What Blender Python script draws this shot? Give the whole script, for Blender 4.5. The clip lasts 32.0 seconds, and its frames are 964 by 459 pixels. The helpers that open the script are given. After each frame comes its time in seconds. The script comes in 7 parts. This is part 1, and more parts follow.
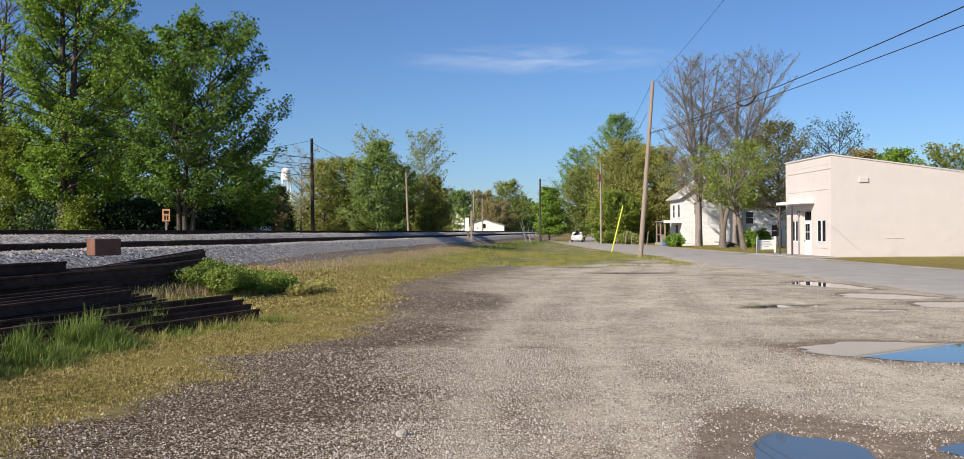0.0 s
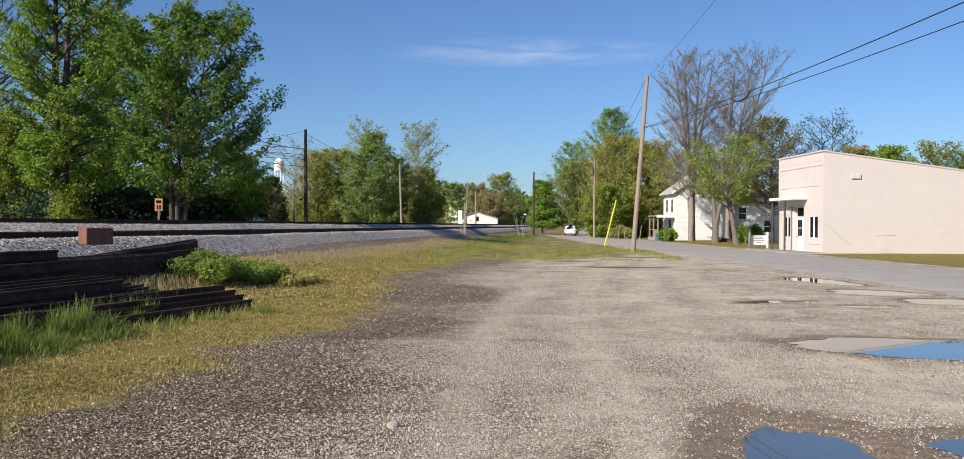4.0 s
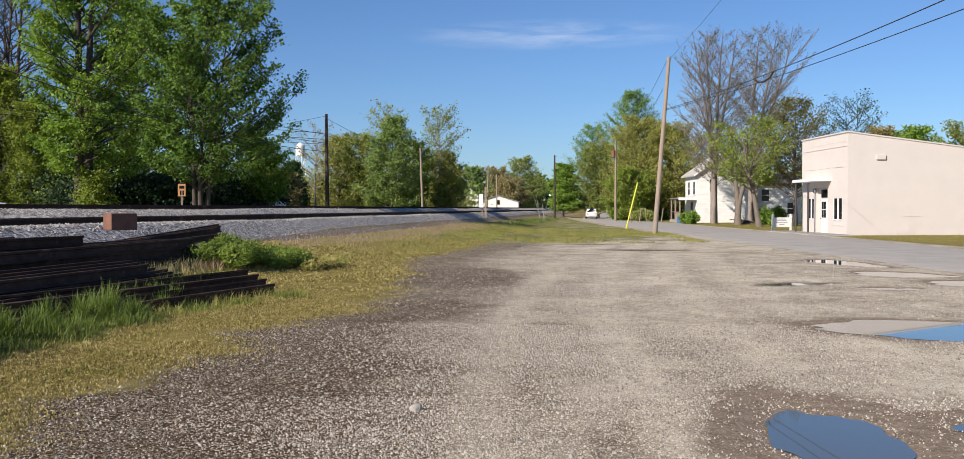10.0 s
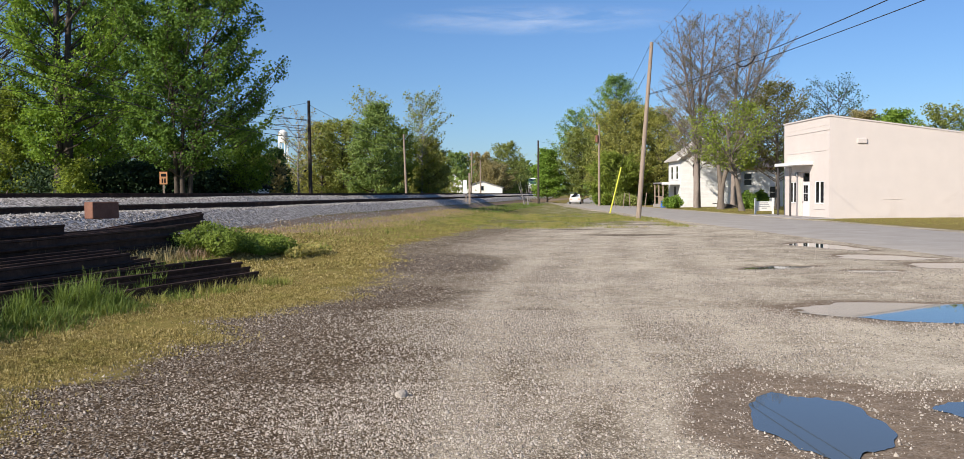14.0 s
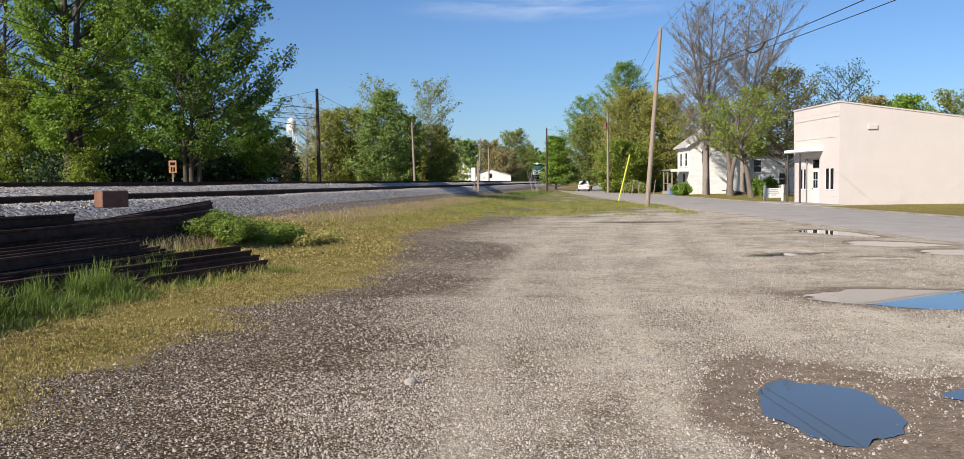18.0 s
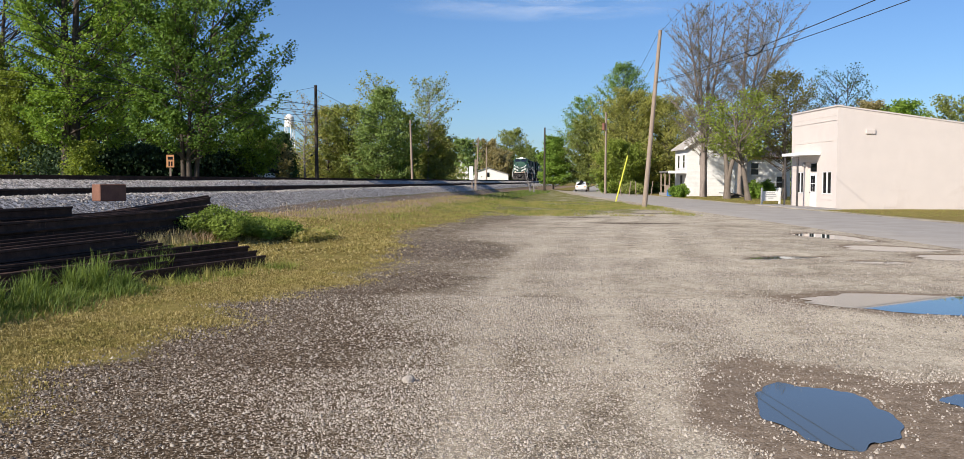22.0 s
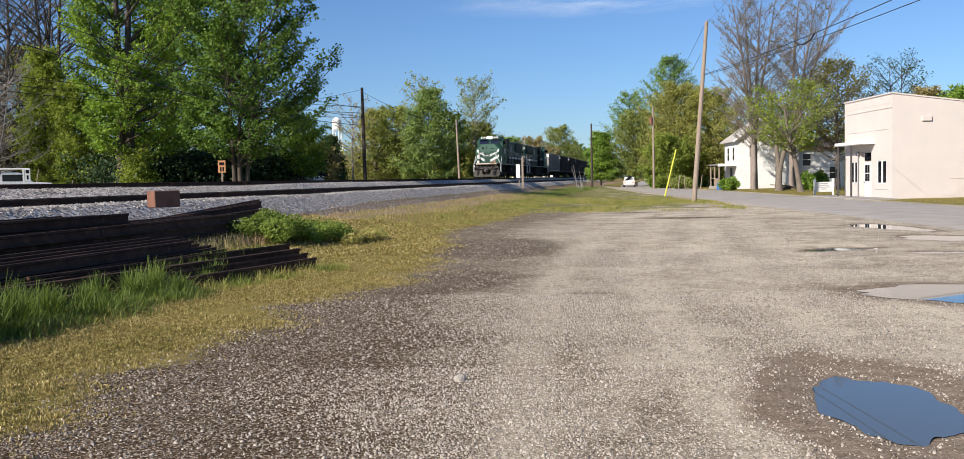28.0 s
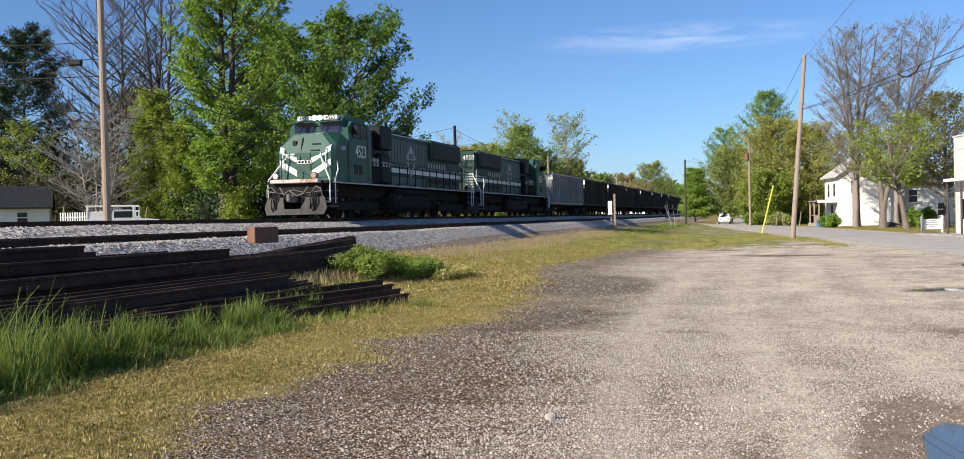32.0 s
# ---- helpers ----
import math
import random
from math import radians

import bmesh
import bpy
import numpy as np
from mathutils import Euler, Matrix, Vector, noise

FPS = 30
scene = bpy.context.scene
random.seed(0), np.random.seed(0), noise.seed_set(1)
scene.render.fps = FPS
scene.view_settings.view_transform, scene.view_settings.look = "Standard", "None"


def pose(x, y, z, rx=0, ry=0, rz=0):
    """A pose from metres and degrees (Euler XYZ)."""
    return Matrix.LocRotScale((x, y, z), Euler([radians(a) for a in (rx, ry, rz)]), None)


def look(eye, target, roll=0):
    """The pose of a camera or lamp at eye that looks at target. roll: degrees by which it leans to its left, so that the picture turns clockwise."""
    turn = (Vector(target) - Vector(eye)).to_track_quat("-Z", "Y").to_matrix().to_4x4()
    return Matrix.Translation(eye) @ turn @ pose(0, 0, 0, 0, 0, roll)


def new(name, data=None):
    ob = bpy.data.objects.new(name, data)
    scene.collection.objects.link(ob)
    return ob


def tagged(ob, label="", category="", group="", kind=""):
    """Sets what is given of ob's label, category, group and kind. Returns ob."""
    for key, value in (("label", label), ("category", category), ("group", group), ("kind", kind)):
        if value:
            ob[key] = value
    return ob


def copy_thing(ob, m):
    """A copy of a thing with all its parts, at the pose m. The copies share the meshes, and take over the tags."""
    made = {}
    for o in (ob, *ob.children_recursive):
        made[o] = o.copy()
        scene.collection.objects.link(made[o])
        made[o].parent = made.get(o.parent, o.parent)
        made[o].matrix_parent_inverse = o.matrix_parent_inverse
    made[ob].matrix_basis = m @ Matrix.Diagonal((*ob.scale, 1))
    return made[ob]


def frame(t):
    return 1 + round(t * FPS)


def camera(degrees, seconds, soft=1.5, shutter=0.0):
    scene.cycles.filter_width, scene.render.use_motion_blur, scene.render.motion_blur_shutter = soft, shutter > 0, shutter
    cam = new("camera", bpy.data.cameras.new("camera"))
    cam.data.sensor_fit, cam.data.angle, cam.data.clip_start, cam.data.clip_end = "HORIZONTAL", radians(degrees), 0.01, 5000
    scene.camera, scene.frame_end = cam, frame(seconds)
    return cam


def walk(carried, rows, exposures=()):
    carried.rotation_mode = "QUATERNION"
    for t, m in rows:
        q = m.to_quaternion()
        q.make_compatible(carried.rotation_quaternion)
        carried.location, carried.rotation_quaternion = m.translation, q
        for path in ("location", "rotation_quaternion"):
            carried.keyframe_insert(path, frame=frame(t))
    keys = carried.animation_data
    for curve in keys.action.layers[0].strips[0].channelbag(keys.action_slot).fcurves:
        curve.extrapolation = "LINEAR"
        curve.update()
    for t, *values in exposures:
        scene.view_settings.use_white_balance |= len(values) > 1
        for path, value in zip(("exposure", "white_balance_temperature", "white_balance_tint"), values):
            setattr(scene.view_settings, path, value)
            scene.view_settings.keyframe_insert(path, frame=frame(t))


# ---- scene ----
cam = camera(55.79, 32.0, soft=0.5)
EYE = 1.68
# seconds, sideways drift of the holder, yaw, pitch, roll
PATH = [
    (0.0, 0.000, 0.00, 0.16, 0.30),
    (0.5, 0.000, 0.06, 0.38, 0.32),
    (1.0, 0.000, -0.16, 0.53, 0.54),
    (1.5, 0.000, -0.29, 0.59, 0.57),
    (2.0, 0.000, -0.52, 0.40, 0.55),
    (2.5, 0.000, -0.62, 0.16, 0.42),
    (3.0, 0.000, -0.65, 0.03, 0.32),
    (3.5, 0.000, -0.62, -0.03, -0.08),
    (5.5, 0.000, -0.08, -1.40, -0.34),
    (6.0, 0.000, 0.09, -1.45, -0.25),
    (6.5, 0.000, 0.25, -1.31, -0.13),
    (7.0, 0.000, 0.28, -1.17, -0.04),
    (7.5, 0.000, 0.20, -1.18, -0.02),
    (8.0, 0.000, 0.10, -1.17, 0.06),
    (8.5, 0.000, 0.32, -1.10, 0.10),
    (9.0, 0.000, 0.61, -1.14, 0.12),
    (9.5, 0.000, 0.76, -1.25, 0.07),
    (10.0, 0.000, 0.89, -1.33, 0.05),
    (10.5, 0.000, 0.91, -1.43, 0.03),
    (11.0, 0.000, 0.79, -1.66, 0.01),
    (11.5, 0.000, 0.69, -1.83, 0.11),
    (12.0, 0.000, 0.54, -1.91, 0.18),
    (12.5, 0.000, 0.33, -1.91, 0.21),
    (13.0, 0.000, 0.13, -1.97, 0.27),
    (13.5, 0.000, -0.01, -2.13, 0.42),
    (14.0, 0.000, -0.12, -2.22, 0.45),
    (14.5, 0.000, -0.07, -2.30, 0.36),
    (16.5, 0.000, 0.22, -2.55, 0.46),
    (17.0, 0.000, 0.32, -2.72, 0.60),
    (17.5, 0.000, 0.36, -2.92, 0.65),
    (18.0, 0.000, 0.41, -2.99, 0.63),
    (18.5, 0.000, 0.48, -3.09, 0.64),
    (19.0, 0.000, 0.40, -3.12, 0.62),
    (19.5, 0.000, 0.36, -3.14, 0.57),
    (20.0, 0.000, 0.37, -3.05, 0.49),
    (20.5, -0.009, 0.38, -3.08, 0.56),
    (21.0, -0.019, -0.02, -3.09, 0.10),
    (21.5, -0.028, -0.02, -3.16, -0.23),
    (22.0, -0.028, 0.24, -3.06, -0.20),
    (22.5, -0.028, 0.24, -2.97, -0.18),
    (23.0, -0.028, 0.23, -2.95, -0.02),
    (23.5, -0.028, 0.61, -2.85, 0.13),
    (24.0, -0.028, 0.98, -2.75, 0.18),
    (24.5, -0.029, 1.19, -2.63, 0.25),
    (25.0, -0.029, 1.14, -2.59, 0.41),
    (25.5, -0.029, 1.20, -2.56, 0.59),
    (27.5, -0.029, 2.75, -3.87, 1.14),
    (28.0, -0.029, 3.20, -3.14, 1.19),
    (28.5, -0.029, 3.60, -2.17, 1.36),
    (29.0, -0.029, 3.97, -1.54, 1.42),
    (29.5, -0.030, 4.54, -1.21, 1.38),
    (30.0, -0.030, 5.15, -0.99, 1.28),
    (30.5, -0.030, 6.01, -0.91, 1.21),
    (31.0, -0.030, 6.81, -0.76, 1.11),
    (31.5, -0.030, 7.68, -0.70, 1.01),
    (32.0, -0.030, 8.94, -0.72, 1.15),
]
walk(cam, [(t, pose(x, 0, EYE, 90 + p, r, a)) for t, x, a, p, r in PATH],
     [(0, 0.50), (9, 0.52), (19, 0.55), (25.5, 0.57), (28, 0.62), (32, 0.79)])

# ---------- world, sun, exposure ----------
SUN_FROM = Vector((-0.72, -0.69, 0.0)).normalized()
SUN_ELEV = radians(30.5)
world = bpy.data.worlds.new("world")
scene.world = world
world.use_nodes = True
wn, wl = world.node_tree.nodes, world.node_tree.links
wn.clear()
sky = wn.new("ShaderNodeTexSky")
sky.sky_type = "NISHITA"
sky.sun_disc = False
sky.sun_elevation = SUN_ELEV
sky.sun_rotation = math.atan2(SUN_FROM.x, SUN_FROM.y)
sky.altitude, sky.air_density, sky.dust_density, sky.ozone_density = 300, 1.0, 0.45, 4.0
bg = wn.new("ShaderNodeBackground")
bg.inputs["Strength"].default_value = 0.068
wout = wn.new("ShaderNodeOutputWorld")
tone = wn.new("ShaderNodeMix")
tone.data_type, tone.blend_type = "RGBA", "MULTIPLY"
tone.inputs[0].default_value = 1.0
tone.inputs[7].default_value = (0.78, 0.95, 1.20, 1)
wl.new(sky.outputs[0], tone.inputs[6])
wl.new(tone.outputs[2], bg.inputs[0])
wl.new(bg.outputs[0], wout.inputs[0])
sun_dir = Vector((SUN_FROM.x * math.cos(SUN_ELEV), SUN_FROM.y * math.cos(SUN_ELEV), math.sin(SUN_ELEV)))
sun_data = bpy.data.lights.new("sun", "SUN")
sun_data.energy, sun_data.angle, sun_data.color = 4.55, radians(0.53), (1.0, 0.90, 0.78)
sun = new("sun", sun_data)
sun.matrix_world = look(sun_dir * 300, (0, 0, 0))


# ---------- materials ----------
def nodes_of(name):
    m = bpy.data.materials.new(name)
    m.use_nodes = True
    n, l = m.node_tree.nodes, m.node_tree.links
    return m, n, l, n["Principled BSDF"], n["Material Output"]


def noise_node(n, l, scale, detail=4, rough=0.6, vec=None, dist=0.0):
    k = n.new("ShaderNodeTexNoise")
    k.inputs["Scale"].default_value, k.inputs["Detail"].default_value = scale, detail
    k.inputs["Roughness"].default_value, k.inputs["Distortion"].default_value = rough, dist
    if vec:
        l.new(vec, k.inputs["Vector"])
    return k.outputs["Fac"]


def ramp_node(n, l, fac, stops):
    k = n.new("ShaderNodeValToRGB")
    el = k.color_ramp.elements
    while len(el) < len(stops):
        el.new(0.5)
    for e, (p, c) in zip(el, stops):
        e.position, e.color = p, (*c, 1) if len(c) == 3 else c
    l.new(fac, k.inputs[0])
    return k.outputs[0]


def mix_node(n, l, fac, a, b, mode="MIX"):
    k = n.new("ShaderNodeMix")
    k.data_type, k.blend_type = "RGBA", mode
    for sock, v in ((k.inputs[0], fac), (k.inputs[6], a), (k.inputs[7], b)):
        if isinstance(v, (int, float)):
            sock.default_value = v
        elif isinstance(v, tuple):
            sock.default_value = (*v, 1)
        else:
            l.new(v, sock)
    return k.outputs[2]


def bump_node(n, l, height, strength, dist, out):
    k = n.new("ShaderNodeBump")
    k.inputs["Strength"].default_value, k.inputs["Distance"].default_value = strength, dist
    l.new(height, k.inputs["Height"])
    l.new(k.outputs[0], out)


def mat(name, c1, c2, scale=6.0, rough=0.7, metal=0.0, bump=0.3, fine=60.0, stain=None, stain_at=0.62, stretch=None, vary=0.0):
    """Two-scale mottled surface; stain: a third colour in larger patches; stretch: grain along an axis; vary: by object."""
    m, n, l, b, _ = nodes_of(name)
    co = n.new("ShaderNodeTexCoord").outputs["Object"]
    if stretch:
        mp = n.new("ShaderNodeMapping")
        mp.inputs["Scale"].default_value = stretch
        l.new(co, mp.inputs["Vector"])
        co = mp.outputs[0]
    big, small = noise_node(n, l, scale, 5, 0.65, co), noise_node(n, l, fine, 3, 0.6, co)
    col = ramp_node(n, l, big, [(0.32, c1), (0.68, c2)])
    col = mix_node(n, l, 0.25, col, ramp_node(n, l, small, [(0.3, tuple(0.55 * v for v in c1)), (0.7, tuple(min(1, 1.25 * v) for v in c2))]))
    if stain:
        st = ramp_node(n, l, noise_node(n, l, scale * 0.45, 6, 0.7, co, 0.6), [(stain_at, (0, 0, 0)), (stain_at + 0.1, (1, 1, 1))])
        col = mix_node(n, l, st, col, stain)
    if vary:
        oi = n.new("ShaderNodeObjectInfo").outputs["Random"]
        v = ramp_node(n, l, oi, [(0, (1 - vary,) * 3), (1, (1 + vary,) * 3)])
        col = mix_node(n, l, 1.0, col, v, "MULTIPLY")
    l.new(col, b.inputs["Base Color"])
    b.inputs["Roughness"].default_value, b.inputs["Metallic"].default_value = rough, metal
    b.inputs["Specular IOR Level"].default_value = 0.3 if rough < 0.75 else 0.12
    if bump:
        bump_node(n, l, small, bump, 0.01, b.inputs["Normal"])
    return m


def leaf_mat(name, dark, light, trans=0.35, tint=None, patchy=0.5):
    m, n, l, b, out = nodes_of(name)
    rnd = n.new("ShaderNodeNewGeometry").outputs["Random Per Island"]
    co = n.new("ShaderNodeTexCoord").outputs["Object"]
    patch = noise_node(n, l, patchy, 3, 0.6, co)
    col = ramp_node(n, l, rnd, [(0.0, dark), (1.0, light)])
    col = mix_node(n, l, ramp_node(n, l, patch, [(0.4, (0, 0, 0)), (0.65 if patchy < 1 else 0.56, (0.6, 0.6, 0.6) if patchy < 1 else (0.85, 0.85, 0.85))]), col, tint or tuple(1.25 * v for v in light))
    l.new(col, b.inputs["Base Color"])
    b.inputs["Roughness"].default_value = 0.6
    b.inputs["Specular IOR Level"].default_value = 0.18
    t = n.new("ShaderNodeBsdfTranslucent")
    l.new(mix_node(n, l, 1.0, col, (1.3, 1.25, 0.6), "MULTIPLY"), t.inputs[0])
    mx = n.new("ShaderNodeMixShader")
    mx.inputs[0].default_value = trans
    l.new(b.outputs[0], mx.inputs[1])
    l.new(t.outputs[0], mx.inputs[2])
    l.new(mx.outputs[0], out.inputs[0])
    return m


def plain(name, c, rough=0.5, metal=0.0, emit=0.0, spec=0.5):
    return_mat, n, l, b, _ = nodes_of(name)
    co = n.new("ShaderNodeTexCoord").outputs["Object"]
    f = noise_node(n, l, 9, 4, 0.6, co)
    l.new(ramp_node(n, l, f, [(0.3, tuple(0.85 * v for v in c)), (0.7, tuple(min(1, 1.1 * v) for v in c))]), b.inputs["Base Color"])
    b.inputs["Roughness"].default_value, b.inputs["Metallic"].default_value = rough, metal
    b.inputs["Specular IOR Level"].default_value = spec
    if emit:
        b.inputs["Emission Color"].default_value = (1.0, 0.96, 0.88, 1)
        b.inputs["Emission Strength"].default_value = emit
    return return_mat


M_BARK = mat("bark_grey", (0.055, 0.045, 0.038), (0.12, 0.10, 0.085), 4, 0.9, bump=0.8, fine=25, stretch=(3, 3, 0.6))
M_BARK_PALE = mat("bark_pale", (0.19, 0.175, 0.17), (0.32, 0.30, 0.295), 4, 0.9, bump=0.6, fine=25, stretch=(3, 3, 0.6))
M_BARK_MID = mat("bark_brown_grey", (0.13, 0.105, 0.085), (0.23, 0.195, 0.165), 4, 0.9, bump=0.8, fine=25, stretch=(3, 3, 0.6))
M_BARK_TWIG = mat("bark_mauve_grey", (0.18, 0.148, 0.130), (0.32, 0.275, 0.245), 4, 0.9, bump=0.6, fine=25, stretch=(3, 3, 0.6))
M_LEAF_PALE = leaf_mat("leaves_pale_green", (0.10, 0.19, 0.06), (0.24, 0.36, 0.12), 0.4)
M_LEAF_MAPLE = leaf_mat("leaves_maple", (0.055, 0.120, 0.018), (0.245, 0.365, 0.062), 0.38)
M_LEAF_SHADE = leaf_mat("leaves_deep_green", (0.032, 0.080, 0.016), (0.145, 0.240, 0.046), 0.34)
# Black-green pine needles; on the hedge this colour carries the maples' shade.
M_NEEDLE_SHADE = leaf_mat("needles_and_shaded_hedge", (0.012, 0.028, 0.014), (0.040, 0.070, 0.030), 0.12)
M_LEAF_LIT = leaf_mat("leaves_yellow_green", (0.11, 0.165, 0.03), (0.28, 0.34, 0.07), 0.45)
M_LEAF_SPRING = leaf_mat("leaves_spring", (0.14, 0.17, 0.045), (0.30, 0.34, 0.11), 0.45)
M_LEAF_OLIVE = leaf_mat("leaves_olive", (0.17, 0.185, 0.05), (0.39, 0.39, 0.125), 0.45)
M_LEAF_SPRIG = leaf_mat("leaves_brown_green", (0.07, 0.075, 0.022), (0.17, 0.165, 0.05), 0.35)
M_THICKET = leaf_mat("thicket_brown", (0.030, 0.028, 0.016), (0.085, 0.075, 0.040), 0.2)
M_LEAF_DARK = leaf_mat("needles_dark", (0.025, 0.055, 0.02), (0.07, 0.12, 0.04), 0.2)
M_LEAF_BUD = leaf_mat("buds_brown", (0.18, 0.15, 0.075), (0.33, 0.29, 0.14), 0.38)
M_LEAF_FAR = leaf_mat("leaves_far", (0.09, 0.16, 0.04), (0.24, 0.32, 0.10))
M_LAWN = leaf_mat("lawn_grass", (0.09, 0.135, 0.026), (0.30, 0.34, 0.085), 0.3, (0.38, 0.32, 0.12), 1.0)
M_TALL = leaf_mat("tall_grass", (0.05, 0.095, 0.020), (0.19, 0.25, 0.066), 0.38)
M_WEED = leaf_mat("leafy_weeds", (0.055, 0.095, 0.016), (0.22, 0.29, 0.06), 0.35)
M_STRAW = leaf_mat("dry_straw", (0.26, 0.16, 0.10), (0.56, 0.42, 0.31), 0.25, (0.34, 0.30, 0.14), 1.2)
M_STEEL = mat("rusted_rail_steel", (0.030, 0.018, 0.013), (0.075, 0.045, 0.033), 3, 0.8, 0.0, 0.4, 45, (0.14, 0.08, 0.052), 0.58, vary=0.25)
M_RAILTOP = mat("worn_rail_head", (0.16, 0.14, 0.13), (0.30, 0.28, 0.27), 3, 0.35, 0.8, 0.1)
M_TIE = mat("creosote_tie", (0.05, 0.042, 0.036), (0.13, 0.115, 0.10), 5, 0.9, bump=0.6, fine=40, stretch=(0.4, 4, 4), vary=0.3)
M_RUSTBOX = mat("rust_brown_paint", (0.15, 0.075, 0.055), (0.25, 0.13, 0.09), 3, 0.8, bump=0.4, stain=(0.10, 0.05, 0.04))
M_POLE = mat("weathered_pole_wood", (0.22, 0.17, 0.13), (0.38, 0.31, 0.25), 5, 0.9, bump=0.5, fine=40, stretch=(4, 4, 0.25), stain=(0.13, 0.10, 0.08))
M_POLE_DARK = mat("tarred_pole_wood", (0.045, 0.036, 0.03), (0.09, 0.075, 0.062), 5, 0.9, bump=0.5, fine=40, stretch=(4, 4, 0.25))
M_WIRE = plain("black_cable", (0.02, 0.02, 0.022), 0.6)
M_STUCCO = mat("cream_painted_wall", (0.60, 0.545, 0.51), (0.65, 0.59, 0.55), 0.9, 0.85, bump=0.12, fine=90, stain=(0.58, 0.52, 0.48), stain_at=0.6)
M_WHITE = mat("white_paint", (0.74, 0.74, 0.72), (0.84, 0.84, 0.82), 3, 0.7, bump=0.1, stain=(0.62, 0.61, 0.57))
M_SIDING = mat("white_clapboard", (0.68, 0.69, 0.68), (0.80, 0.80, 0.79), 2, 0.75, bump=0.1, stain=(0.58, 0.58, 0.55), vary=0.05)
M_ROOF = mat("grey_shingles", (0.16, 0.15, 0.145), (0.28, 0.27, 0.26), 4, 0.9, bump=0.5, fine=30)
# On the shed roof this dark tone includes the shade of trees.
M_ROOF_DARK = mat("dark_and_shaded_shingles", (0.014, 0.016, 0.020), (0.030, 0.033, 0.040), 4, 0.9, bump=0.4, fine=30)
M_ROOF_PALE = mat("weathered_pale_roof", (0.40, 0.375, 0.34), (0.54, 0.51, 0.46), 2, 0.8, bump=0.3, fine=30, stain=(0.30, 0.25, 0.21))
M_ROOF_TIN = mat("rusty_tin_roof", (0.30, 0.22, 0.18), (0.42, 0.36, 0.32), 2, 0.6, 0.3, 0.2, stain=(0.22, 0.11, 0.07))
M_GLASS = plain("dark_window_glass", (0.012, 0.013, 0.016), 0.06, spec=0.35)
M_TRIM_DARK = plain("dark_trim", (0.05, 0.045, 0.045), 0.6)
M_ASPHALT = mat("worn_asphalt", (0.325, 0.30, 0.268), (0.43, 0.40, 0.36), 0.8, 0.9, bump=0.5, fine=70, stain=(0.275, 0.255, 0.228))
M_CONCRETE = mat("old_concrete", (0.26, 0.245, 0.23), (0.40, 0.38, 0.36), 1.5, 0.9, bump=0.4, fine=50)
M_SIGN_ORANGE = plain("faded_orange_sign", (0.62, 0.30, 0.13), 0.6)
M_YELLOW = plain("yellow_plastic", (0.62, 0.62, 0.06), 0.5)
M_BLUE = plain("blue_plastic", (0.03, 0.13, 0.42), 0.5)
M_BLACK = plain("black_paint", (0.009, 0.009, 0.010), 0.6, spec=0.2)
M_STONE = mat("grey_limestone", (0.30, 0.27, 0.235), (0.46, 0.42, 0.37), 25, 0.9, bump=0.6, fine=120)


# ---------- mesh helpers ----------
def mesh_ob(name, verts, faces, material, parent=None, smooth=False):
    me = bpy.data.meshes.new(name)
    me.from_pydata(verts, [], faces)
    me.materials.append(material)
    if smooth:
        me.polygons.foreach_set("use_smooth", [True] * len(me.polygons))
    ob = new(name, me)
    ob.parent = parent
    return ob


def part(name, bm, material, parent=None, label=""):
    me = bpy.data.meshes.new(name)
    bm.to_mesh(me)
    bm.free()
    for mm in material if isinstance(material, (list, tuple)) else (material,):
        me.materials.append(mm)
    ob = new(name, me)
    ob.parent = parent
    return tagged(ob, label)


def thing(name, m, label, category, group="", kind=""):
    ob = new(name)
    ob.matrix_basis = m
    ob.empty_display_size = 0.3
    return tagged(ob, label, category, group, kind)


def box(bm, x0, x1, y0, y1, z0, z1, bevel=0.0, m=None):
    r = bmesh.ops.create_cube(bm, size=1.0)
    vs = r["verts"]
    bmesh.ops.scale(bm, vec=(abs(x1 - x0), abs(y1 - y0), abs(z1 - z0)), verts=vs)
    bmesh.ops.translate(bm, vec=((x0 + x1) / 2, (y0 + y1) / 2, (z0 + z1) / 2), verts=vs)
    if m:
        bmesh.ops.transform(bm, matrix=m, verts=vs)
    if bevel:
        es = list({e for v in vs for e in v.link_edges})
        bmesh.ops.bevel(bm, geom=es, offset=bevel, segments=1, affect="EDGES")
    return bm


def boxes(*rows, bevel=0.0):
    bm = bmesh.new()
    for r in rows:
        box(bm, *r, bevel=bevel)
    return bm


def rod(bm, a, b, r0, r1=None, n=8):
    a, b = Vector(a), Vector(b)
    d = b - a
    m = Matrix.Translation((a + b) / 2) @ d.to_track_quat("Z", "Y").to_matrix().to_4x4()
    bmesh.ops.create_cone(bm, cap_ends=True, segments=n, radius1=r0, radius2=r0 if r1 is None else r1, depth=d.length, matrix=m)
    return bm


def rods(points, r, n=6):
    bm = bmesh.new()
    for a, b in zip(points, points[1:]):
        rod(bm, a, b, r, r, n)
    return bm


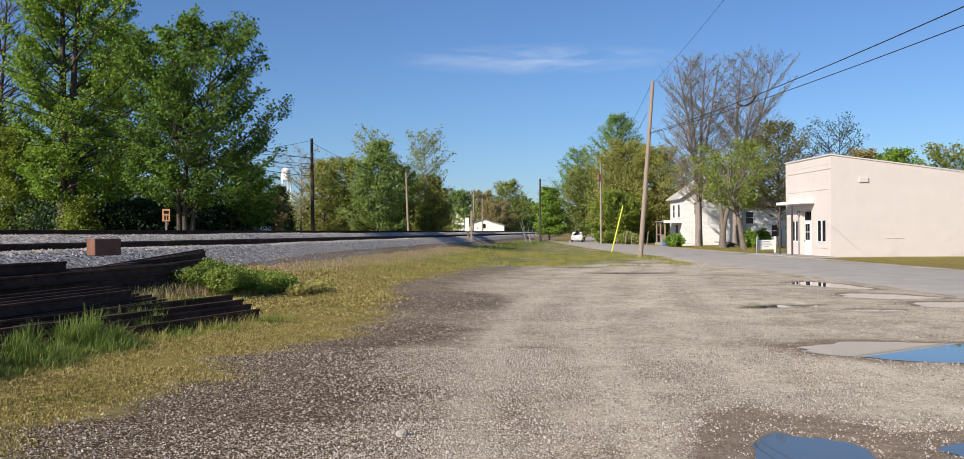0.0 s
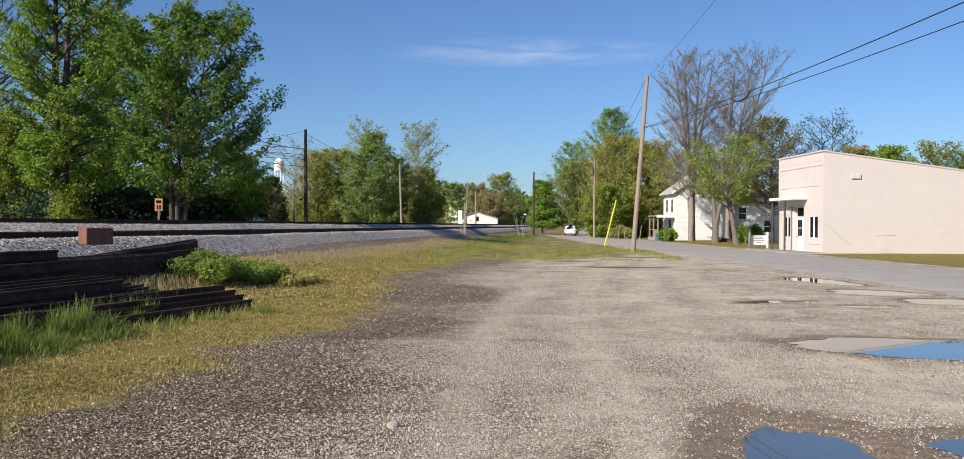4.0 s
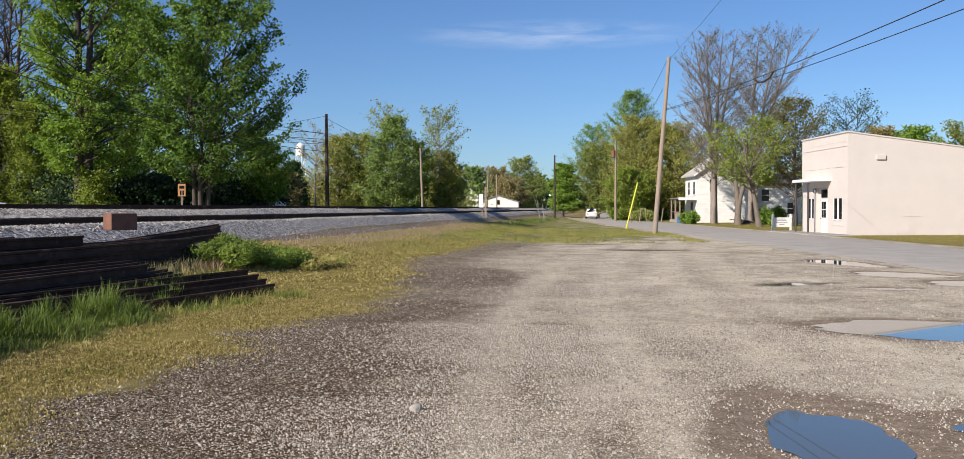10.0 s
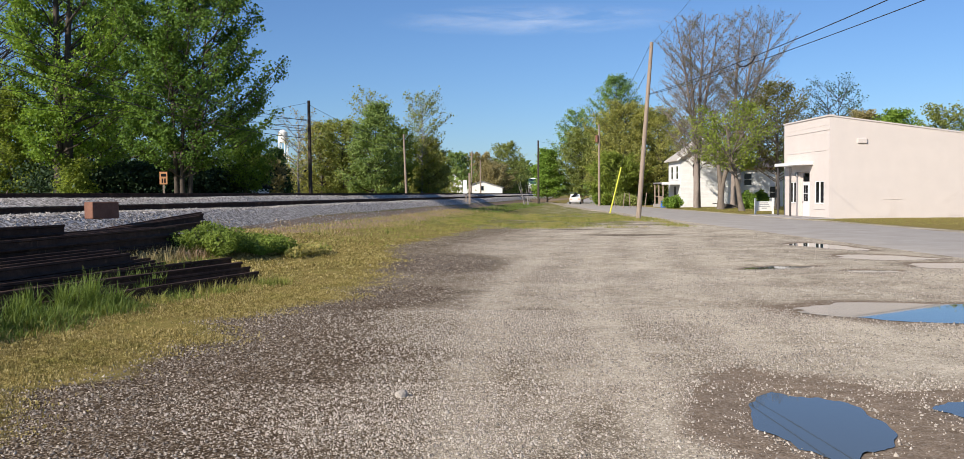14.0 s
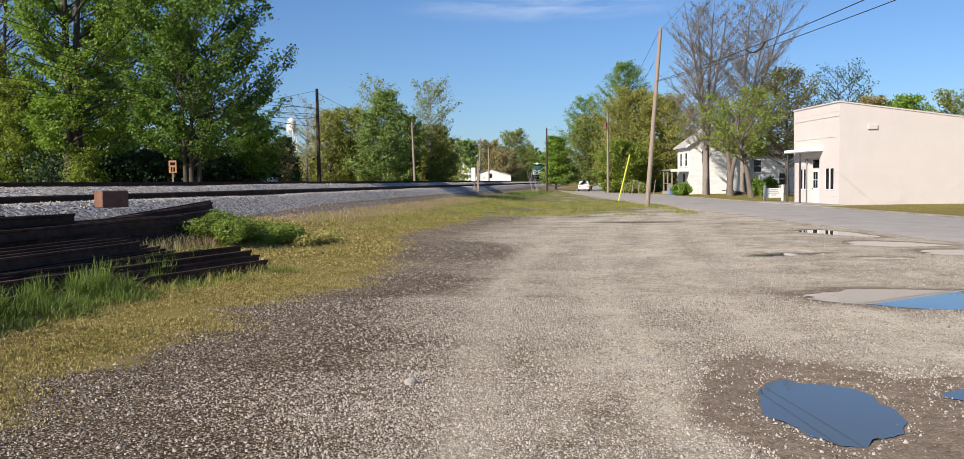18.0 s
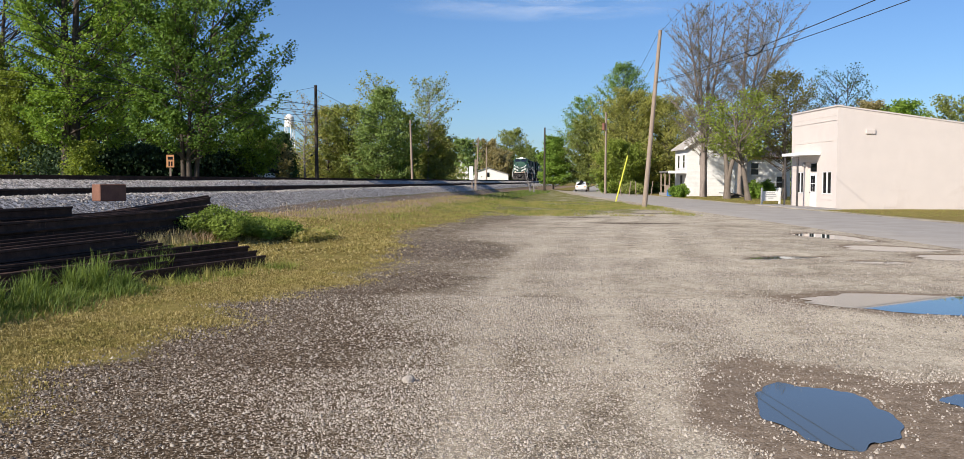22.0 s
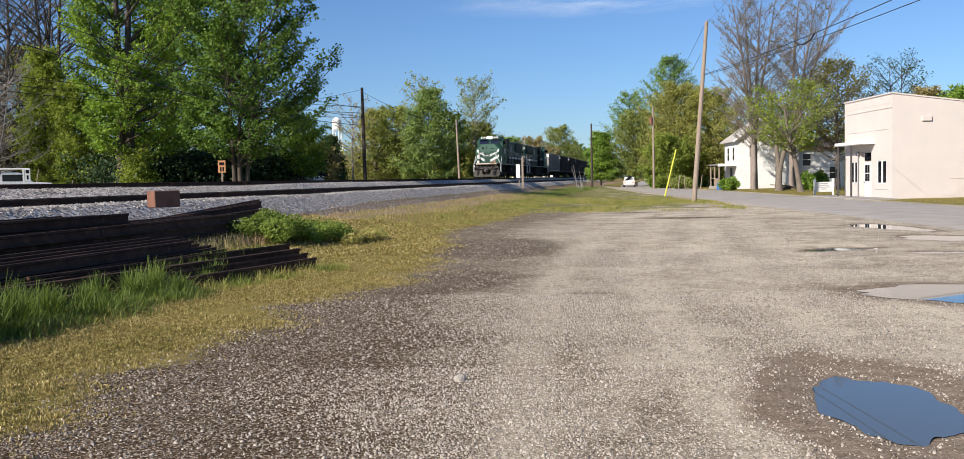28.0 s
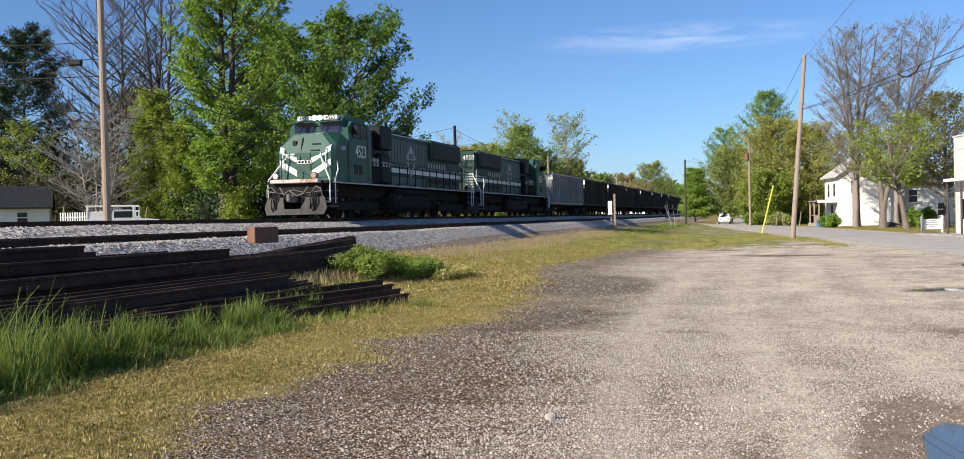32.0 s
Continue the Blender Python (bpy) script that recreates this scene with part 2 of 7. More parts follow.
def prism(bm, poly, y0, y1, axis="y"):
    """A convex or concave outline (two coordinates a point) drawn out along an axis."""
    def at(p, k):
        return {"y": (p[0], k, p[1]), "x": (k, p[0], p[1]), "z": (p[0], p[1], k)}[axis]
    a = [bm.verts.new(at(p, y0)) for p in poly]
    b = [bm.verts.new(at(p, y1)) for p in poly]
    bm.faces.new(a)
    bm.faces.new(b[::-1])
    for i in range(len(poly)):
        j = (i + 1) % len(poly)
        bm.faces.new((a[j], a[i], b[i], b[j]))
    bmesh.ops.recalc_face_normals(bm, faces=bm.faces)
    return bm


def tubes(segs, sides=5):
    """Segments (p0, p1, r0, r1) as one set of tapered tubes."""
    s = np.array([(*a, *b, c, d) for a, b, c, d in segs])
    p0, p1, r0, r1 = s[:, :3], s[:, 3:6], s[:, 6:7], s[:, 7:8]
    d = p1 - p0
    d /= np.linalg.norm(d, axis=1, keepdims=True) + 1e-9
    ref = np.where(np.abs(d[:, 2:3]) > 0.9, [[1.0, 0, 0]], [[0, 0, 1.0]])
    u = np.cross(d, ref)
    u /= np.linalg.norm(u, axis=1, keepdims=True) + 1e-9
    w = np.cross(d, u)
    vs = []
    for k in range(sides):
        a = 2 * math.pi * k / sides
        o = u * math.cos(a) + w * math.sin(a)
        vs += [p0 + o * r0, p1 + o * r1]
    vs = np.stack(vs, 1)
    n = len(s)
    base = (np.arange(n) * 2 * sides)[:, None]
    f = []
    for k in range(sides):
        j = (k + 1) % sides
        f.append(base + np.array([[2 * k, 2 * k + 1, 2 * j + 1, 2 * j]]))
    return vs.reshape(-1, 3), np.concatenate(f, 0)


def quads_ob(name, verts, faces, material, parent=None, smooth=False):
    """A mesh from arrays of quads or triangles."""
    me = bpy.data.meshes.new(name)
    k = faces.shape[1]
    me.vertices.add(len(verts))
    me.vertices.foreach_set("co", np.ascontiguousarray(verts, dtype=np.float32).ravel())
    me.loops.add(len(faces) * k)
    me.loops.foreach_set("vertex_index", np.ascontiguousarray(faces, dtype=np.int32).ravel())
    me.polygons.add(len(faces))
    me.polygons.foreach_set("loop_start", np.arange(0, len(faces) * k, k, dtype=np.int32))
    if smooth:
        me.polygons.foreach_set("use_smooth", np.ones(len(faces), dtype=bool))
    me.update(calc_edges=True)
    me.validate()
    me.materials.append(material)
    ob = new(name, me)
    ob.parent = parent
    return ob


# ---------- plan: the line of the railway ----------
TRACK_YAW = radians(8.06)
ALONG = Vector((math.sin(TRACK_YAW), math.cos(TRACK_YAW)))
SIDE = Vector((-math.cos(TRACK_YAW), math.sin(TRACK_YAW)))
MAIN_D, SIDING_D = 19.9, 15.2
MAIN_Z, SIDING_Z = 1.83, 1.43
BEND_S, BEND_R = 165.0, 1950.0


def line(s, d, z=0.0):
    """A point s metres along the railway and d metres to its left of the viewer's own line."""
    if s <= BEND_S:
        p, h = ALONG * s + SIDE * d, TRACK_YAW
    else:
        a = (s - BEND_S) / BEND_R
        c = ALONG * BEND_S + SIDE * (MAIN_D + BEND_R)
        h = TRACK_YAW - a
        p = c - Vector((-math.cos(h), math.sin(h))) * (BEND_R + MAIN_D - d)
    return Vector((p.x, p.y, z)), h


def side_of(x, y):
    return x * SIDE.x + y * SIDE.y


# puddles: centre, half sizes, turn
PUDDLES = [(2.46, 6.62, 0.45, 0.95, -0.18), (3.95, 6.8, 0.44, 0.42, 0.2), (6.85, 12.5, 2.2, 1.08, -0.22), (10.2, 23.1, 1.2, 0.85, -0.3),
           (10.7, 20.35, 1.2, 0.7, 0.2), (10.6, 28.0, 0.75, 1.7, 0.1), (6.6, 20.2, 0.85, 0.38, 0.2), (8.25, 19.1, 0.48, 0.42, 0.0)]


def shore(th, cx, cy):
    """Uneven outline of a puddle."""
    big = 0.4 if cy < 14 else 1.0
    p = 3.0 if 12 < cy < 13 else 2.0
    full = (np.abs(np.cos(th)) ** p + np.abs(np.sin(th)) ** p) ** (-1 / p)
    return full + big * (0.16 * np.sin(2 * th + cx) + 0.10 * np.sin(3 * th + 2 * cy)) + 0.06 * np.sin(5 * th + cx * cy) + 0.035 * np.sin(9 * th + cx) + 0.02 * np.sin(17 * th + cy)


def puddle_field(x, y, grow=1.0):
    f = np.full_like(x, 9.0)
    for cx, cy, a, b, r in PUDDLES:
        u = (x - cx) * math.cos(r) + (y - cy) * math.sin(r)
        v = -(x - cx) * math.sin(r) + (y - cy) * math.cos(r)
        th = np.arctan2(v / b, u / a)
        wob = shore(th, cx, cy)
        f = np.minimum(f, np.hypot(u / a, v / b) / wob)
    return f


LAND_D = [-60, 4.5, 8, 12.2, 13.5, 16.9, 17.7, 22.0, 24, 30, 400]
LAND_Z = [0, 0, 0.12, 0.5, 1.25, 1.27, 1.66, 1.66, 1.2, 1.1, 1.1]


def land(x, y):
    """Height of the ground, with the slight unevenness of the lot."""
    x, y = np.asarray(x, dtype=float), np.asarray(y, dtype=float)
    d = side_of(x, y)
    s = x * ALONG.x + y * ALONG.y
    bend = np.maximum(0, s - BEND_S) ** 2 / (2 * BEND_R)
    z = np.interp(d - bend, LAND_D, LAND_Z)
    wave = np.zeros_like(z)
    for k, (fx, fy, amp) in enumerate(((0.9, 0.7, 0.012), (2.3, 1.9, 0.006), (0.31, 0.23, 0.03))):
        wave = wave + amp * np.sin(x * fx + k) * np.cos(y * fy + 2 * k)
    near = (np.abs(x) < 60) & (y < 140) & (y > -30) & ~((x > 11.0) & (x < 20.5))
    pf = puddle_field(x, y)
    z = z + np.where(near, wave * np.clip((pf - 1.0) / 0.8, 0, 1), 0)
    return z - np.clip(1.12 - pf, 0, 0.3) * 0.10



# ---------- ground ----------
EDGE_Y = [-40, 3, 7.3, 8, 9.5, 11.7, 15.4, 21.9, 27.2, 33, 38.4, 50, 67, 75, 140, 4000]
EDGE_X = [-3.0, -3.6, -3.9, -3.6, -3.4, -3.2, -2.3, -2.1, -2.9, -1.9, -0.6, 0.2, 0.9, 3.0, 6, 40]


def axis_steps(stops):
    out = []
    for (a, b, st) in stops:
        out += list(np.arange(a, b, st))
    return np.array(out + [stops[-1][1]])


GX = axis_steps([(-4000, -400, 600), (-400, -80, 40), (-80, -30, 2.5), (-30, -12, 0.6), (-12, 14, 0.16), (14, 40, 0.8), (40, 120, 8), (120, 400, 40), (400, 4000, 600)])
GY = axis_steps([(-1200, -40, 290), (-40, 2, 3.0), (2, 16, 0.14), (16, 30, 0.25), (30, 60, 0.6), (60, 140, 1.6), (140, 400, 6), (400, 4600, 300)])
gx, gy = np.meshgrid(GX, GY)
gz = land(gx, gy)
onroad = (gx > 11.0) & (gx < 20.5)
gz = np.where(onroad & (np.abs(gx - 15.5) < 3.4) & (gy > -40), gz - 0.03, gz)
gd = side_of(gx, gy)


def ragged_edge(y, x):
    """Uneven border of the grass."""
    return 0.28 * np.sin(y * 1.1 + 0.5) * np.sin(y * 0.37) + 0.16 * np.sin(y * 2.9 + x * 1.3) + 0.10 * np.sin(y * 6.1 - x * 2.2)


def wheel_way(x, y):
    """Tracks of turning wheels worn into the gravel."""
    out = np.zeros_like(x)
    for off, wid in ((0.0, 0.22), (1.65, 0.22), (3.4, 0.3), (5.0, 0.3)):
        way = -0.15 + off * 0.9 + 0.010 * np.maximum(y - 6, 0) ** 1.75
        out = np.maximum(out, np.clip(1.3 - np.abs(x - way) / (wid + 0.010 * y), 0, 1))
    return out


edge = np.interp(gy, EDGE_Y, EDGE_X) + ragged_edge(gy, gx)
grass = np.clip((edge - gx) / 0.9 + 0.5, 0, 1)
far_lawn = (np.clip((gy - 43 - 0.16 * (gx - 2)) / 4, 0, 1)) * (gx < 10.8) * np.clip((gd + 3.0) / 2.5, 0, 1)
patch = (np.clip(1 - np.abs(gy - 60) / 7, 0, 1)) * (gx > 2) * (gx < 11.5)
lawn = np.maximum(far_lawn * 0.51, patch * 0.8)
grass = np.maximum(grass, np.clip((gx - 20.0) / 0.6, 0, 1))
grass = np.where(gy > 150, np.maximum(grass, 0.9), grass)
bend = np.maximum(0, gx * ALONG.x + gy * ALONG.y - BEND_S) ** 2 / (2 * BEND_R)
ballast = np.clip((gd - bend - np.interp(gy, [25, 40], [12.0, 12.55])) / 0.35, 0, 1) * np.clip((24.0 - gd + bend) / 1.5, 0, 1)
dry = np.clip((gd - 9.7 - 0.4 * np.sin(0.6 * gy)) / 1.2, 0, 1) * np.clip((13.0 - gd) / 0.6, 0, 1) * np.clip((gy - 27) / 6, 0, 1)
dark = np.clip(1.45 - np.abs(gx - edge - 0.6) / np.where(gy < 10, 2.1, 1.4), 0, 1) * np.clip((20 - gy) / 5, 0, 1)
dark = np.maximum(dark, np.clip(1.5 - np.hypot((gx + 0.9) / 1.4, (gy - 22.8) / 3.2), 0, 1))
for wx, wy, hx, hy, most in ((7.5, 52, 3.5, 2.5, 0.45), (6.0, 37.0, 2.4, 0.9, 0.8), (4.4, 42.5, 1.7, 0.8, 0.8), (8.6, 47.5, 2.2, 0.9, 0.7), (3.0, 33.0, 1.2, 0.7, 0.5)):
    dark = np.maximum(dark, most * np.clip(1.4 - np.hypot((gx - wx) / hx, (gy - wy) / hy), 0, 1))
wear = 0.5 * np.sin(0.9 * gx + 0.35 * gy) + 0.5 * np.sin(0.5 * gx - 0.6 * gy + 1.0)
fine = np.clip((gx - edge - 1.4 - 0.16 * np.clip(13 - gy, 0, 9) - 0.5 * wear) / np.clip(5.5 - 0.06 * gy, 2.0, 6), 0, 1)
packed = wheel_way(gx, gy)
mud = np.clip((np.where(gy < 9, 2.55, 1.38) - puddle_field(gx, gy)) / np.where(gy < 9, 0.9, 0.32), 0, 1)


def ground_material():
    m, n, l, b, _ = nodes_of("gravel_and_grass")
    co = n.new("ShaderNodeTexCoord").outputs["Object"]

    def field(name):
        k = n.new("ShaderNodeAttribute")
        k.attribute_name = name
        return k.outputs["Fac"]

    def ragged(name, scale, lo, hi, amount=0.55, most=1.0):
        k = n.new("ShaderNodeMath")
        k.operation = "MULTIPLY_ADD"
        l.new(noise_node(n, l, scale, 6, 0.7, co), k.inputs[0])
        k.inputs[1].default_value = amount
        l.new(field(name), k.inputs[2])
        return ramp_node(n, l, k.outputs[0], [(lo, (0, 0, 0)), (hi, (most, most, most))])

    def stones(scale, stops):
        v = n.new("ShaderNodeTexVoronoi")
        v.inputs["Scale"].default_value = scale
        l.new(co, v.inputs["Vector"])
        sep = n.new("ShaderNodeSeparateColor")
        l.new(v.outputs["Color"], sep.inputs[0])
        return ramp_node(n, l, sep.outputs[0], stops), v.outputs["Distance"]

    pebble, pd = stones(48, [(0, (0.17, 0.135, 0.105)), (0.35, (0.38, 0.32, 0.255)), (0.7, (0.62, 0.545, 0.455)), (1, (0.95, 0.88, 0.78))])
    gap = ramp_node(n, l, pd, [(0.26, (0.9, 0.9, 0.9)), (0.52, (0.20, 0.16, 0.12))])
    coarse = mix_node(n, l, 1.0, pebble, gap, "MULTIPLY")
    fines = ramp_node(n, l, noise_node(n, l, 90, 3, 0.6, co), [(0.3, (0.48, 0.415, 0.34)), (0.7, (0.70, 0.62, 0.525))])
    tracks = noise_node(n, l, 0.7, 6, 0.65, co, 0.8)
    pale = mix_node(n, l, ramp_node(n, l, tracks, [(0.40, (0.15, 0.15, 0.15)), (0.62, (0.85, 0.85, 0.85))]), mix_node(n, l, 0.75, pebble, coarse), fines)
    col = mix_node(n, l, ragged("fine", 1.3, 0.25, 0.95), coarse, pale)
    col = mix_node(n, l, ragged("packed", 0.9, 0.45, 1.0, 0.5, 0.4), col, mix_node(n, l, 0.35, fines, pebble))
    grime = ramp_node(n, l, noise_node(n, l, 0.9, 6, 0.7, co, 1.0), [(0.5, (1, 1, 1)), (0.7, (0.62, 0.59, 0.56))])
    col = mix_node(n, l, 1.0, col, grime, "MULTIPLY")
    speck = ramp_node(n, l, noise_node(n, l, 5.5, 6, 0.75, co), [(0.34, (0.68, 0.64, 0.60)), (0.46, (1, 1, 1))])
    col = mix_node(n, l, 1.0, col, speck, "MULTIPLY")
    col = mix_node(n, l, 1.0, col, (1.03, 1.04, 0.97), "MULTIPLY")
    darkstone, dd = stones(62, [(0, (0.026, 0.017, 0.009)), (0.6, (0.092, 0.065, 0.040)), (0.88, (0.22, 0.17, 0.12)), (1, (0.52, 0.45, 0.36))])
    col = mix_node(n, l, ragged("dark", 1.7, 0.52, 1.0, 0.6), col, darkstone)
    mudcol = ramp_node(n, l, noise_node(n, l, 6, 5, 0.6, co), [(0.35, (0.13, 0.094, 0.062)), (0.7, (0.24, 0.182, 0.128))])
    mudcol = mix_node(n, l, 0.12, mudcol, pebble)
    mudmask = ragged("mud", 2.5, 0.45, 0.95)
    col = mix_node(n, l, mudmask, col, mudcol)
    turf = ramp_node(n, l, noise_node(n, l, 2.4, 6, 0.75, co), [(0.32, (0.11, 0.12, 0.022)), (0.45, (0.24, 0.20, 0.055)), (0.56, (0.33, 0.255, 0.088)), (0.7, (0.28, 0.20, 0.09))])
    turf = mix_node(n, l, 0.4, turf, ramp_node(n, l, noise_node(n, l, 45, 4, 0.7, co), [(0.35, (0.03, 0.035, 0.01)), (0.65, (0.28, 0.22, 0.07))]))
    col = mix_node(n, l, ragged("grass", 2.2, 0.55, 0.95), col, turf)
    green = ramp_node(n, l, noise_node(n, l, 0.9, 6, 0.75, co), [(0.34, (0.075, 0.105, 0.020)), (0.48, (0.17, 0.18, 0.04)), (0.62, (0.34, 0.28, 0.12))])
    green = mix_node(n, l, 0.35, green, ramp_node(n, l, noise_node(n, l, 30, 4, 0.7, co), [(0.35, (0.03, 0.04, 0.01)), (0.65, (0.26, 0.24, 0.07))]))
    col = mix_node(n, l, ragged("lawn", 0.55, 0.86, 1.05, 0.95), col, green)
    straw = ramp_node(n, l, noise_node(n, l, 8, 5, 0.7, co), [(0.3, (0.15, 0.10, 0.06)), (0.7, (0.44, 0.31, 0.22))])
    straw = mix_node(n, l, 0.35, straw, ramp_node(n, l, noise_node(n, l, 34, 4, 0.7, co), [(0.35, (0.06, 0.05, 0.02)), (0.65, (0.52, 0.40, 0.29))]))
    col = mix_node(n, l, ragged("dry", 0.9, 0.65, 1.1), col, straw)
    rock, rd = stones(15, [(0, (0.12, 0.105, 0.09)), (0.5, (0.37, 0.335, 0.30)), (1, (0.74, 0.69, 0.63))])
    bmask = ragged("ballast", 1.5, 0.7, 0.85, 0.4)
    col = mix_node(n, l, bmask, col, rock)
    l.new(col, b.inputs["Base Color"])
    b.inputs["Roughness"].default_value = 0.95
    b.inputs["Specular IOR Level"].default_value = 0.06
    inv = n.new("ShaderNodeMath")
    inv.operation = "MULTIPLY"
    l.new(pd, inv.inputs[0])
    inv.inputs[1].default_value = -1.0
    bump_node(n, l, inv.outputs[0], 0.4, 0.012, b.inputs["Normal"])
    return m


M_GROUND = ground_material()
nx, ny = len(GX), len(GY)
gv = np.stack([gx.ravel(), gy.ravel(), gz.ravel()], 1)
ii = (np.arange(ny - 1)[:, None] * nx + np.arange(nx - 1)[None, :]).ravel()
gf = np.stack([ii, ii + 1, ii + nx + 1, ii + nx], 1)
ground = quads_ob("ground", gv, gf, M_GROUND, None, True)
for nm, arr in (("grass", grass), ("dark", dark), ("mud", mud), ("ballast", ballast), ("dry", dry), ("packed", packed), ("fine", fine), ("lawn", lawn)):
    at = ground.data.attributes.new(nm, "FLOAT", "POINT")
    at.data.foreach_set("value", np.ascontiguousarray(arr, dtype=np.float32).ravel())
tagged(ground, "gravel lot with dry grass verge and ballast bank", "ground", kind="structure")


def height_at(x, y):
    return float(land(np.array(x), np.array(y)))


# ---------- puddles ----------
def water_material():
    m, n, l, b, _ = nodes_of("puddle_water")
    b.inputs["Base Color"].default_value = (0.085, 0.098, 0.095, 1)
    b.inputs["Roughness"].default_value = 0.02
    b.inputs["IOR"].default_value = 1.33
    b.inputs["Specular IOR Level"].default_value = 0.9
    return m


M_WATER = water_material()
for cx, cy, a, b, r in PUDDLES:
    ring = []
    for k in range(96):
        th = 2 * math.pi * k / 96
        w = float(shore(th, cx, cy))
        w *= 1 + 0.03 * noise.noise(Vector((k * 0.7, cx, cy)))
        u, v = a * w * math.cos(th), b * w * math.sin(th)
        ring.append((cx + u * math.cos(r) - v * math.sin(r), cy + u * math.sin(r) + v * math.cos(r), -0.006))
    pud = mesh_ob("puddle", ring, [tuple(range(96))], M_WATER)
    tagged(pud, "still rain puddle reflecting sky on muddy gravel", "puddle", "puddles on the lot", "structure")

# ---------- road ----------
ROAD = [(15.6, -60), (15.6, 20), (15.5, 60), (15.6, 95), (16.4, 130), (19.5, 165), (26, 215), (40, 310), (75, 560), (140, 1020)]


def road_at(i, n=8):
    pts = [Vector(p) for p in ROAD]
    out = []
    for a in range(len(pts) - 1):
        p0, p1, p2, p3 = pts[max(a - 1, 0)], pts[a], pts[a + 1], pts[min(a + 2, len(pts) - 1)]
        for k in range(n):
            t = k / n
            out.append(0.5 * ((2 * p1) + (p2 - p0) * t + (2 * p0 - 5 * p1 + 4 * p2 - p3) * t * t + (3 * p1 - p0 - 3 * p2 + p3) * t ** 3))
    return out + [pts[-1]]


rp = road_at(0)
rv, rf = [], []
for i, p in enumerate(rp):
    d = (rp[min(i + 1, len(rp) - 1)] - rp[max(i - 1, 0)]).normalized()
    nrm = Vector((d.y, -d.x))
    for k, o in enumerate((-3.7, -3.45, -1.7, 0, 1.7, 3.45, 3.7)):
        q = p + nrm * (o + 0.12 * math.sin(i * 1.7 + k) * (abs(o) > 3))
        rv.append((q.x, q.y, height_at(q.x, q.y) + (0.012 + 0.03 * (1 - (o / 3.7) ** 2)) - (0.05 if abs(o) > 3.6 else 0)))
    if i:
        for k in range(6):
            a = (i - 1) * 7 + k
            rf.append((a, a + 1, a + 8, a + 7))
road = tagged(mesh_ob("road", rv, rf, M_ASPHALT, None, True), "worn grey asphalt street with ragged gravel edges", "road", kind="structure")

# ---------- tracks ----------
RAIL_OUT = [(-0.075, 0), (0.075, 0), (0.075, 0.012), (0.02, 0.035), (0.009, 0.05), (0.009, 0.135), (0.036, 0.148), (0.036, 0.182), (0.03, 0.188),
            (-0.03, 0.188), (-0.036, 0.182), (-0.036, 0.148), (-0.009, 0.135), (-0.009, 0.05), (-0.02, 0.035), (-0.075, 0.012)]


def build_track(d0, top, label, start, end):
    tr = thing("railway_track", Matrix.Identity(4), label, "railway track", "tracks", "structure")
    stations = list(np.arange(start, BEND_S, 12.0)) + list(np.arange(BEND_S, end, 20.0)) + [end]
    for g in (-0.755, 0.755):
        vs, fs = [], []
        for i, s in enumerate(stations):
            c, h = line(s, d0 + g)
            for (a, z) in RAIL_OUT:
                vs.append((c.x + a * math.cos(h), c.y - a * math.sin(h), top - 0.188 + z))
            if i:
                b0, b1, n = (i - 1) * 16, i * 16, 16
                for k in range(n):
                    fs.append((b0 + k, b0 + (k + 1) % n, b1 + (k + 1) % n, b1 + k))
        ob = mesh_ob("rail", vs, fs, M_STEEL, tr)
        ob.data.materials.append(M_RAILTOP)
        for p in ob.data.polygons:
            if p.index % 16 == 8:
                p.material_index = 1
    tie = None
    bm = boxes((-1.3, 1.3, -0.115, 0.115, -0.17, 0.0), bevel=0.012)
    rnd = random.Random(int(d0 * 10))
    s, k = 8.0, 0
    far_v, far_f = [], []
    while s < end:
        c, h = line(s, d0)
        mm = Matrix.Translation((c.x, c.y, top - 0.20 + rnd.uniform(-0.012, 0.006))) @ Matrix.Rotation(-h + rnd.uniform(-0.02, 0.02), 4, "Z")
        if k < 150:
            if tie is None:
                tie = part("tie", bm, M_TIE, tr)
                o = tie
            else:
                o = new("tie", tie.data)
                o.parent = tr
            o.matrix_basis = mm
        else:
            b0 = len(far_v)
            for x, y, z in ((-1.3, -.11, -.17), (1.3, -.11, -.17), (1.3, .11, -.17), (-1.3, .11, -.17), (-1.3, -.11, 0), (1.3, -.11, 0), (1.3, .11, 0), (-1.3, .11, 0)):
                far_v.append(tuple(mm @ Vector((x, y, z))))
            far_f += [tuple(b0 + q for q in f) for f in ((4, 5, 6, 7), (0, 1, 5, 4), (1, 2, 6, 5), (2, 3, 7, 6), (3, 0, 4, 7))]
        s += 0.55
        k += 1
    tagged(mesh_ob("far_ties", far_v, far_f, M_TIE, tr), kind="stuff")


build_track(MAIN_D, MAIN_Z, "main line of brown steel rails on dark wooden ties in grey ballast", -40, 620)
build_track(SIDING_D, SIDING_Z, "lower siding of brown steel rails on dark wooden ties", -40, 330)


# ---------- trees ----------
def place(az_px, dist):
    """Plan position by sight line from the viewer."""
    return (az_px - 784) / 1481.0 * dist, dist

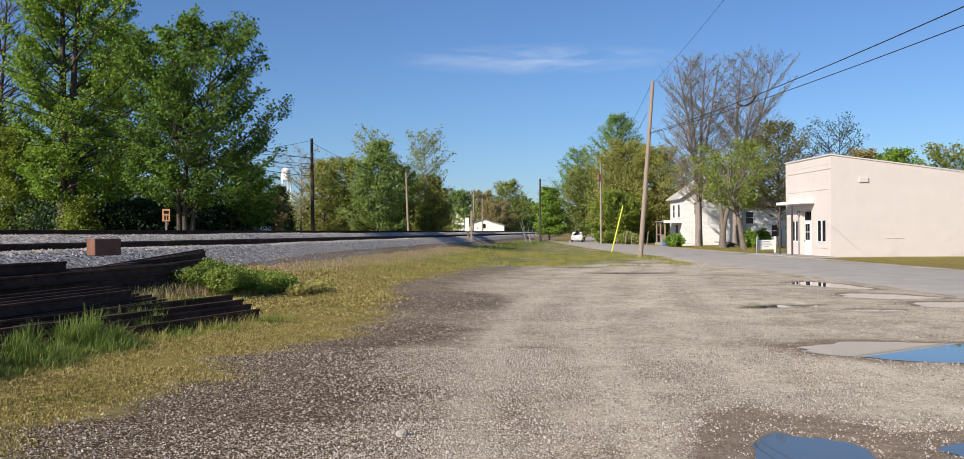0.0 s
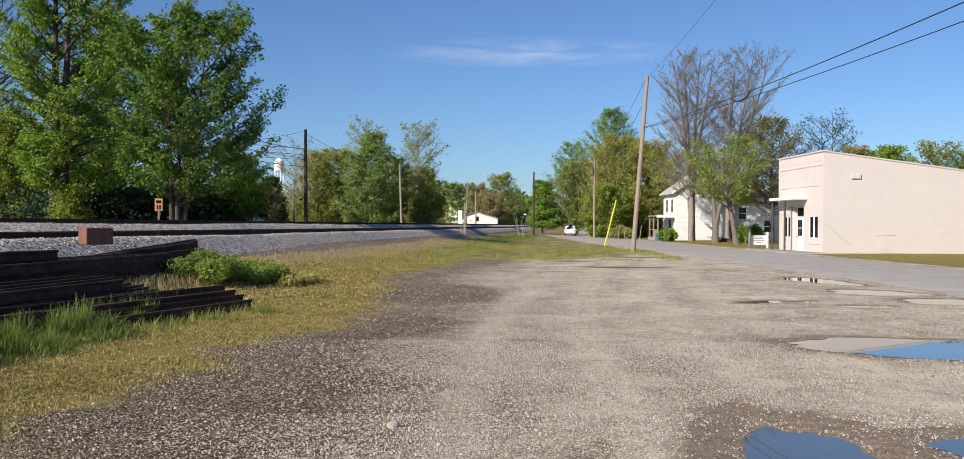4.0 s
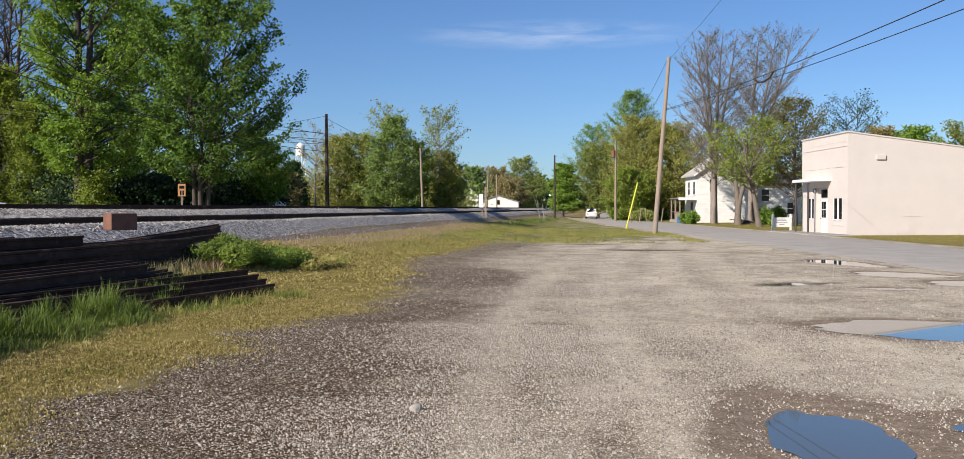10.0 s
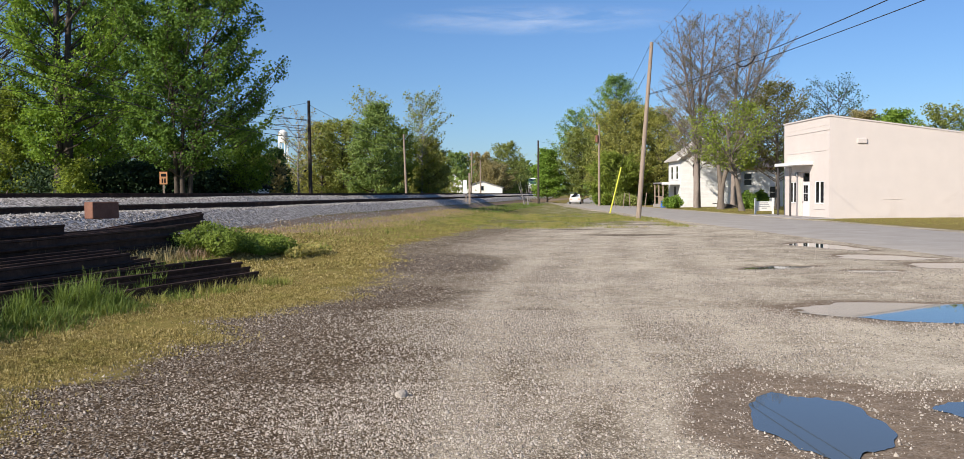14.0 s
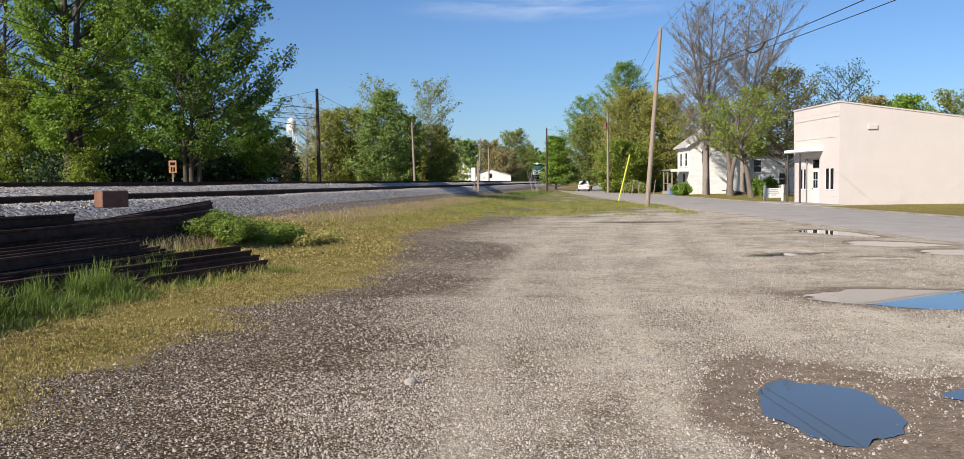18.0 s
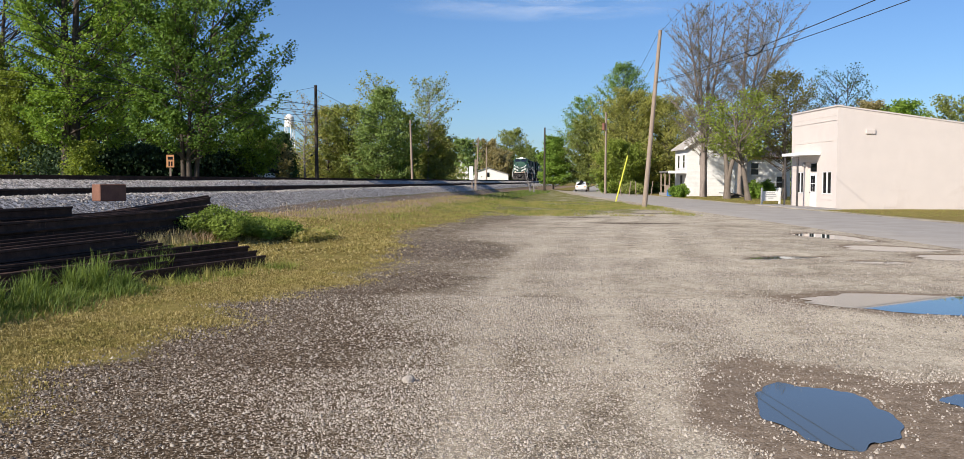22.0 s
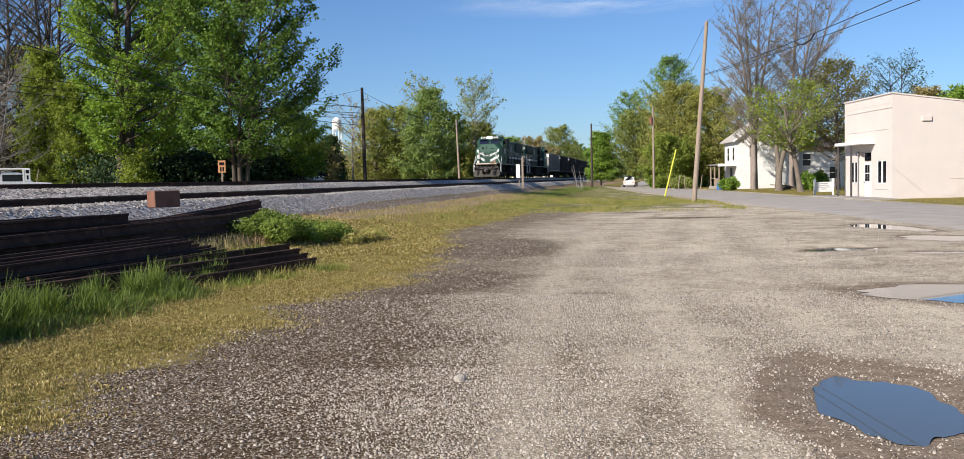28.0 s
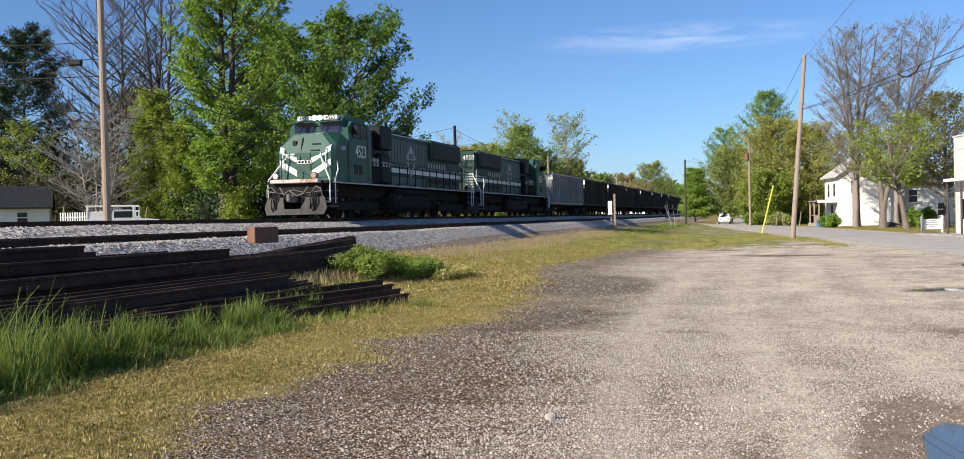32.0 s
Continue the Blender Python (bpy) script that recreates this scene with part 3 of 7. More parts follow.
# ---------- the trees of the place ----------
def plume_tree(name, label, px, dist, height, radius, shape, seed, leaf, limbs=80, stems=((0, 0),), trunk=0.3, lean_out=(0.0, 0.0), rise=(0.25, 1.1),
               side_twigs=9, tufts=5, leaves=9, size=0.17, tuft=0.26, flat=0.5, start=0.12, bark=None, curl=0.22, gaps=0.0, sprigs=0, fork=0.0):
    """A tree whose limbs end in separate leafy plumes. shape: (height share, reach share) pairs; lean_out: reach by side."""
    rnd = np.random.RandomState(seed)
    x, y = place(px, dist)
    root = thing(name, Matrix.Translation((x, y, height_at(x, y) - 0.02)), label, "tree", "")
    hs, ws = [p[0] for p in shape], [p[1] for p in shape]
    segs, tips = [], []
    spines = []
    for ox, oy in stems:
        away = (lambda t: 0.25 + 0.75 * t) if not fork else (lambda t: max(0.0, (t - fork) / (1 - fork)))
        sp = [np.array([ox * away(t) + rnd.normal(0, 0.004 + 0.006 * t) * height * (t > 0), oy * away(t) + rnd.normal(0, 0.004 + 0.006 * t) * height * (t > 0), height * 0.97 * t - (0.3 if t == 0 else 0)])
              for t in np.linspace(0, 1, 11)]
        sp = [sp[0]] + [(sp[i - 1] + 2 * sp[i] + sp[i + 1]) / 4 for i in range(1, 10)] + [sp[10]]
        r_at = [trunk * (1.3 if i == 0 else 1) * (1 - 0.93 * (i / 10) ** 0.85) for i in range(11)]
        segs += [(sp[i], sp[i + 1] + (sp[i + 1] - sp[i]) * 0.04, r_at[i], r_at[i + 1] * 0.985) for i in range(10)]
        spines.append(sp)
    for k in range(limbs):
        share = start + (0.97 - start) * ((k + rnd.uniform(0, 1)) / limbs)
        az = k * 2.39996 + rnd.uniform(-0.5, 0.5)
        out = np.array([math.cos(az), math.sin(az), 0.0])
        reach = radius * float(np.interp(share, hs, ws)) * rnd.uniform(0.55, 1.22) * (1 + lean_out[0] * out[0] + lean_out[1] * out[1])
        if reach < 0.25:
            continue
        sp = spines[rnd.randint(len(spines))]
        up = rise[0] + (rise[1] - rise[0]) * share
        foot = max(share * height - reach * up * 0.75, start * height * 0.5)
        f = min(foot / (height * 0.97) * 10, 9.9)
        a = sp[int(f)] + (sp[int(f) + 1] - sp[int(f)]) * (f - int(f))
        bend = rnd.normal(0, 0.16)
        turn = np.array([-out[1], out[0], 0.0])
        thick = max(0.022, min(trunk * 0.38, 0.014 * reach + 0.012))
        line_pts = []
        for j in range(8):
            t = j / 7
            line_pts.append(a + out * reach * t + turn * reach * bend * t * t + np.array([0, 0, reach * (up * t - 0.30 * up * t * t + curl * t ** 3)]) + rnd.normal(0, 0.012, 3) * reach * (j > 0))
        for j in range(7):
            segs.append((line_pts[j], line_pts[j + 1], thick * (1 - 0.12 * j), thick * (1 - 0.12 * (j + 1))))
        for q in range(side_twigs):
            t = 0.30 + 0.70 * (q + rnd.uniform(0, 0.9)) / side_twigs
            jj = min(int(t * 7), 6)
            b = line_pts[jj] + (line_pts[jj + 1] - line_pts[jj]) * (t * 7 - jj)
            fwd = line_pts[jj + 1] - line_pts[jj]
            fwd = fwd / (np.linalg.norm(fwd) + 1e-9)
            hand = 1 if q % 2 else -1
            w = fwd * 0.75 + turn * hand * rnd.uniform(0.35, 0.9) + np.array([0, 0, rnd.uniform(-0.15, 0.4)])
            w /= np.linalg.norm(w)
            ln = reach * (0.40 - 0.22 * t) * rnd.uniform(0.6, 1.25) + 0.25
            e = b + w * ln + np.array([0, 0, 0.12 * ln])
            segs.append((b, e, thick * 0.35, 0.006))
            for _ in range(sprigs):
                g = b + (e - b) * rnd.uniform(0.3, 1.0)
                segs.append((g, g + (w + rnd.normal(0, 0.5, 3)) * ln * rnd.uniform(0.3, 0.6), thick * 0.25, 0.005))
            if rnd.uniform() < gaps:
                continue
            for c in range(tufts):
                u = 0.2 + 0.85 * (c + rnd.uniform(0, 1)) / tufts
                tips.append((*(b + (e - b) * u + rnd.normal(0, 0.05, 3)), *w))
    v, f = tubes(segs, 5 if dist < 95 else 3)
    quads_ob("trunk", v, f, bark or M_BARK, root, True)
    t = np.array(tips)
    n = len(t) * leaves
    idx = np.repeat(np.arange(len(t)), leaves)
    c = t[idx, :3] + rnd.normal(0, tuft, (n, 3)) * np.array([1, 1, flat])
    nr = rnd.normal(0, 1, (n, 3)) * 0.8 + np.array([-0.25, -0.3, 0.75])
    nr /= np.linalg.norm(nr, axis=1, keepdims=True)
    d = np.cross(nr, rnd.normal(0, 1, (n, 3)) - 0.4 * t[idx, 3:])
    d /= np.linalg.norm(d, axis=1, keepdims=True) + 1e-9
    e = np.cross(nr, d)
    sz = size * rnd.uniform(0.6, 1.3, (n, 1))
    fold = nr * sz * 0.14
    vs = np.stack([c - d * sz * 0.55, c + e * sz * 0.38 + fold, c + d * sz * 0.6, c - e * sz * 0.38 + fold], 1).reshape(-1, 3)
    quads_ob("crown", vs, np.arange(n * 4).reshape(-1, 4), leaf, root)
    return root


# beyond the main line, near
TALL_MAPLE = [(0.0, 0.3), (0.12, 0.8), (0.3, 1.0), (0.55, 1.0), (0.8, 0.7), (1.0, 0.15)]
WIDE_MAPLE = [(0.0, 0.3), (0.2, 0.7), (0.36, 0.9), (0.5, 1.03), (0.65, 1.0), (0.8, 0.82), (0.92, 0.45), (1.0, 0.2)]
COLUMN = [(0.0, 0.8), (0.15, 1.0), (0.6, 0.8), (0.85, 0.6), (1.0, 0.25)]
plume_tree("maple_tree", "tall full-leaved maple with dark trunk beside the railway", 104, 66, 26, 4.7, TALL_MAPLE, 11, M_LEAF_MAPLE, limbs=122, trunk=0.46, lean_out=(0.34, 0), stems=((0, 0), (1.2, 0.3)), side_twigs=8, tufts=4, leaves=16, size=0.19, tuft=0.24)
plume_tree("maple_tree", "broad darker green maple reaching out toward the railway", 296, 62, 15.4, 4.8, WIDE_MAPLE, 12, M_LEAF_SHADE, limbs=96, trunk=0.2, lean_out=(0.30, 0), stems=((-0.7, 0.2), (0.9, 0.0), (2.2, 0.5)), rise=(0.25, 1.0), start=0.17, side_twigs=8, tufts=4, leaves=16, size=0.185, tuft=0.21, flat=0.6, curl=0.3)
plume_tree("maple_tree", "leafy green maple behind the railway trees", 190, 78, 19.0, 5.0, TALL_MAPLE, 13, M_LEAF_SHADE, limbs=90, trunk=0.34, start=0.14, side_twigs=8, leaves=8, size=0.2)
plume_tree("small_tree", "small round dark green tree by the railway", 404, 74, 6.2, 2.0, WIDE_MAPLE, 14, M_LEAF_MAPLE, limbs=46, trunk=0.12, start=0.2, side_twigs=8, tufts=4, size=0.17)
BARE_NEAR = dict(tufts=2, leaves=1, size=0.10, tuft=0.1, curl=0.25, sprigs=2)
plume_tree("ivy_tree", "half-bare tree with ivy-covered trunk and budding limbs", -14, 78, 26, 5.6, [(0, 0.2), (0.35, 0.7), (0.6, 1.0), (0.85, 0.8), (1, 0.4)], 15, M_LEAF_LIT, limbs=70, trunk=0.32, stems=((-1.8, 0), (0.3, 0.5), (1.9, 0)), fork=0.15, start=0.4, rise=(0.5, 1.2), side_twigs=8, bark=M_BARK, **BARE_NEAR)
plume_tree("leafy_shrub_tree", "bright yellow-green leafy young tree", -26, 74, 12.4, 2.5, COLUMN, 16, M_LEAF_LIT, limbs=85, trunk=0.13, start=0.03, rise=(0.3, 1.0), side_twigs=7, tufts=4, leaves=9, size=0.18)
plume_tree("leafy_shrub_tree", "bright yellow-green ivy thicket at the trunk", 24, 73, 9.4, 2.3, COLUMN, 26, M_LEAF_LIT, limbs=70, trunk=0.11, start=0.03, rise=(0.3, 1.0), side_twigs=7, tufts=4, leaves=9, size=0.18)
plume_tree("leafy_shrub_tree", "small bright green bush at the maple trunk", 127, 64, 3.2, 1.2, COLUMN, 27, M_LEAF_LIT, limbs=30, trunk=0.06, start=0.03, side_twigs=5, tufts=4, size=0.16)
plume_tree("bare_tree", "large bare tree with grey tangled twigs", -100, 82, 25, 7.0, [(0, 0.2), (0.3, 0.7), (0.55, 1.0), (0.85, 0.8), (1, 0.4)], 17, M_LEAF_BUD, limbs=75, trunk=0.34, stems=((-1.6, 0), (1.4, 0.4)), fork=0.2, start=0.3, rise=(0.4, 1.1), side_twigs=9, bark=M_BARK, **BARE_NEAR)
plume_tree("bare_shrub", "low bare pale-twigged thicket", -135, 71, 11.0, 5.0, [(0, 0.5), (0.3, 1.0), (0.7, 0.9), (1, 0.4)], 18, M_LEAF_BUD, limbs=70, trunk=0.14, stems=((-2.2, 0), (-0.6, 0.5), (0.9, 0), (2.4, 0.3)), start=0.15, rise=(0.1, 0.7), side_twigs=9, bark=M_BARK_PALE, **BARE_NEAR)
plume_tree("pine_tree", "dark green pine with dense needled crown", -270, 88, 22.0, 5.0, [(0, 0.5), (0.2, 1.0), (0.55, 0.9), (0.85, 0.6), (1, 0.2)], 19, M_NEEDLE_SHADE, limbs=95, trunk=0.28, start=0.1, rise=(0.05, 0.7), side_twigs=9, tufts=5, leaves=13, size=0.19, tuft=0.26, flat=0.7, gaps=0.1)
plume_tree("leafy_shrub_tree", "yellow-green leafy young tree behind the shed", -278, 80, 11.0, 3.0, WIDE_MAPLE, 20, M_LEAF_LIT, limbs=40, trunk=0.1, side_twigs=7, tufts=4, leaves=6, size=0.17, gaps=0.3)
plume_tree("budding_tree", "brown-green budding tree behind the bare thicket", -70, 88, 15.0, 4.6, WIDE_MAPLE, 21, M_LEAF_SPRIG, limbs=80, trunk=0.22, side_twigs=8, tufts=4, leaves=7, size=0.18)
# row beyond the line, middle distance
ROUND = [(0.0, 0.4), (0.2, 0.85), (0.45, 1.0), (0.7, 0.8), (0.9, 0.45), (1.0, 0.2)]
SPIRE = [(0.0, 0.8), (0.15, 1.0), (0.5, 0.65), (0.8, 0.3), (1.0, 0.08)]
VASE = [(0.0, 0.1), (0.3, 0.45), (0.55, 0.95), (0.75, 1.0), (0.92, 0.75), (1.0, 0.45)]
OVAL = [(0.0, 0.2), (0.3, 0.65), (0.5, 1.0), (0.75, 0.95), (0.9, 0.7), (1.0, 0.4)]
BARE = dict(leaves=2, tufts=2, limbs=135, trunk=0.38, bark=M_BARK_TWIG, rise=(0.9, 1.5), side_twigs=11, size=0.13, tuft=0.09, start=0.25, curl=0.12, sprigs=3)
for px, dist, h, r, shape, leaf, kw in (
        (452, 108, 6.2, 1.9, SPIRE, M_LEAF_DARK, dict(limbs=60, rise=(0.1, 0.6), leaves=12)),
        (432, 104, 5.0, 2.6, ROUND, M_LEAF_BUD, dict(leaves=9, limbs=60)),
        (490, 112, 11.3, 3.0, VASE, M_LEAF_BUD, dict(leaves=1, tufts=2, bark=M_BARK_PALE, limbs=50)),
        (528, 118, 10.0, 4.0, ROUND, M_LEAF_OLIVE, dict(leaves=6, limbs=80, gaps=0.15)),
        (562, 116, 10.2, 3.8, ROUND, M_LEAF_SPRING, dict(leaves=7, limbs=70, gaps=0.1)),
        (614, 112, 12.0, 3.9, [(0.0, 0.7), (0.2, 1.0), (0.5, 0.9), (0.75, 0.6), (1.0, 0.12)], M_LEAF_FAR, dict(leaves=8, limbs=85, start=0.05, gaps=0.1)),
        (606, 116, 14.2, 2.6, VASE, M_LEAF_SPRING, dict(leaves=2, tufts=3, limbs=60, bark=M_BARK_PALE)),
        (652, 120, 9.6, 2.8, ROUND, M_LEAF_LIT, dict(leaves=7, limbs=50)),
        (690, 126, 14.8, 3.3, VASE, M_LEAF_SPRING, dict(leaves=3, tufts=3, limbs=75, bark=M_BARK_PALE)),
        (700, 128, 8.6, 3.0, ROUND, M_LEAF_OLIVE, dict(leaves=7)),
        (708, 138, 7.5, 2.6, ROUND, M_LEAF_SPRING, dict(leaves=6)),
        (745, 215, 10.5, 5.5, ROUND, M_LEAF_FAR, dict(size=0.32)),
        (785, 230, 11, 6.0, ROUND, M_LEAF_BUD, dict(size=0.28, limbs=70)),
        (826, 235, 14.0, 6.0, ROUND, M_LEAF_SPRING, dict(size=0.28, limbs=80, leaves=6)),
        (806, 205, 7.6, 5.0, ROUND, M_LEAF_BUD, dict(size=0.26)),
        (848, 330, 13, 7.0, ROUND, M_LEAF_FAR, dict(size=0.5)),
        (868, 520, 14, 9.0, ROUND, M_LEAF_FAR, dict(size=0.8))):
    args = dict(leaves=8, size=0.24, limbs=60, trunk=0.18, side_twigs=7, tufts=4, tuft=0.3, start=0.06)
    args.update(kw)
    plume_tree("roadside_tree", "tree of the mixed row beyond the railway", px, dist, h, r, shape, int(px * 7 + dist), leaf, **args)
# along the street
BOUGHS = ((-2.4, 0.2), (-0.8, 0.6), (0.9, -0.4), (2.4, 0.1))
for nm, lab, px, dist, h, r, shape, leaf, kw in (
        ("leafy_tree", "dense bright green tree at the street", 893, 150, 8.6, 2.6, COLUMN, M_LEAF_MAPLE, dict(leaves=10, limbs=60)),
        ("leafy_tree", "airy pale green tree behind the street pole", 940, 165, 17.0, 4.6, ROUND, M_LEAF_PALE, dict(leaves=5, limbs=70, gaps=0.2)),
        ("leafy_tree", "tall pale green tree along the street", 1006, 155, 22.0, 6.2, ROUND, M_LEAF_PALE, dict(leaves=6, limbs=95, gaps=0.15, start=0.3)),
        ("leafy_tree", "yellow-green street tree with thin leaves", 950, 150, 12.5, 4.6, ROUND, M_LEAF_SPRING, dict(leaves=9, limbs=70)),
        ("leafy_tree", "olive-green spreading tree along the street", 1022, 132, 15.0, 6.4, ROUND, M_LEAF_OLIVE, dict(leaves=9, limbs=120, size=0.22)),
        ("leafy_tree", "yellow-green understory tree along the street", 1000, 124, 7.2, 3.8, ROUND, M_LEAF_LIT, dict(leaves=9, limbs=60, start=0.02)),
        ("leafy_tree", "brownish budding tree by the white house", 1076, 128, 13.6, 5.6, ROUND, M_LEAF_OLIVE, dict(leaves=8, limbs=100, size=0.22)),
        ("bare_tree", "tall bare tree with seed tassels by the house", 1136, 100, 21.6, 4.0, OVAL, M_LEAF_SPRIG, dict(stems=BOUGHS, fork=0.3, **BARE)),
        ("bare_tree", "tall bare forked tree with seed tassels by the house", 1196, 99, 21.8, 3.8, OVAL, M_LEAF_SPRIG, dict(stems=((1.0, 0.3), (3.0, 0.2), (4.6, -0.2)), fork=0.22, **BARE)),
        ("yard_tree", "leaning thick-trunked tree with yellow-green leaves", 1222, 82, 9.4, 3.6, VASE, M_LEAF_LIT, dict(leaves=7, limbs=24, bark=M_BARK_MID, trunk=0.30, stems=((-2.4, 0),), gaps=0.35, sprigs=2, size=0.2, start=0.4)),
        ("yard_tree", "budding yard tree with brown-green crown", 1268, 92, 13.0, 4.2, ROUND, M_LEAF_SPRIG, dict(leaves=4, limbs=80, gaps=0.2, sprigs=1, bark=M_BARK_MID, trunk=0.28, size=0.2, start=0.3)),
        ("yard_tree", "forked thick-trunked tree before the white house", 1176, 90, 10.6, 3.2, VASE, M_LEAF_LIT, dict(leaves=7, limbs=26, bark=M_BARK_MID, trunk=0.38, stems=((-0.9, 0), (3.2, 0)), fork=0.26, gaps=0.35, sprigs=2, size=0.2, start=0.45)),
        ("backyard_tree", "sparse dark-leaved tree behind the store", 1357, 110, 15.6, 4.0, VASE, M_LEAF_DARK, dict(leaves=2, tufts=3, limbs=75, stems=((-0.8, 0), (0.9, 0)), size=0.2)),
        ("backyard_tree", "brown twiggy tree behind the store", 1405, 105, 11.0, 4.0, ROUND, M_LEAF_BUD, dict(leaves=7)),
        ("backyard_tree", "green tree behind the store", 1462, 100, 10.6, 3.6, ROUND, M_LEAF_MAPLE, dict(leaves=6)),
        ("backyard_tree", "pale green tree behind the store", 1535, 100, 11.2, 3.0, VASE, M_LEAF_SPRING, dict(leaves=3)),
        ("backyard_tree", "green tree behind the store", 1610, 100, 10.5, 4.4, ROUND, M_LEAF_FAR, dict(leaves=8))):
    args = dict(leaves=8, size=0.24, limbs=70, trunk=0.2, side_twigs=8, tufts=4, tuft=0.3)
    args.update(kw)
    plume_tree(nm, lab, px, dist, h, r, shape, int(px * 5 + dist), leaf, **args)


def woods(name, label, pts, leaf, seed, size, thick=9):
    """Far woods: one mass of leaf clumps with an uneven top."""
    rnd = np.random.RandomState(seed)
    cs = []
    for (x0, y0), (x1, y1), h in pts:
        length = math.hypot(x1 - x0, y1 - y0)
        k = int(length * thick)
        t = rnd.uniform(0, 1, k)
        hh = h * (0.7 + 0.3 * np.sin(t * length / 6.0 + seed) * np.sin(t * length / 2.3))
        x, y = x0 + (x1 - x0) * t + rnd.normal(0, 2, k), y0 + (y1 - y0) * t + rnd.normal(0, 2, k)
        cs.append(np.stack([x, y, land(x, y) + rnd.uniform(0, 1, k) ** 0.8 * hh], 1))
    c = np.concatenate(cs)
    n = len(c)
    nr = rnd.normal(0, 1, (n, 3)) + np.array([-0.3, -0.5, 0.4])
    nr /= np.linalg.norm(nr, axis=1, keepdims=True)
    d = np.cross(nr, rnd.normal(0, 1, (n, 3)))
    d /= np.linalg.norm(d, axis=1, keepdims=True)
    e = np.cross(nr, d)
    sz = size * rnd.uniform(0.5, 1.3, (n, 1))
    vs = np.stack([c - d * sz * 0.6, c + e * sz * 0.4, c + d * sz * 0.6, c - e * sz * 0.4], 1).reshape(-1, 3)
    ob = quads_ob(name, vs, np.arange(n * 4).reshape(-1, 4), leaf)
    tagged(ob, label, "woods", kind="stuff")


# Hedge near-black because the shade of the trees is put into its leaves.
woods("hedge", "dense hedge under the railway trees, shade put into its colour", [((-31, 68), (-22.0, 75), 4.6), ((-31, 70), (-21.5, 77), 5.2)], M_NEEDLE_SHADE, 5, 0.22, 2200)
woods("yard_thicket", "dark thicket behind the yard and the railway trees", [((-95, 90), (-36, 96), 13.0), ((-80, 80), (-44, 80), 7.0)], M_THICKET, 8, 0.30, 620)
woods("far_woods", "distant green tree line", [((-150, 150), (-45, 160), 10), ((-60, 170), (-5, 190), 8), ((-20, 260), (13, 330), 10)], M_LEAF_FAR, 6, 0.65, 120)
woods("roadside_brush", "olive brush along the far side of the railway", [((-38, 126), (-9, 136), 4.2), ((-20, 142), (-6, 150), 4.0)], M_LEAF_OLIVE, 9, 0.22, 900)
woods("far_woods", "distant green tree line beyond the street", [((24, 170), (44, 170), 9), ((24, 140), (60, 140), 8), ((40, 130), (140, 110), 8), ((60, 420), (80, 700), 14), ((5, 680), (100, 700), 17), ((19.5, 134), (34, 126), 4)], M_LEAF_FAR, 7, 0.6, 130)


# ---------- poles and wires ----------
def pole(x, y, height, r, lean, material, label, z=None, crossarm=0.0):
    z = height_at(x, y) if z is None else z
    p = thing("utility_pole", Matrix.Translation((x, y, z)), label, "utility pole", "utility poles")
    bm = bmesh.new()
    rod(bm, (0, 0, -0.3), (lean[0], lean[1], height), r, r * 0.68, 12)
    part("shaft", bm, material, p)
    if crossarm:
        bm = bmesh.new()
        zc = height - 0.5
        box(bm, lean[0] - crossarm, lean[0] + crossarm, lean[1] - 0.06, lean[1] + 0.06, zc - 0.06, zc + 0.06, 0.01)
        part("crossarm", bm, material, p)
    return p


def cable(a, b, sag, r, label):
    pts = []
    a, b = Vector(a), Vector(b)
    for k in range(25):
        t = k / 24
        p = a.lerp(b, t)
        p.z -= sag * 4 * t * (1 - t)
        pts.append(p)
    d = (b - a).normalized()
    u = d.cross(Vector((0, 0, 1))).normalized()
    w = u.cross(d)
    vs = [tuple(p + (u * math.cos(q) + w * math.sin(q)) * r) for p in pts for q in (0, 1.257, 2.513, 3.77, 5.027)]
    fs = [(5 * i + k, 5 * i + (k + 1) % 5, 5 * i + 5 + (k + 1) % 5, 5 * i + 5 + k) for i in range(24) for k in range(5)]
    return tagged(mesh_ob("cable", vs, fs, M_WIRE, None, True), label, "cable", "overhead cables")


street_pole = pole(10.19, 58.8, 11.4, 0.165, (0.95, 0.3), M_POLE, "leaning weathered grey wooden utility pole at the street")
pole(8.1, 126.4, 8.75, 0.16, (0, 0), M_POLE_DARK, "dark slim wooden pole beside the track", 0.3)
pole(15.5, 118.5, 10.6, 0.16, (0.0, 0), M_POLE, "brown wooden street pole with transformer")
pole(-13.75, 74.0, 7.75, 0.17, (-0.05, 0), M_POLE_DARK, "dark wooden pole beside the railway", 1.6)
pole(-8.8, 108.9, 7.3, 0.15, (-0.25, 0), M_POLE, "grey wooden pole beyond the railway", 1.6)
pole(-1.9, 190.0, 9.5, 0.16, (0.3, 0), M_POLE, "grey wooden pole far along the railway", 1.2)
pole(0.1, 175.0, 7.0, 0.15, (0, 0), M_POLE, "grey wooden pole by the far white barn", 1.2)
pole(-21.3, 35.0, 12.4, 0.17, (-0.1, 0.0), M_POLE, "tall grey wooden utility pole beyond the railway", 1.2)
cable((10.9, 59.0, 8.05), (12.2, -14, 7.69), 0.85, 0.017, "thick black cable from the street pole overhead")
cable((10.9, 59.0, 8.0), (13.2, -14, 7.1), 0.78, 0.015, "thin black cable from the street pole overhead")
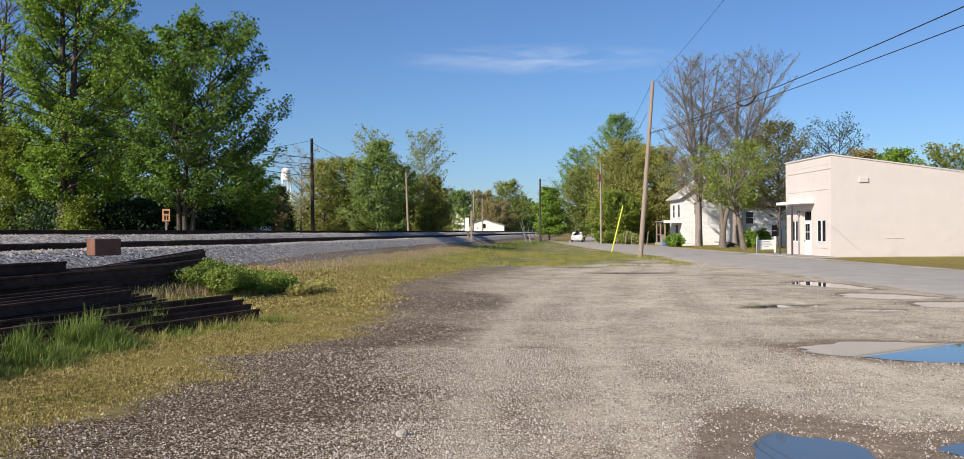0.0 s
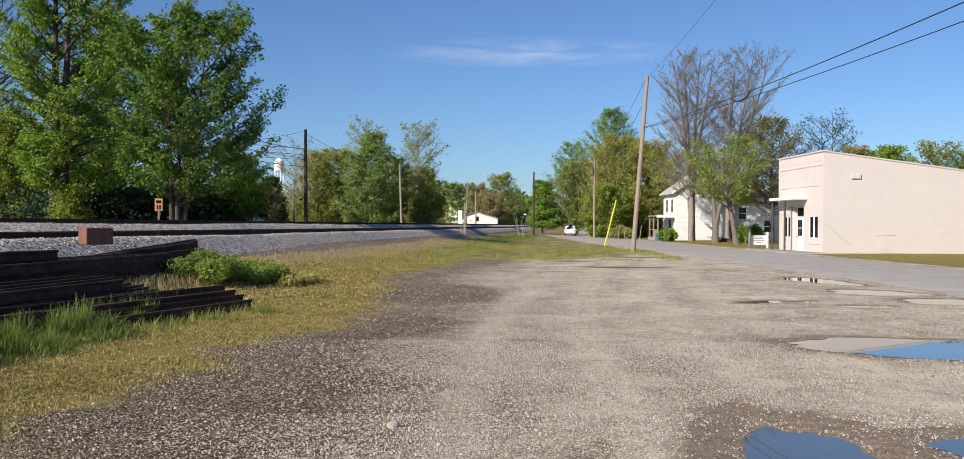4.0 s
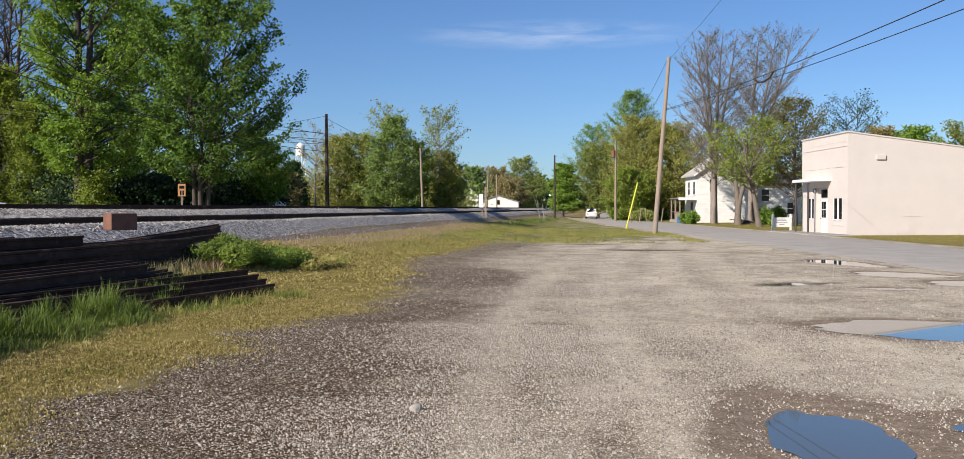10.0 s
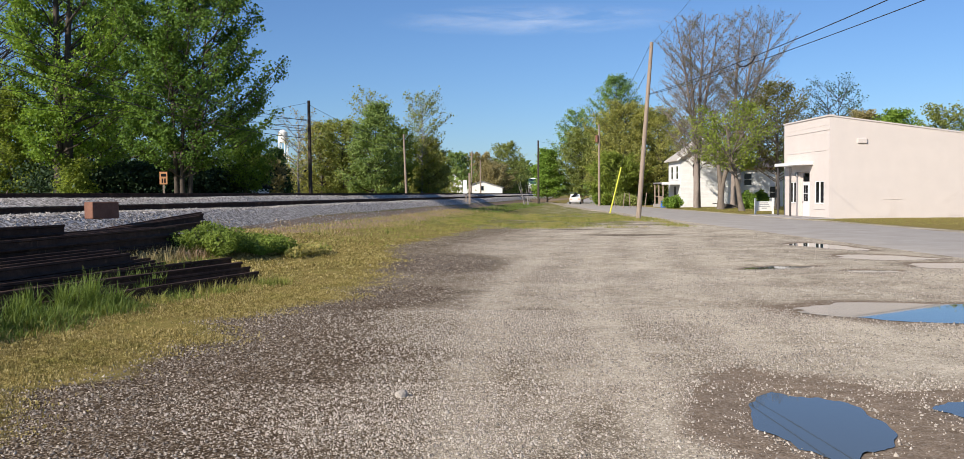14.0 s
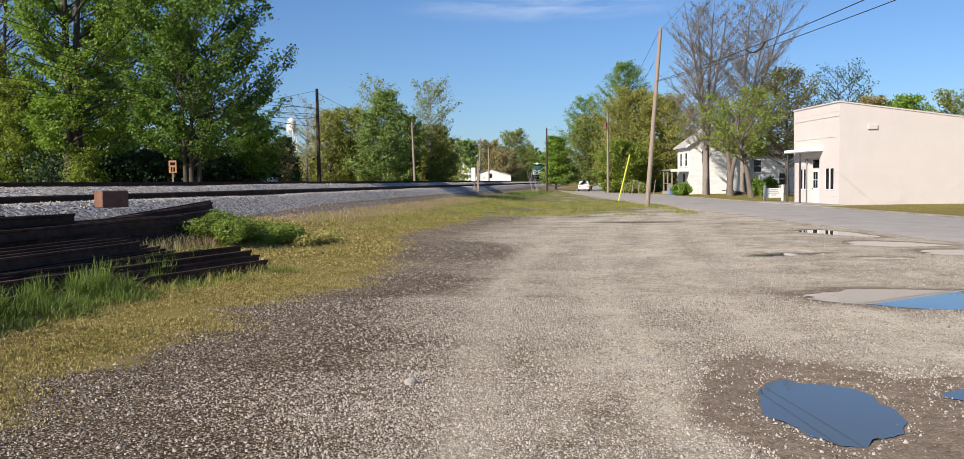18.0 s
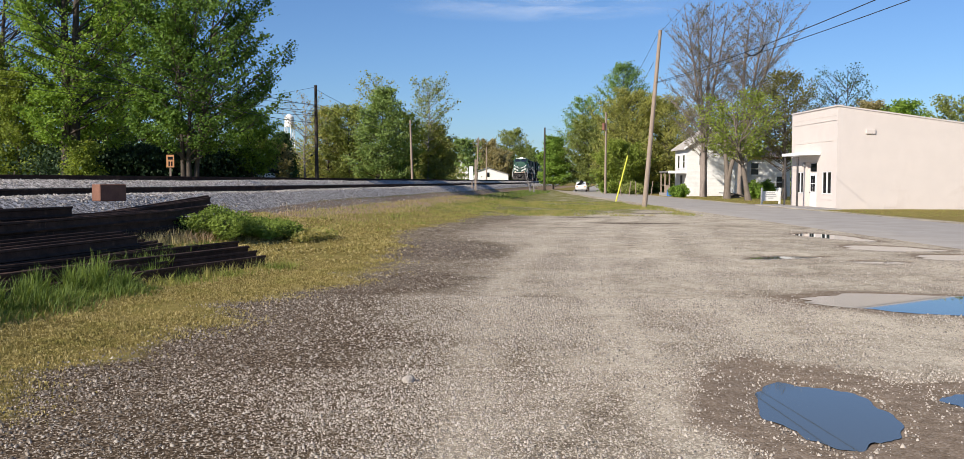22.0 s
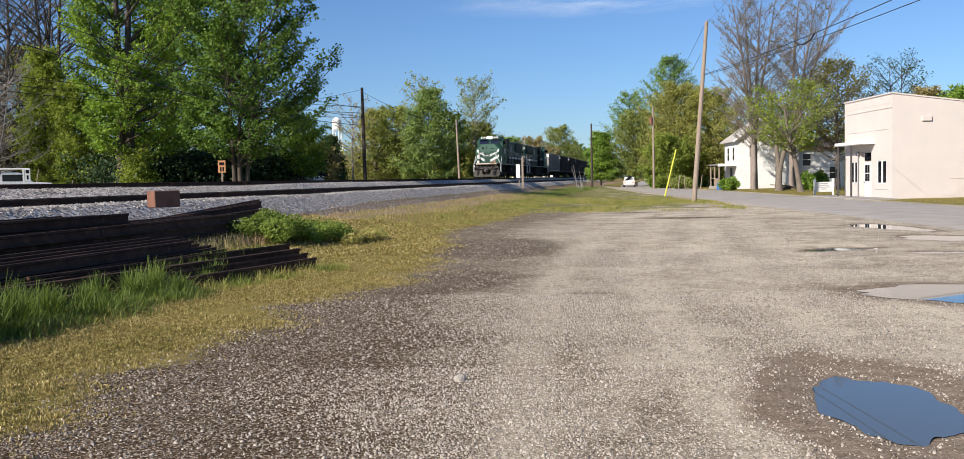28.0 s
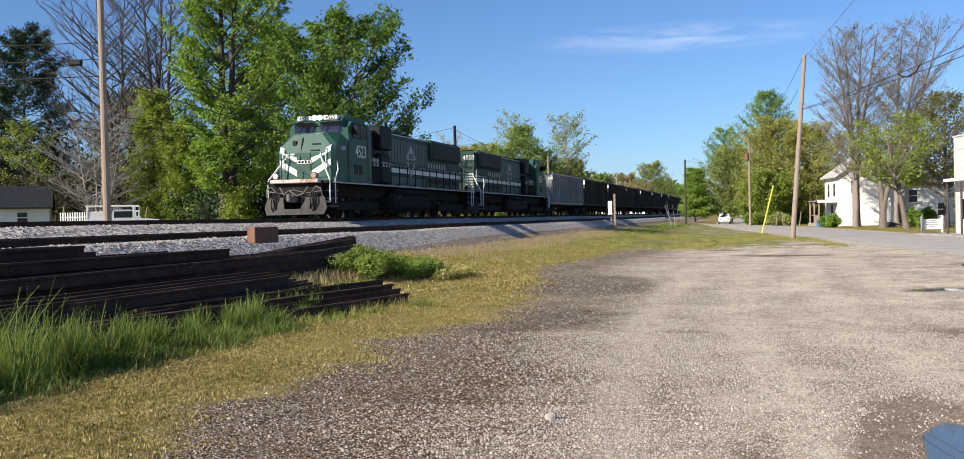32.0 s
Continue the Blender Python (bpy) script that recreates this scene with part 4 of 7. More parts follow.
cable((11.1, 59.1, 11.2), (7.5, -14, 13.5), 0.8, 0.008, "fine wire from the pole top")
for zt in (4.6, 4.1, 3.7):
    cable((-13.75, 74.0, 1.6 + zt + 1.6), (-36.0, 40.0, 1.6 + zt + 2.6), 0.5, 0.018, "black line wire between railway poles")

# ---------- loose stones, turf and weeds ----------
def gravel(name, label, n, x0, x1, y0, y1, size, seed, keep, bias=2.0, material=None, tall=(0.7, 1.2), spread=0.42):
    """Loose stones: each a low rough point on a four-sided foot, half sunk in the ground."""
    rnd = np.random.RandomState(seed)
    y = y0 + (y1 - y0) * rnd.uniform(0, 1, n) ** bias
    x = rnd.uniform(x0, x1, n)
    ok = keep(x, y, rnd)
    x, y = x[ok], y[ok]
    n = len(x)
    s = size * np.minimum(rnd.lognormal(0, spread, n), 2.1)
    z = land(x, y) - s * 0.12
    o = np.array([(1, 0, 0), (0, 1, 0), (-1, 0, 0), (0, -1, 0), (0.45, 0, 1), (-0.45, 0, 1)], dtype=float)
    a = rnd.uniform(0, 6.28, n)
    ca, sa = np.cos(a), np.sin(a)
    v = o[None] * (1 + rnd.uniform(-0.3, 0.3, (n, 6, 1))) + rnd.normal(0, 0.14, (n, 6, 3)) * np.array([1, 1, 0.6])
    v *= np.stack([s, s * rnd.uniform(0.6, 0.95, n), s * rnd.uniform(*tall, n)], 1)[:, None, :]
    vx = v[..., 0] * ca[:, None] - v[..., 1] * sa[:, None] + x[:, None]
    vy = v[..., 0] * sa[:, None] + v[..., 1] * ca[:, None] + y[:, None]
    vs = np.stack([vx, vy, v[..., 2] + z[:, None]], -1).reshape(-1, 3)
    f = np.array([(0, 1, 4), (1, 5, 4), (1, 2, 5), (2, 3, 5), (3, 4, 5), (3, 0, 4)])
    if y0 >= 13:
        vs = vs.reshape(-1, 6, 3)[:, :5].reshape(-1, 3)
        f = np.array([(0, 1, 4), (1, 2, 4), (2, 3, 4), (3, 0, 4)])
    fs = (np.arange(n)[:, None, None] * (5 if y0 >= 13 else 6) + f[None]).reshape(-1, 3)
    return tagged(quads_ob(name, vs, fs, material or M_PEBBLE), label, "gravel", kind="stuff")


def island_mat(name, stops, rough=0.9):
    m, n, l, b, _ = nodes_of(name)
    rnd = n.new("ShaderNodeNewGeometry").outputs["Random Per Island"]
    co = n.new("ShaderNodeTexCoord").outputs["Object"]
    col = ramp_node(n, l, rnd, stops)
    col = mix_node(n, l, 0.3, col, ramp_node(n, l, noise_node(n, l, 60, 3, 0.6, co), [(0.3, (0.15, 0.13, 0.11)), (0.7, (0.6, 0.56, 0.5))]))
    l.new(col, b.inputs["Base Color"])
    b.inputs["Roughness"].default_value = rough
    b.inputs["Specular IOR Level"].default_value = 0.1
    return m


M_PEBBLE = island_mat("loose_gravel", [(0, (0.07, 0.055, 0.042)), (0.3, (0.22, 0.18, 0.14)), (0.6, (0.40, 0.35, 0.285)), (0.9, (0.52, 0.46, 0.39)), (1, (0.60, 0.54, 0.465))])
M_PEBBLE_FAR = island_mat("packed_gravel", [(0, (0.10, 0.082, 0.064)), (0.4, (0.26, 0.225, 0.18)), (0.9, (0.41, 0.36, 0.30)), (1, (0.50, 0.445, 0.38))])
M_CLINKER = island_mat("dark_cinder_gravel", [(0, (0.022, 0.015, 0.009)), (0.7, (0.085, 0.060, 0.040)), (0.92, (0.26, 0.205, 0.15)), (1, (0.62, 0.55, 0.46))])
M_BALLAST = island_mat("crushed_grey_ballast", [(0, (0.07, 0.063, 0.056)), (0.5, (0.27, 0.25, 0.225)), (1, (0.62, 0.58, 0.53))])


def on_lot(x, y, rnd):
    """Where loose stones lie: thick on the coarse side, thin in the wheel tracks, the mud and the water's edge."""
    e = np.interp(y, EDGE_Y, EDGE_X) + ragged_edge(y, x)
    pf = puddle_field(x, y)
    heaps = np.sin(1.3 * x + 0.5 * y) * np.sin(0.6 * x - 0.9 * y + 1.0) + 0.7 * np.sin(2.9 * x - 1.1 * y) * np.sin(1.7 * y + 0.8 * x)
    share = np.clip(1.05 - 0.10 * np.clip(x - e - 1.5, 0, 6) + 0.35 * heaps, 0.22, 1)
    share = share * (1 - 0.4 * wheel_way(x, y)) * np.interp(x - e, [0.9, 2.0, 3.6], [0.09, 0.30, 1.0])
    share = share * np.where(pf < np.where(y < 9, 1.9, 1.2), np.where(pf < 1.04, 0.02, np.where(pf < 1.22, 0.5, 0.14)), 1)
    share = share * np.where(np.hypot((x + 0.9) / 1.4, (y - 22.8) / 3.2) < 1.1, 0.12, 1)
    return (x > e - 0.2) & (rnd.uniform(0, 1, len(x)) < share) & (x < 0.56 * y + 0.6) & (x > -0.64 * y - 0.6) & (x < 11.8)


def near_edge(x, y, rnd):
    e = np.interp(y, EDGE_Y, EDGE_X) + ragged_edge(y, x)
    return (x > e - 0.4) & (np.abs(x - e - 0.5) < 1.3 * rnd.uniform(0.2, 1, len(x)))


for n_, y0, y1, r_, sd_ in ((125000, 4.4, 8.0, 0.0072, 31), (115000, 8.0, 13.0, 0.0094, 35), (90000, 13.0, 20.0, 0.0115, 36), (60000, 20.0, 32.0, 0.0135, 37), (24000, 32.0, 50.0, 0.016, 38)):
    gravel("loose_gravel", "pale crushed limestone gravel scattered over the lot", n_, -0.64 * y1 if y1 < 9 else -5.0, min(0.56 * y1 + 0.6, 11.8), y0, y1, r_, sd_, on_lot, 0.8, M_PEBBLE if y0 < 8 else M_PEBBLE_FAR)
gravel("coarse_gravel", "larger pale stones scattered over the lot", 2600, -5, 12, 3.6, 24, 0.0125, 32, on_lot, 1.3)
gravel("cinder_gravel", "dark cinders along the edge of the grass", 42000, -5, 1, 4.5, 20, 0.0085, 33, near_edge, 1.3, M_CLINKER)
gravel("cinder_gravel", "dark cinders heaped at the edge of the lot", 11000, -3.2, 1.6, 18, 28, 0.016, 39, lambda x, y, r: np.hypot((x + 0.9) / 1.4, (y - 22.8) / 3.2) < 1.0 + 0.2 * r.normal(0, 1, len(x)), 1.0, M_CLINKER)


def bank(x, y, rnd):
    d = side_of(x, y)
    return ((d > 12.1) & (d < 17.9) & (y > 10)) & (np.abs(np.abs(d - SIDING_D) - 0.755) > 0.09)


gravel("track_ballast", "grey crushed stone ballast along the siding", 85000, -16, 0, 13, 50, 0.026, 34, bank, 1.0, M_BALLAST, (0.5, 0.95))
gravel("track_ballast", "grey crushed stone ballast farther along the siding", 26000, -12, 2.5, 50, 95, 0.034, 30, bank, 1.0, M_BALLAST, (0.5, 0.95))


def blades(name, label, pts, height, width, seed, material, lean=0.5, bends=2, uneven=0.0):
    """Grass blades, each bent over in short pieces."""
    rnd = np.random.RandomState(seed)
    x, y = pts[:, 0], pts[:, 1]
    n = len(x)
    z = land(x, y) - 0.01
    clump = np.sin(3.1 * x + 1.7 * y) * np.sin(2.3 * y - 1.1 * x + 1) + 0.6 * np.sin(7.3 * x + 2.1 * y) * np.sin(6.1 * y - 3.0 * x) + 0.7 * np.sin(19.0 * x + 5.0 * y + 2 * np.sin(3 * y)) * np.sin(13.0 * y - 8.0 * x + 2 * np.sin(4 * x))
    h = height * rnd.uniform(0.45, 1.2, n) * (1 + uneven * clump)
    a = rnd.uniform(0, 6.28, n)
    dx, dy = np.cos(a), np.sin(a)
    ln = lean * rnd.uniform(0.1, 1.0, n)
    w = width * rnd.uniform(0.6, 1.3, n)
    rows = []
    for k in range(bends + 1):
        t = k / bends
        cx, cy = x + dx * ln * h * t * t, y + dy * ln * h * t * t
        cz = z + h * (t - 0.25 * ln * t * t)
        hw = w * (1 - 0.85 * t)
        rows.append(np.stack([cx - dy * hw, cy + dx * hw, cz], 1))
        rows.append(np.stack([cx + dy * hw, cy - dx * hw, cz], 1))
    vs = np.stack(rows, 1).reshape(-1, 3)
    k2 = 2 * (bends + 1)
    fs = np.concatenate([np.arange(n)[:, None] * k2 + np.array([[2 * k, 2 * k + 1, 2 * k + 3, 2 * k + 2]]) for k in range(bends)])
    return tagged(quads_ob(name, vs, fs, material), label, "grass", kind="stuff")


def scatter(n, x0, x1, y0, y1, seed, keep, bias=1.0):
    rnd = np.random.RandomState(seed)
    x, y = rnd.uniform(x0, x1, n), y0 + (y1 - y0) * rnd.uniform(0, 1, n) ** bias
    ok = keep(x, y, rnd)
    return np.stack([x[ok], y[ok]], 1)


def turf_here(x, y, rnd):
    e = np.interp(y, EDGE_Y, EDGE_X) + ragged_edge(y, x)
    d = side_of(x, y)
    clump = np.sin(x * 2.1 + 0.6 * y) + np.sin(y * 1.7 - x) + rnd.normal(0, 0.8, len(x))
    return (x < e + 0.3 * rnd.normal(0, 1, len(x))) & (d < 12.3) & (clump > -0.9)


def turf_material():
    """Mown dry grass: each tuft its own tone, in greener and strawier patches."""
    m, n, l, b, out = nodes_of("mown_turf")
    rnd = n.new("ShaderNodeNewGeometry").outputs["Random Per Island"]
    co = n.new("ShaderNodeTexCoord").outputs["Object"]
    straw = ramp_node(n, l, rnd, [(0.0, (0.15, 0.118, 0.036)), (0.45, (0.325, 0.262, 0.088)), (0.85, (0.47, 0.385, 0.16)), (1.0, (0.60, 0.51, 0.26))])
    green = ramp_node(n, l, rnd, [(0.0, (0.11, 0.105, 0.024)), (0.5, (0.25, 0.225, 0.058)), (1.0, (0.43, 0.38, 0.13))])
    col = mix_node(n, l, ramp_node(n, l, noise_node(n, l, 1.1, 6, 0.75, co), [(0.34, (0.05, 0.05, 0.05)), (0.50, (1, 1, 1))]), green, straw)
    l.new(col, b.inputs["Base Color"])
    b.inputs["Roughness"].default_value = 0.7
    b.inputs["Specular IOR Level"].default_value = 0.15
    return m


M_TURF = turf_material()


def tufts_of_grass(name, label, pts, height, reach, seed, material, blades_each=5):
    """Low tufts, each a ring of short blades from one root."""
    rnd = np.random.RandomState(seed)
    n = len(pts)
    x, y = pts[:, 0], pts[:, 1]
    lump = np.sin(23.0 * x + 4.0 * y + 2 * np.sin(5 * y)) * np.sin(15.0 * y - 9.0 * x) + 0.8 * np.sin(6.1 * x + 2.3 * y) * np.sin(4.7 * y - 2.0 * x)
    h = height * rnd.uniform(0.5, 1.25, n) * (1 + 0.45 * lump)
    root = np.stack([x, y, land(x, y) - 0.004], 1)
    vs = [root]
    turn = rnd.uniform(0, 6.28, n)
    for k in range(blades_each):
        a = turn + 6.283 * k / blades_each + rnd.normal(0, 0.3, n)
        q = reach * rnd.uniform(0.5, 1.3, n)
        up = h * rnd.uniform(0.6, 1.2, n)
        for da in (-0.32, 0.32):
            vs.append(root + np.stack([q * np.cos(a + da), q * np.sin(a + da), up], 1))
    k2 = 1 + 2 * blades_each
    vs = np.stack(vs, 1).reshape(-1, 3)
    fs = np.concatenate([np.arange(n)[:, None] * k2 + np.array([[0, 1 + 2 * k, 2 + 2 * k]]) for k in range(blades_each)])
    return tagged(quads_ob(name, vs, fs, material), label, "grass", kind="stuff")


tufts_of_grass("short_turf", "short dry yellow-green mown grass", scatter(260000, -8, 0.5, 5, 18, 41, turf_here, 0.9), 0.028, 0.0115, 42, M_TURF, 4)
tufts_of_grass("short_turf", "short dry yellow-green mown grass up the bank", scatter(45000, -12, 0.5, 18, 32, 40, turf_here, 0.9), 0.045, 0.032, 39, M_TURF, 4)
blades("short_turf", "sparse yellow-green grass farther along the bank", scatter(50000, -12, 10, 28, 75, 43, turf_here, 1.2), 0.10, 0.016, 44, M_LAWN, 0.9, 1, 0.5)
blades("short_turf", "grass patch at the foot of the street pole", scatter(34000, 1, 11.4, 54, 68, 45, lambda x, y, r: np.abs(y - 60.5 + 0.2 * (x - 6)) < 5 * r.uniform(0, 1, len(x))), 0.12, 0.014, 46, M_LAWN, 0.8, 1)
blades("short_turf", "patchy short green grass on the gravel by the street", scatter(60000, -3, 10.6, 41, 72, 71, lambda x, y, r: (np.sin(0.55 * x + 0.4 * y) + np.sin(0.33 * y - 0.8 * x + 1) + 0.6 * np.sin(1.7 * x + 0.9 * y) + 0.5 * r.normal(0, 1, len(x)) > 0.2) & (side_of(x, y) < 9) & (y > 43 + 0.16 * (x - 2)), 1.0), 0.11, 0.018, 72, M_LAWN, 0.8, 1, 0.55)
blades("dry_weeds", "dead pinkish straw and weeds on the bank", scatter(70000, -14, 6, 24, 80, 73, lambda x, y, r: (side_of(x, y) > 9.2 + 0.5 * np.sin(0.7 * y)) & (side_of(x, y) < 12.5 + 0.3 * np.sin(1.3 * y)) & (np.sin(1.1 * x + 0.8 * y) + np.sin(0.6 * y - 1.9 * x) + r.normal(0, 0.8, len(x)) > -0.6), 1.2), 0.12, 0.012, 74, M_STRAW, 1.0, 1, 0.4)
blades("verge_grass", "green grass strip along the ballast bank", scatter(16000, -4, 9, 70, 128, 47, lambda x, y, r: (side_of(x, y) > 8.6) & (side_of(x, y) < 11.6)), 0.2, 0.022, 48, M_TALL, 0.6, 1)
blades("yard_grass", "grass in front of the white house and the store", scatter(26000, 19.6, 44, 44, 104, 49, lambda x, y, r: ~((x > 21.0) & (y > 56) & (y < 65)) & ~((x > 19.4) & (x < 21.8) & (y > 55) & (y < 67))), 0.07, 0.016, 50, M_LAWN, 0.9, 1)


def at_sd(s, d):
    c = ALONG[0] * s + SIDE[0] * d, ALONG[1] * s + SIDE[1] * d
    return np.stack([c[0], c[1]], -1)


rg = np.random.RandomState(61)
s_, d_ = rg.uniform(3.0, 8.6, 4600), rg.uniform(6.9, 8.4, 4600)
blades("tall_grass", "tall green seeding grass in front of the rail pile", at_sd(s_, d_ + 0.12 * np.sin(3 * s_)), 0.56, 0.009, 62, M_TALL, 0.7, 3, 0.55)
s_, d_ = rg.uniform(2.6, 12.4, 8000), rg.normal(6.95, 0.22, 8000)
blades("low_weeds", "low dark green weeds at the foot of the tall grass", at_sd(s_, d_), 0.19, 0.010, 69, M_TALL, 1.1, 2, 0.5)
s_, d_ = rg.uniform(8.6, 16.5, 2600), rg.normal(0, 0.16, 2600)
blades("low_weeds", "straggly yellow-green weeds along the loose rails", at_sd(s_, 6.75 - 0.19 * (s_ - 12.5) * (s_ > 12.5) + d_), 0.13, 0.008, 70, M_LAWN, 1.0, 2, 0.5)
def fan_tuft(label, s, d, n, height, spread, seed, material, width=0.009):
    """One tuft of long blades that lean out from a small foot."""
    rnd = np.random.RandomState(seed)
    c = at_sd(np.array(s), np.array(d))
    p = c[None] + rnd.normal(0, 0.06, (n, 2))
    z = land(p[:, 0], p[:, 1]) - 0.01
    a = rnd.uniform(0, 6.28, n)
    h, ln = height * rnd.uniform(0.5, 1.1, n), spread * rnd.uniform(0.05, 1.0, n)
    rows = []
    for k in range(4):
        t = k / 3
        cx, cy = p[:, 0] + np.cos(a) * ln * t ** 1.6, p[:, 1] + np.sin(a) * ln * t ** 1.6
        cz = z + h * (t - 0.35 * (ln / spread) * t ** 2.2)
        hw = width * (1 - 0.85 * t) * rnd.uniform(0.8, 1.2, n)
        rows += [np.stack([cx - np.sin(a) * hw, cy + np.cos(a) * hw, cz], 1), np.stack([cx + np.sin(a) * hw, cy - np.cos(a) * hw, cz], 1)]
    vs = np.stack(rows, 1).reshape(-1, 3)
    fs = np.concatenate([np.arange(n)[:, None] * 8 + np.array([[2 * k, 2 * k + 1, 2 * k + 3, 2 * k + 2]]) for k in range(3)])
    tagged(quads_ob("grass_tuft", vs, fs, material), label, "grass tuft", "grass tufts", "")


for s_, d_, n_, h_, q_ in ((7.9, 7.0, 200, 0.60, 0.36), (8.4, 7.4, 200, 0.62, 0.36), (8.8, 7.05, 190, 0.58, 0.36), (9.2, 7.4, 190, 0.56, 0.34), (9.5, 7.1, 170, 0.5, 0.34), (9.8, 7.5, 170, 0.52, 0.32), (10.2, 7.2, 170, 0.46, 0.32), (10.8, 7.45, 170, 0.50, 0.34), (11.35, 7.3, 170, 0.52, 0.36), (11.75, 7.15, 200, 0.62, 0.40), (12.0, 7.55, 110, 0.50, 0.32), (12.3, 7.1, 120, 0.40, 0.34), (13.6, 7.35, 90, 0.34, 0.26), (14.3, 7.5, 90, 0.36, 0.24)):
    fan_tuft("long-bladed green grass tuft beside the rusty rails", s_, d_, n_, h_, q_, int(s_ * 100), M_TALL)
s_, d_ = rg.uniform(12.2, 16.6, 700), rg.uniform(-0.2, 0.2, 700)
blades("weeds", "thin dry weeds along the loose rails", at_sd(s_, 7.0 - 0.21 * (s_ - 13) + d_ * 1.2), 0.2, 0.006, 65, M_LAWN, 0.8, 2)
s_, d_ = rg.uniform(14.0, 18.2, 900), rg.uniform(7.9, 8.5, 900)
blades("weeds", "green weeds between the rail stacks", at_sd(s_, d_), 0.32, 0.009, 66, M_TALL, 0.8, 2)
s_, d_ = rg.uniform(17.0, 21.5, 1400), rg.uniform(9.3, 10.4, 1400)
blades("weeds", "dry straw among the rail ends", at_sd(s_, d_), 0.3, 0.008, 67, M_STRAW, 0.8, 2)


def bush(label, s, d, rs, rd, h, n, size, seed, material):
    rnd = np.random.RandomState(seed)
    c = at_sd(np.array(s), np.array(d))
    root = thing("bush", Matrix.Translation((c[0], c[1], float(land(c[0], c[1])))), label, "bush")
    stems = []
    for k in range(40):
        a, q = rnd.uniform(0, 6.28), rnd.uniform(0.1, 0.9)
        e = (rd * q * math.cos(a), rs * q * math.sin(a), h * rnd.uniform(0.5, 1.0))
        stems.append(((e[0] * 0.3, e[1] * 0.3, -0.05), e, 0.008, 0.003))
    v, f = tubes(stems, 4)
    quads_ob("stalk", v, f, M_BARK, root)
    u = rnd.normal(0, 1, (n, 3))
    u /= np.linalg.norm(u, axis=1, keepdims=True)
    q = rnd.uniform(0.3, 1, (n, 1)) ** 0.5
    wob = 1 + 0.3 * np.sin(u[:, :1] * 5 + seed) * np.cos(u[:, 1:2] * 4)
    p = u * q * wob * np.array([rd, rs, h * 0.55]) + np.array([0, 0, h * 0.48])
    p[:, 2] = np.maximum(p[:, 2], 0.02)
    nr = rnd.normal(0, 1, (n, 3)) + np.array([-0.4, -0.4, 0.8])
    nr /= np.linalg.norm(nr, axis=1, keepdims=True)
    e1 = np.cross(nr, rnd.normal(0, 1, (n, 3)))
    e1 /= np.linalg.norm(e1, axis=1, keepdims=True)
    e2 = np.cross(nr, e1)
    sz = size * rnd.uniform(0.6, 1.3, (n, 1))
    vs = np.stack([p - e1 * sz, p + e2 * sz * 0.5, p + e1 * sz, p - e2 * sz * 0.5], 1).reshape(-1, 3)
    quads_ob("foliage", vs, np.arange(n * 4).reshape(-1, 4), material, root)


bush("low leafy green weed bush at the end of the rail pile", 20.9, 9.55, 0.95, 0.9, 0.72, 9000, 0.036, 71, M_WEED)
bush("low leafy green weeds at the foot of the bank", 22.6, 9.0, 1.2, 0.75, 0.48, 7000, 0.036, 72, M_WEED)
bush("spreading low weeds beside the rails", 23.5, 8.2, 1.6, 0.7, 0.25, 3000, 0.045, 73, M_LAWN)
for (x, y, r, h, m_, lab) in ((27.0, 92, 0.9, 1.7, M_LEAF_MAPLE, "dark green shrub at the house wing"), (20.6, 97, 1.0, 1.3, M_LEAF_MAPLE, "green shrub by the house porch"), (16.8, 124, 1.6, 2.2, M_LEAF_MAPLE, "green shrub at the street bend"), (18.6, 116, 1.6, 1.6, M_LEAF_SPRING, "leafy undergrowth along the street"), (29.6, 96, 0.8, 1.8, M_LEAF_MAPLE, "green shrub against the white wall")):
    d0, s0 = side_of(x, y), x * ALONG.x + y * ALONG.y
    bush(lab, s0, d0, r, r, h, 2200, 0.13, int(x * y), m_)

# the stone on the lot
bm = bmesh.new()
bmesh.ops.create_icosphere(bm, subdivisions=2, radius=0.054)
for v in bm.verts:
    v.co += Vector(noise.noise_vector(v.co * 14)) * 0.02
    v.co.z *= 1.05
st = part("stone", bm, M_STONE)
st.matrix_basis = pose(-0.66, 7.42, 0.032, 0, 12, 40)
tagged(st, "grey angular limestone lump lying on the gravel", "stone")

# ---------- trackside signs, posts, cars ----------
sg = thing("trackside_sign", Matrix.Translation((-17.2, 49.6, 1.15)) @ Matrix.Rotation(radians(19), 4, "Z"), "faded orange rectangular trackside sign on a post", "sign")
part("post", boxes((-0.05, 0.05, -0.03, 0.03, -0.1, 1.6)), M_POLE, sg)
plate = part("plate", boxes((-0.2, 0.2, -0.05, -0.03, 1.2, 1.88), bevel=0.006), M_SIGN_ORANGE, sg)
bm = boxes((-0.13, 0.13, -0.056, -0.05, 1.62, 1.78), (-0.1, -0.02, -0.056, -0.05, 1.28, 1.52), (0.03, 0.11, -0.056, -0.05, 1.28, 1.52))
part("writing", bm, M_BLACK, plate)

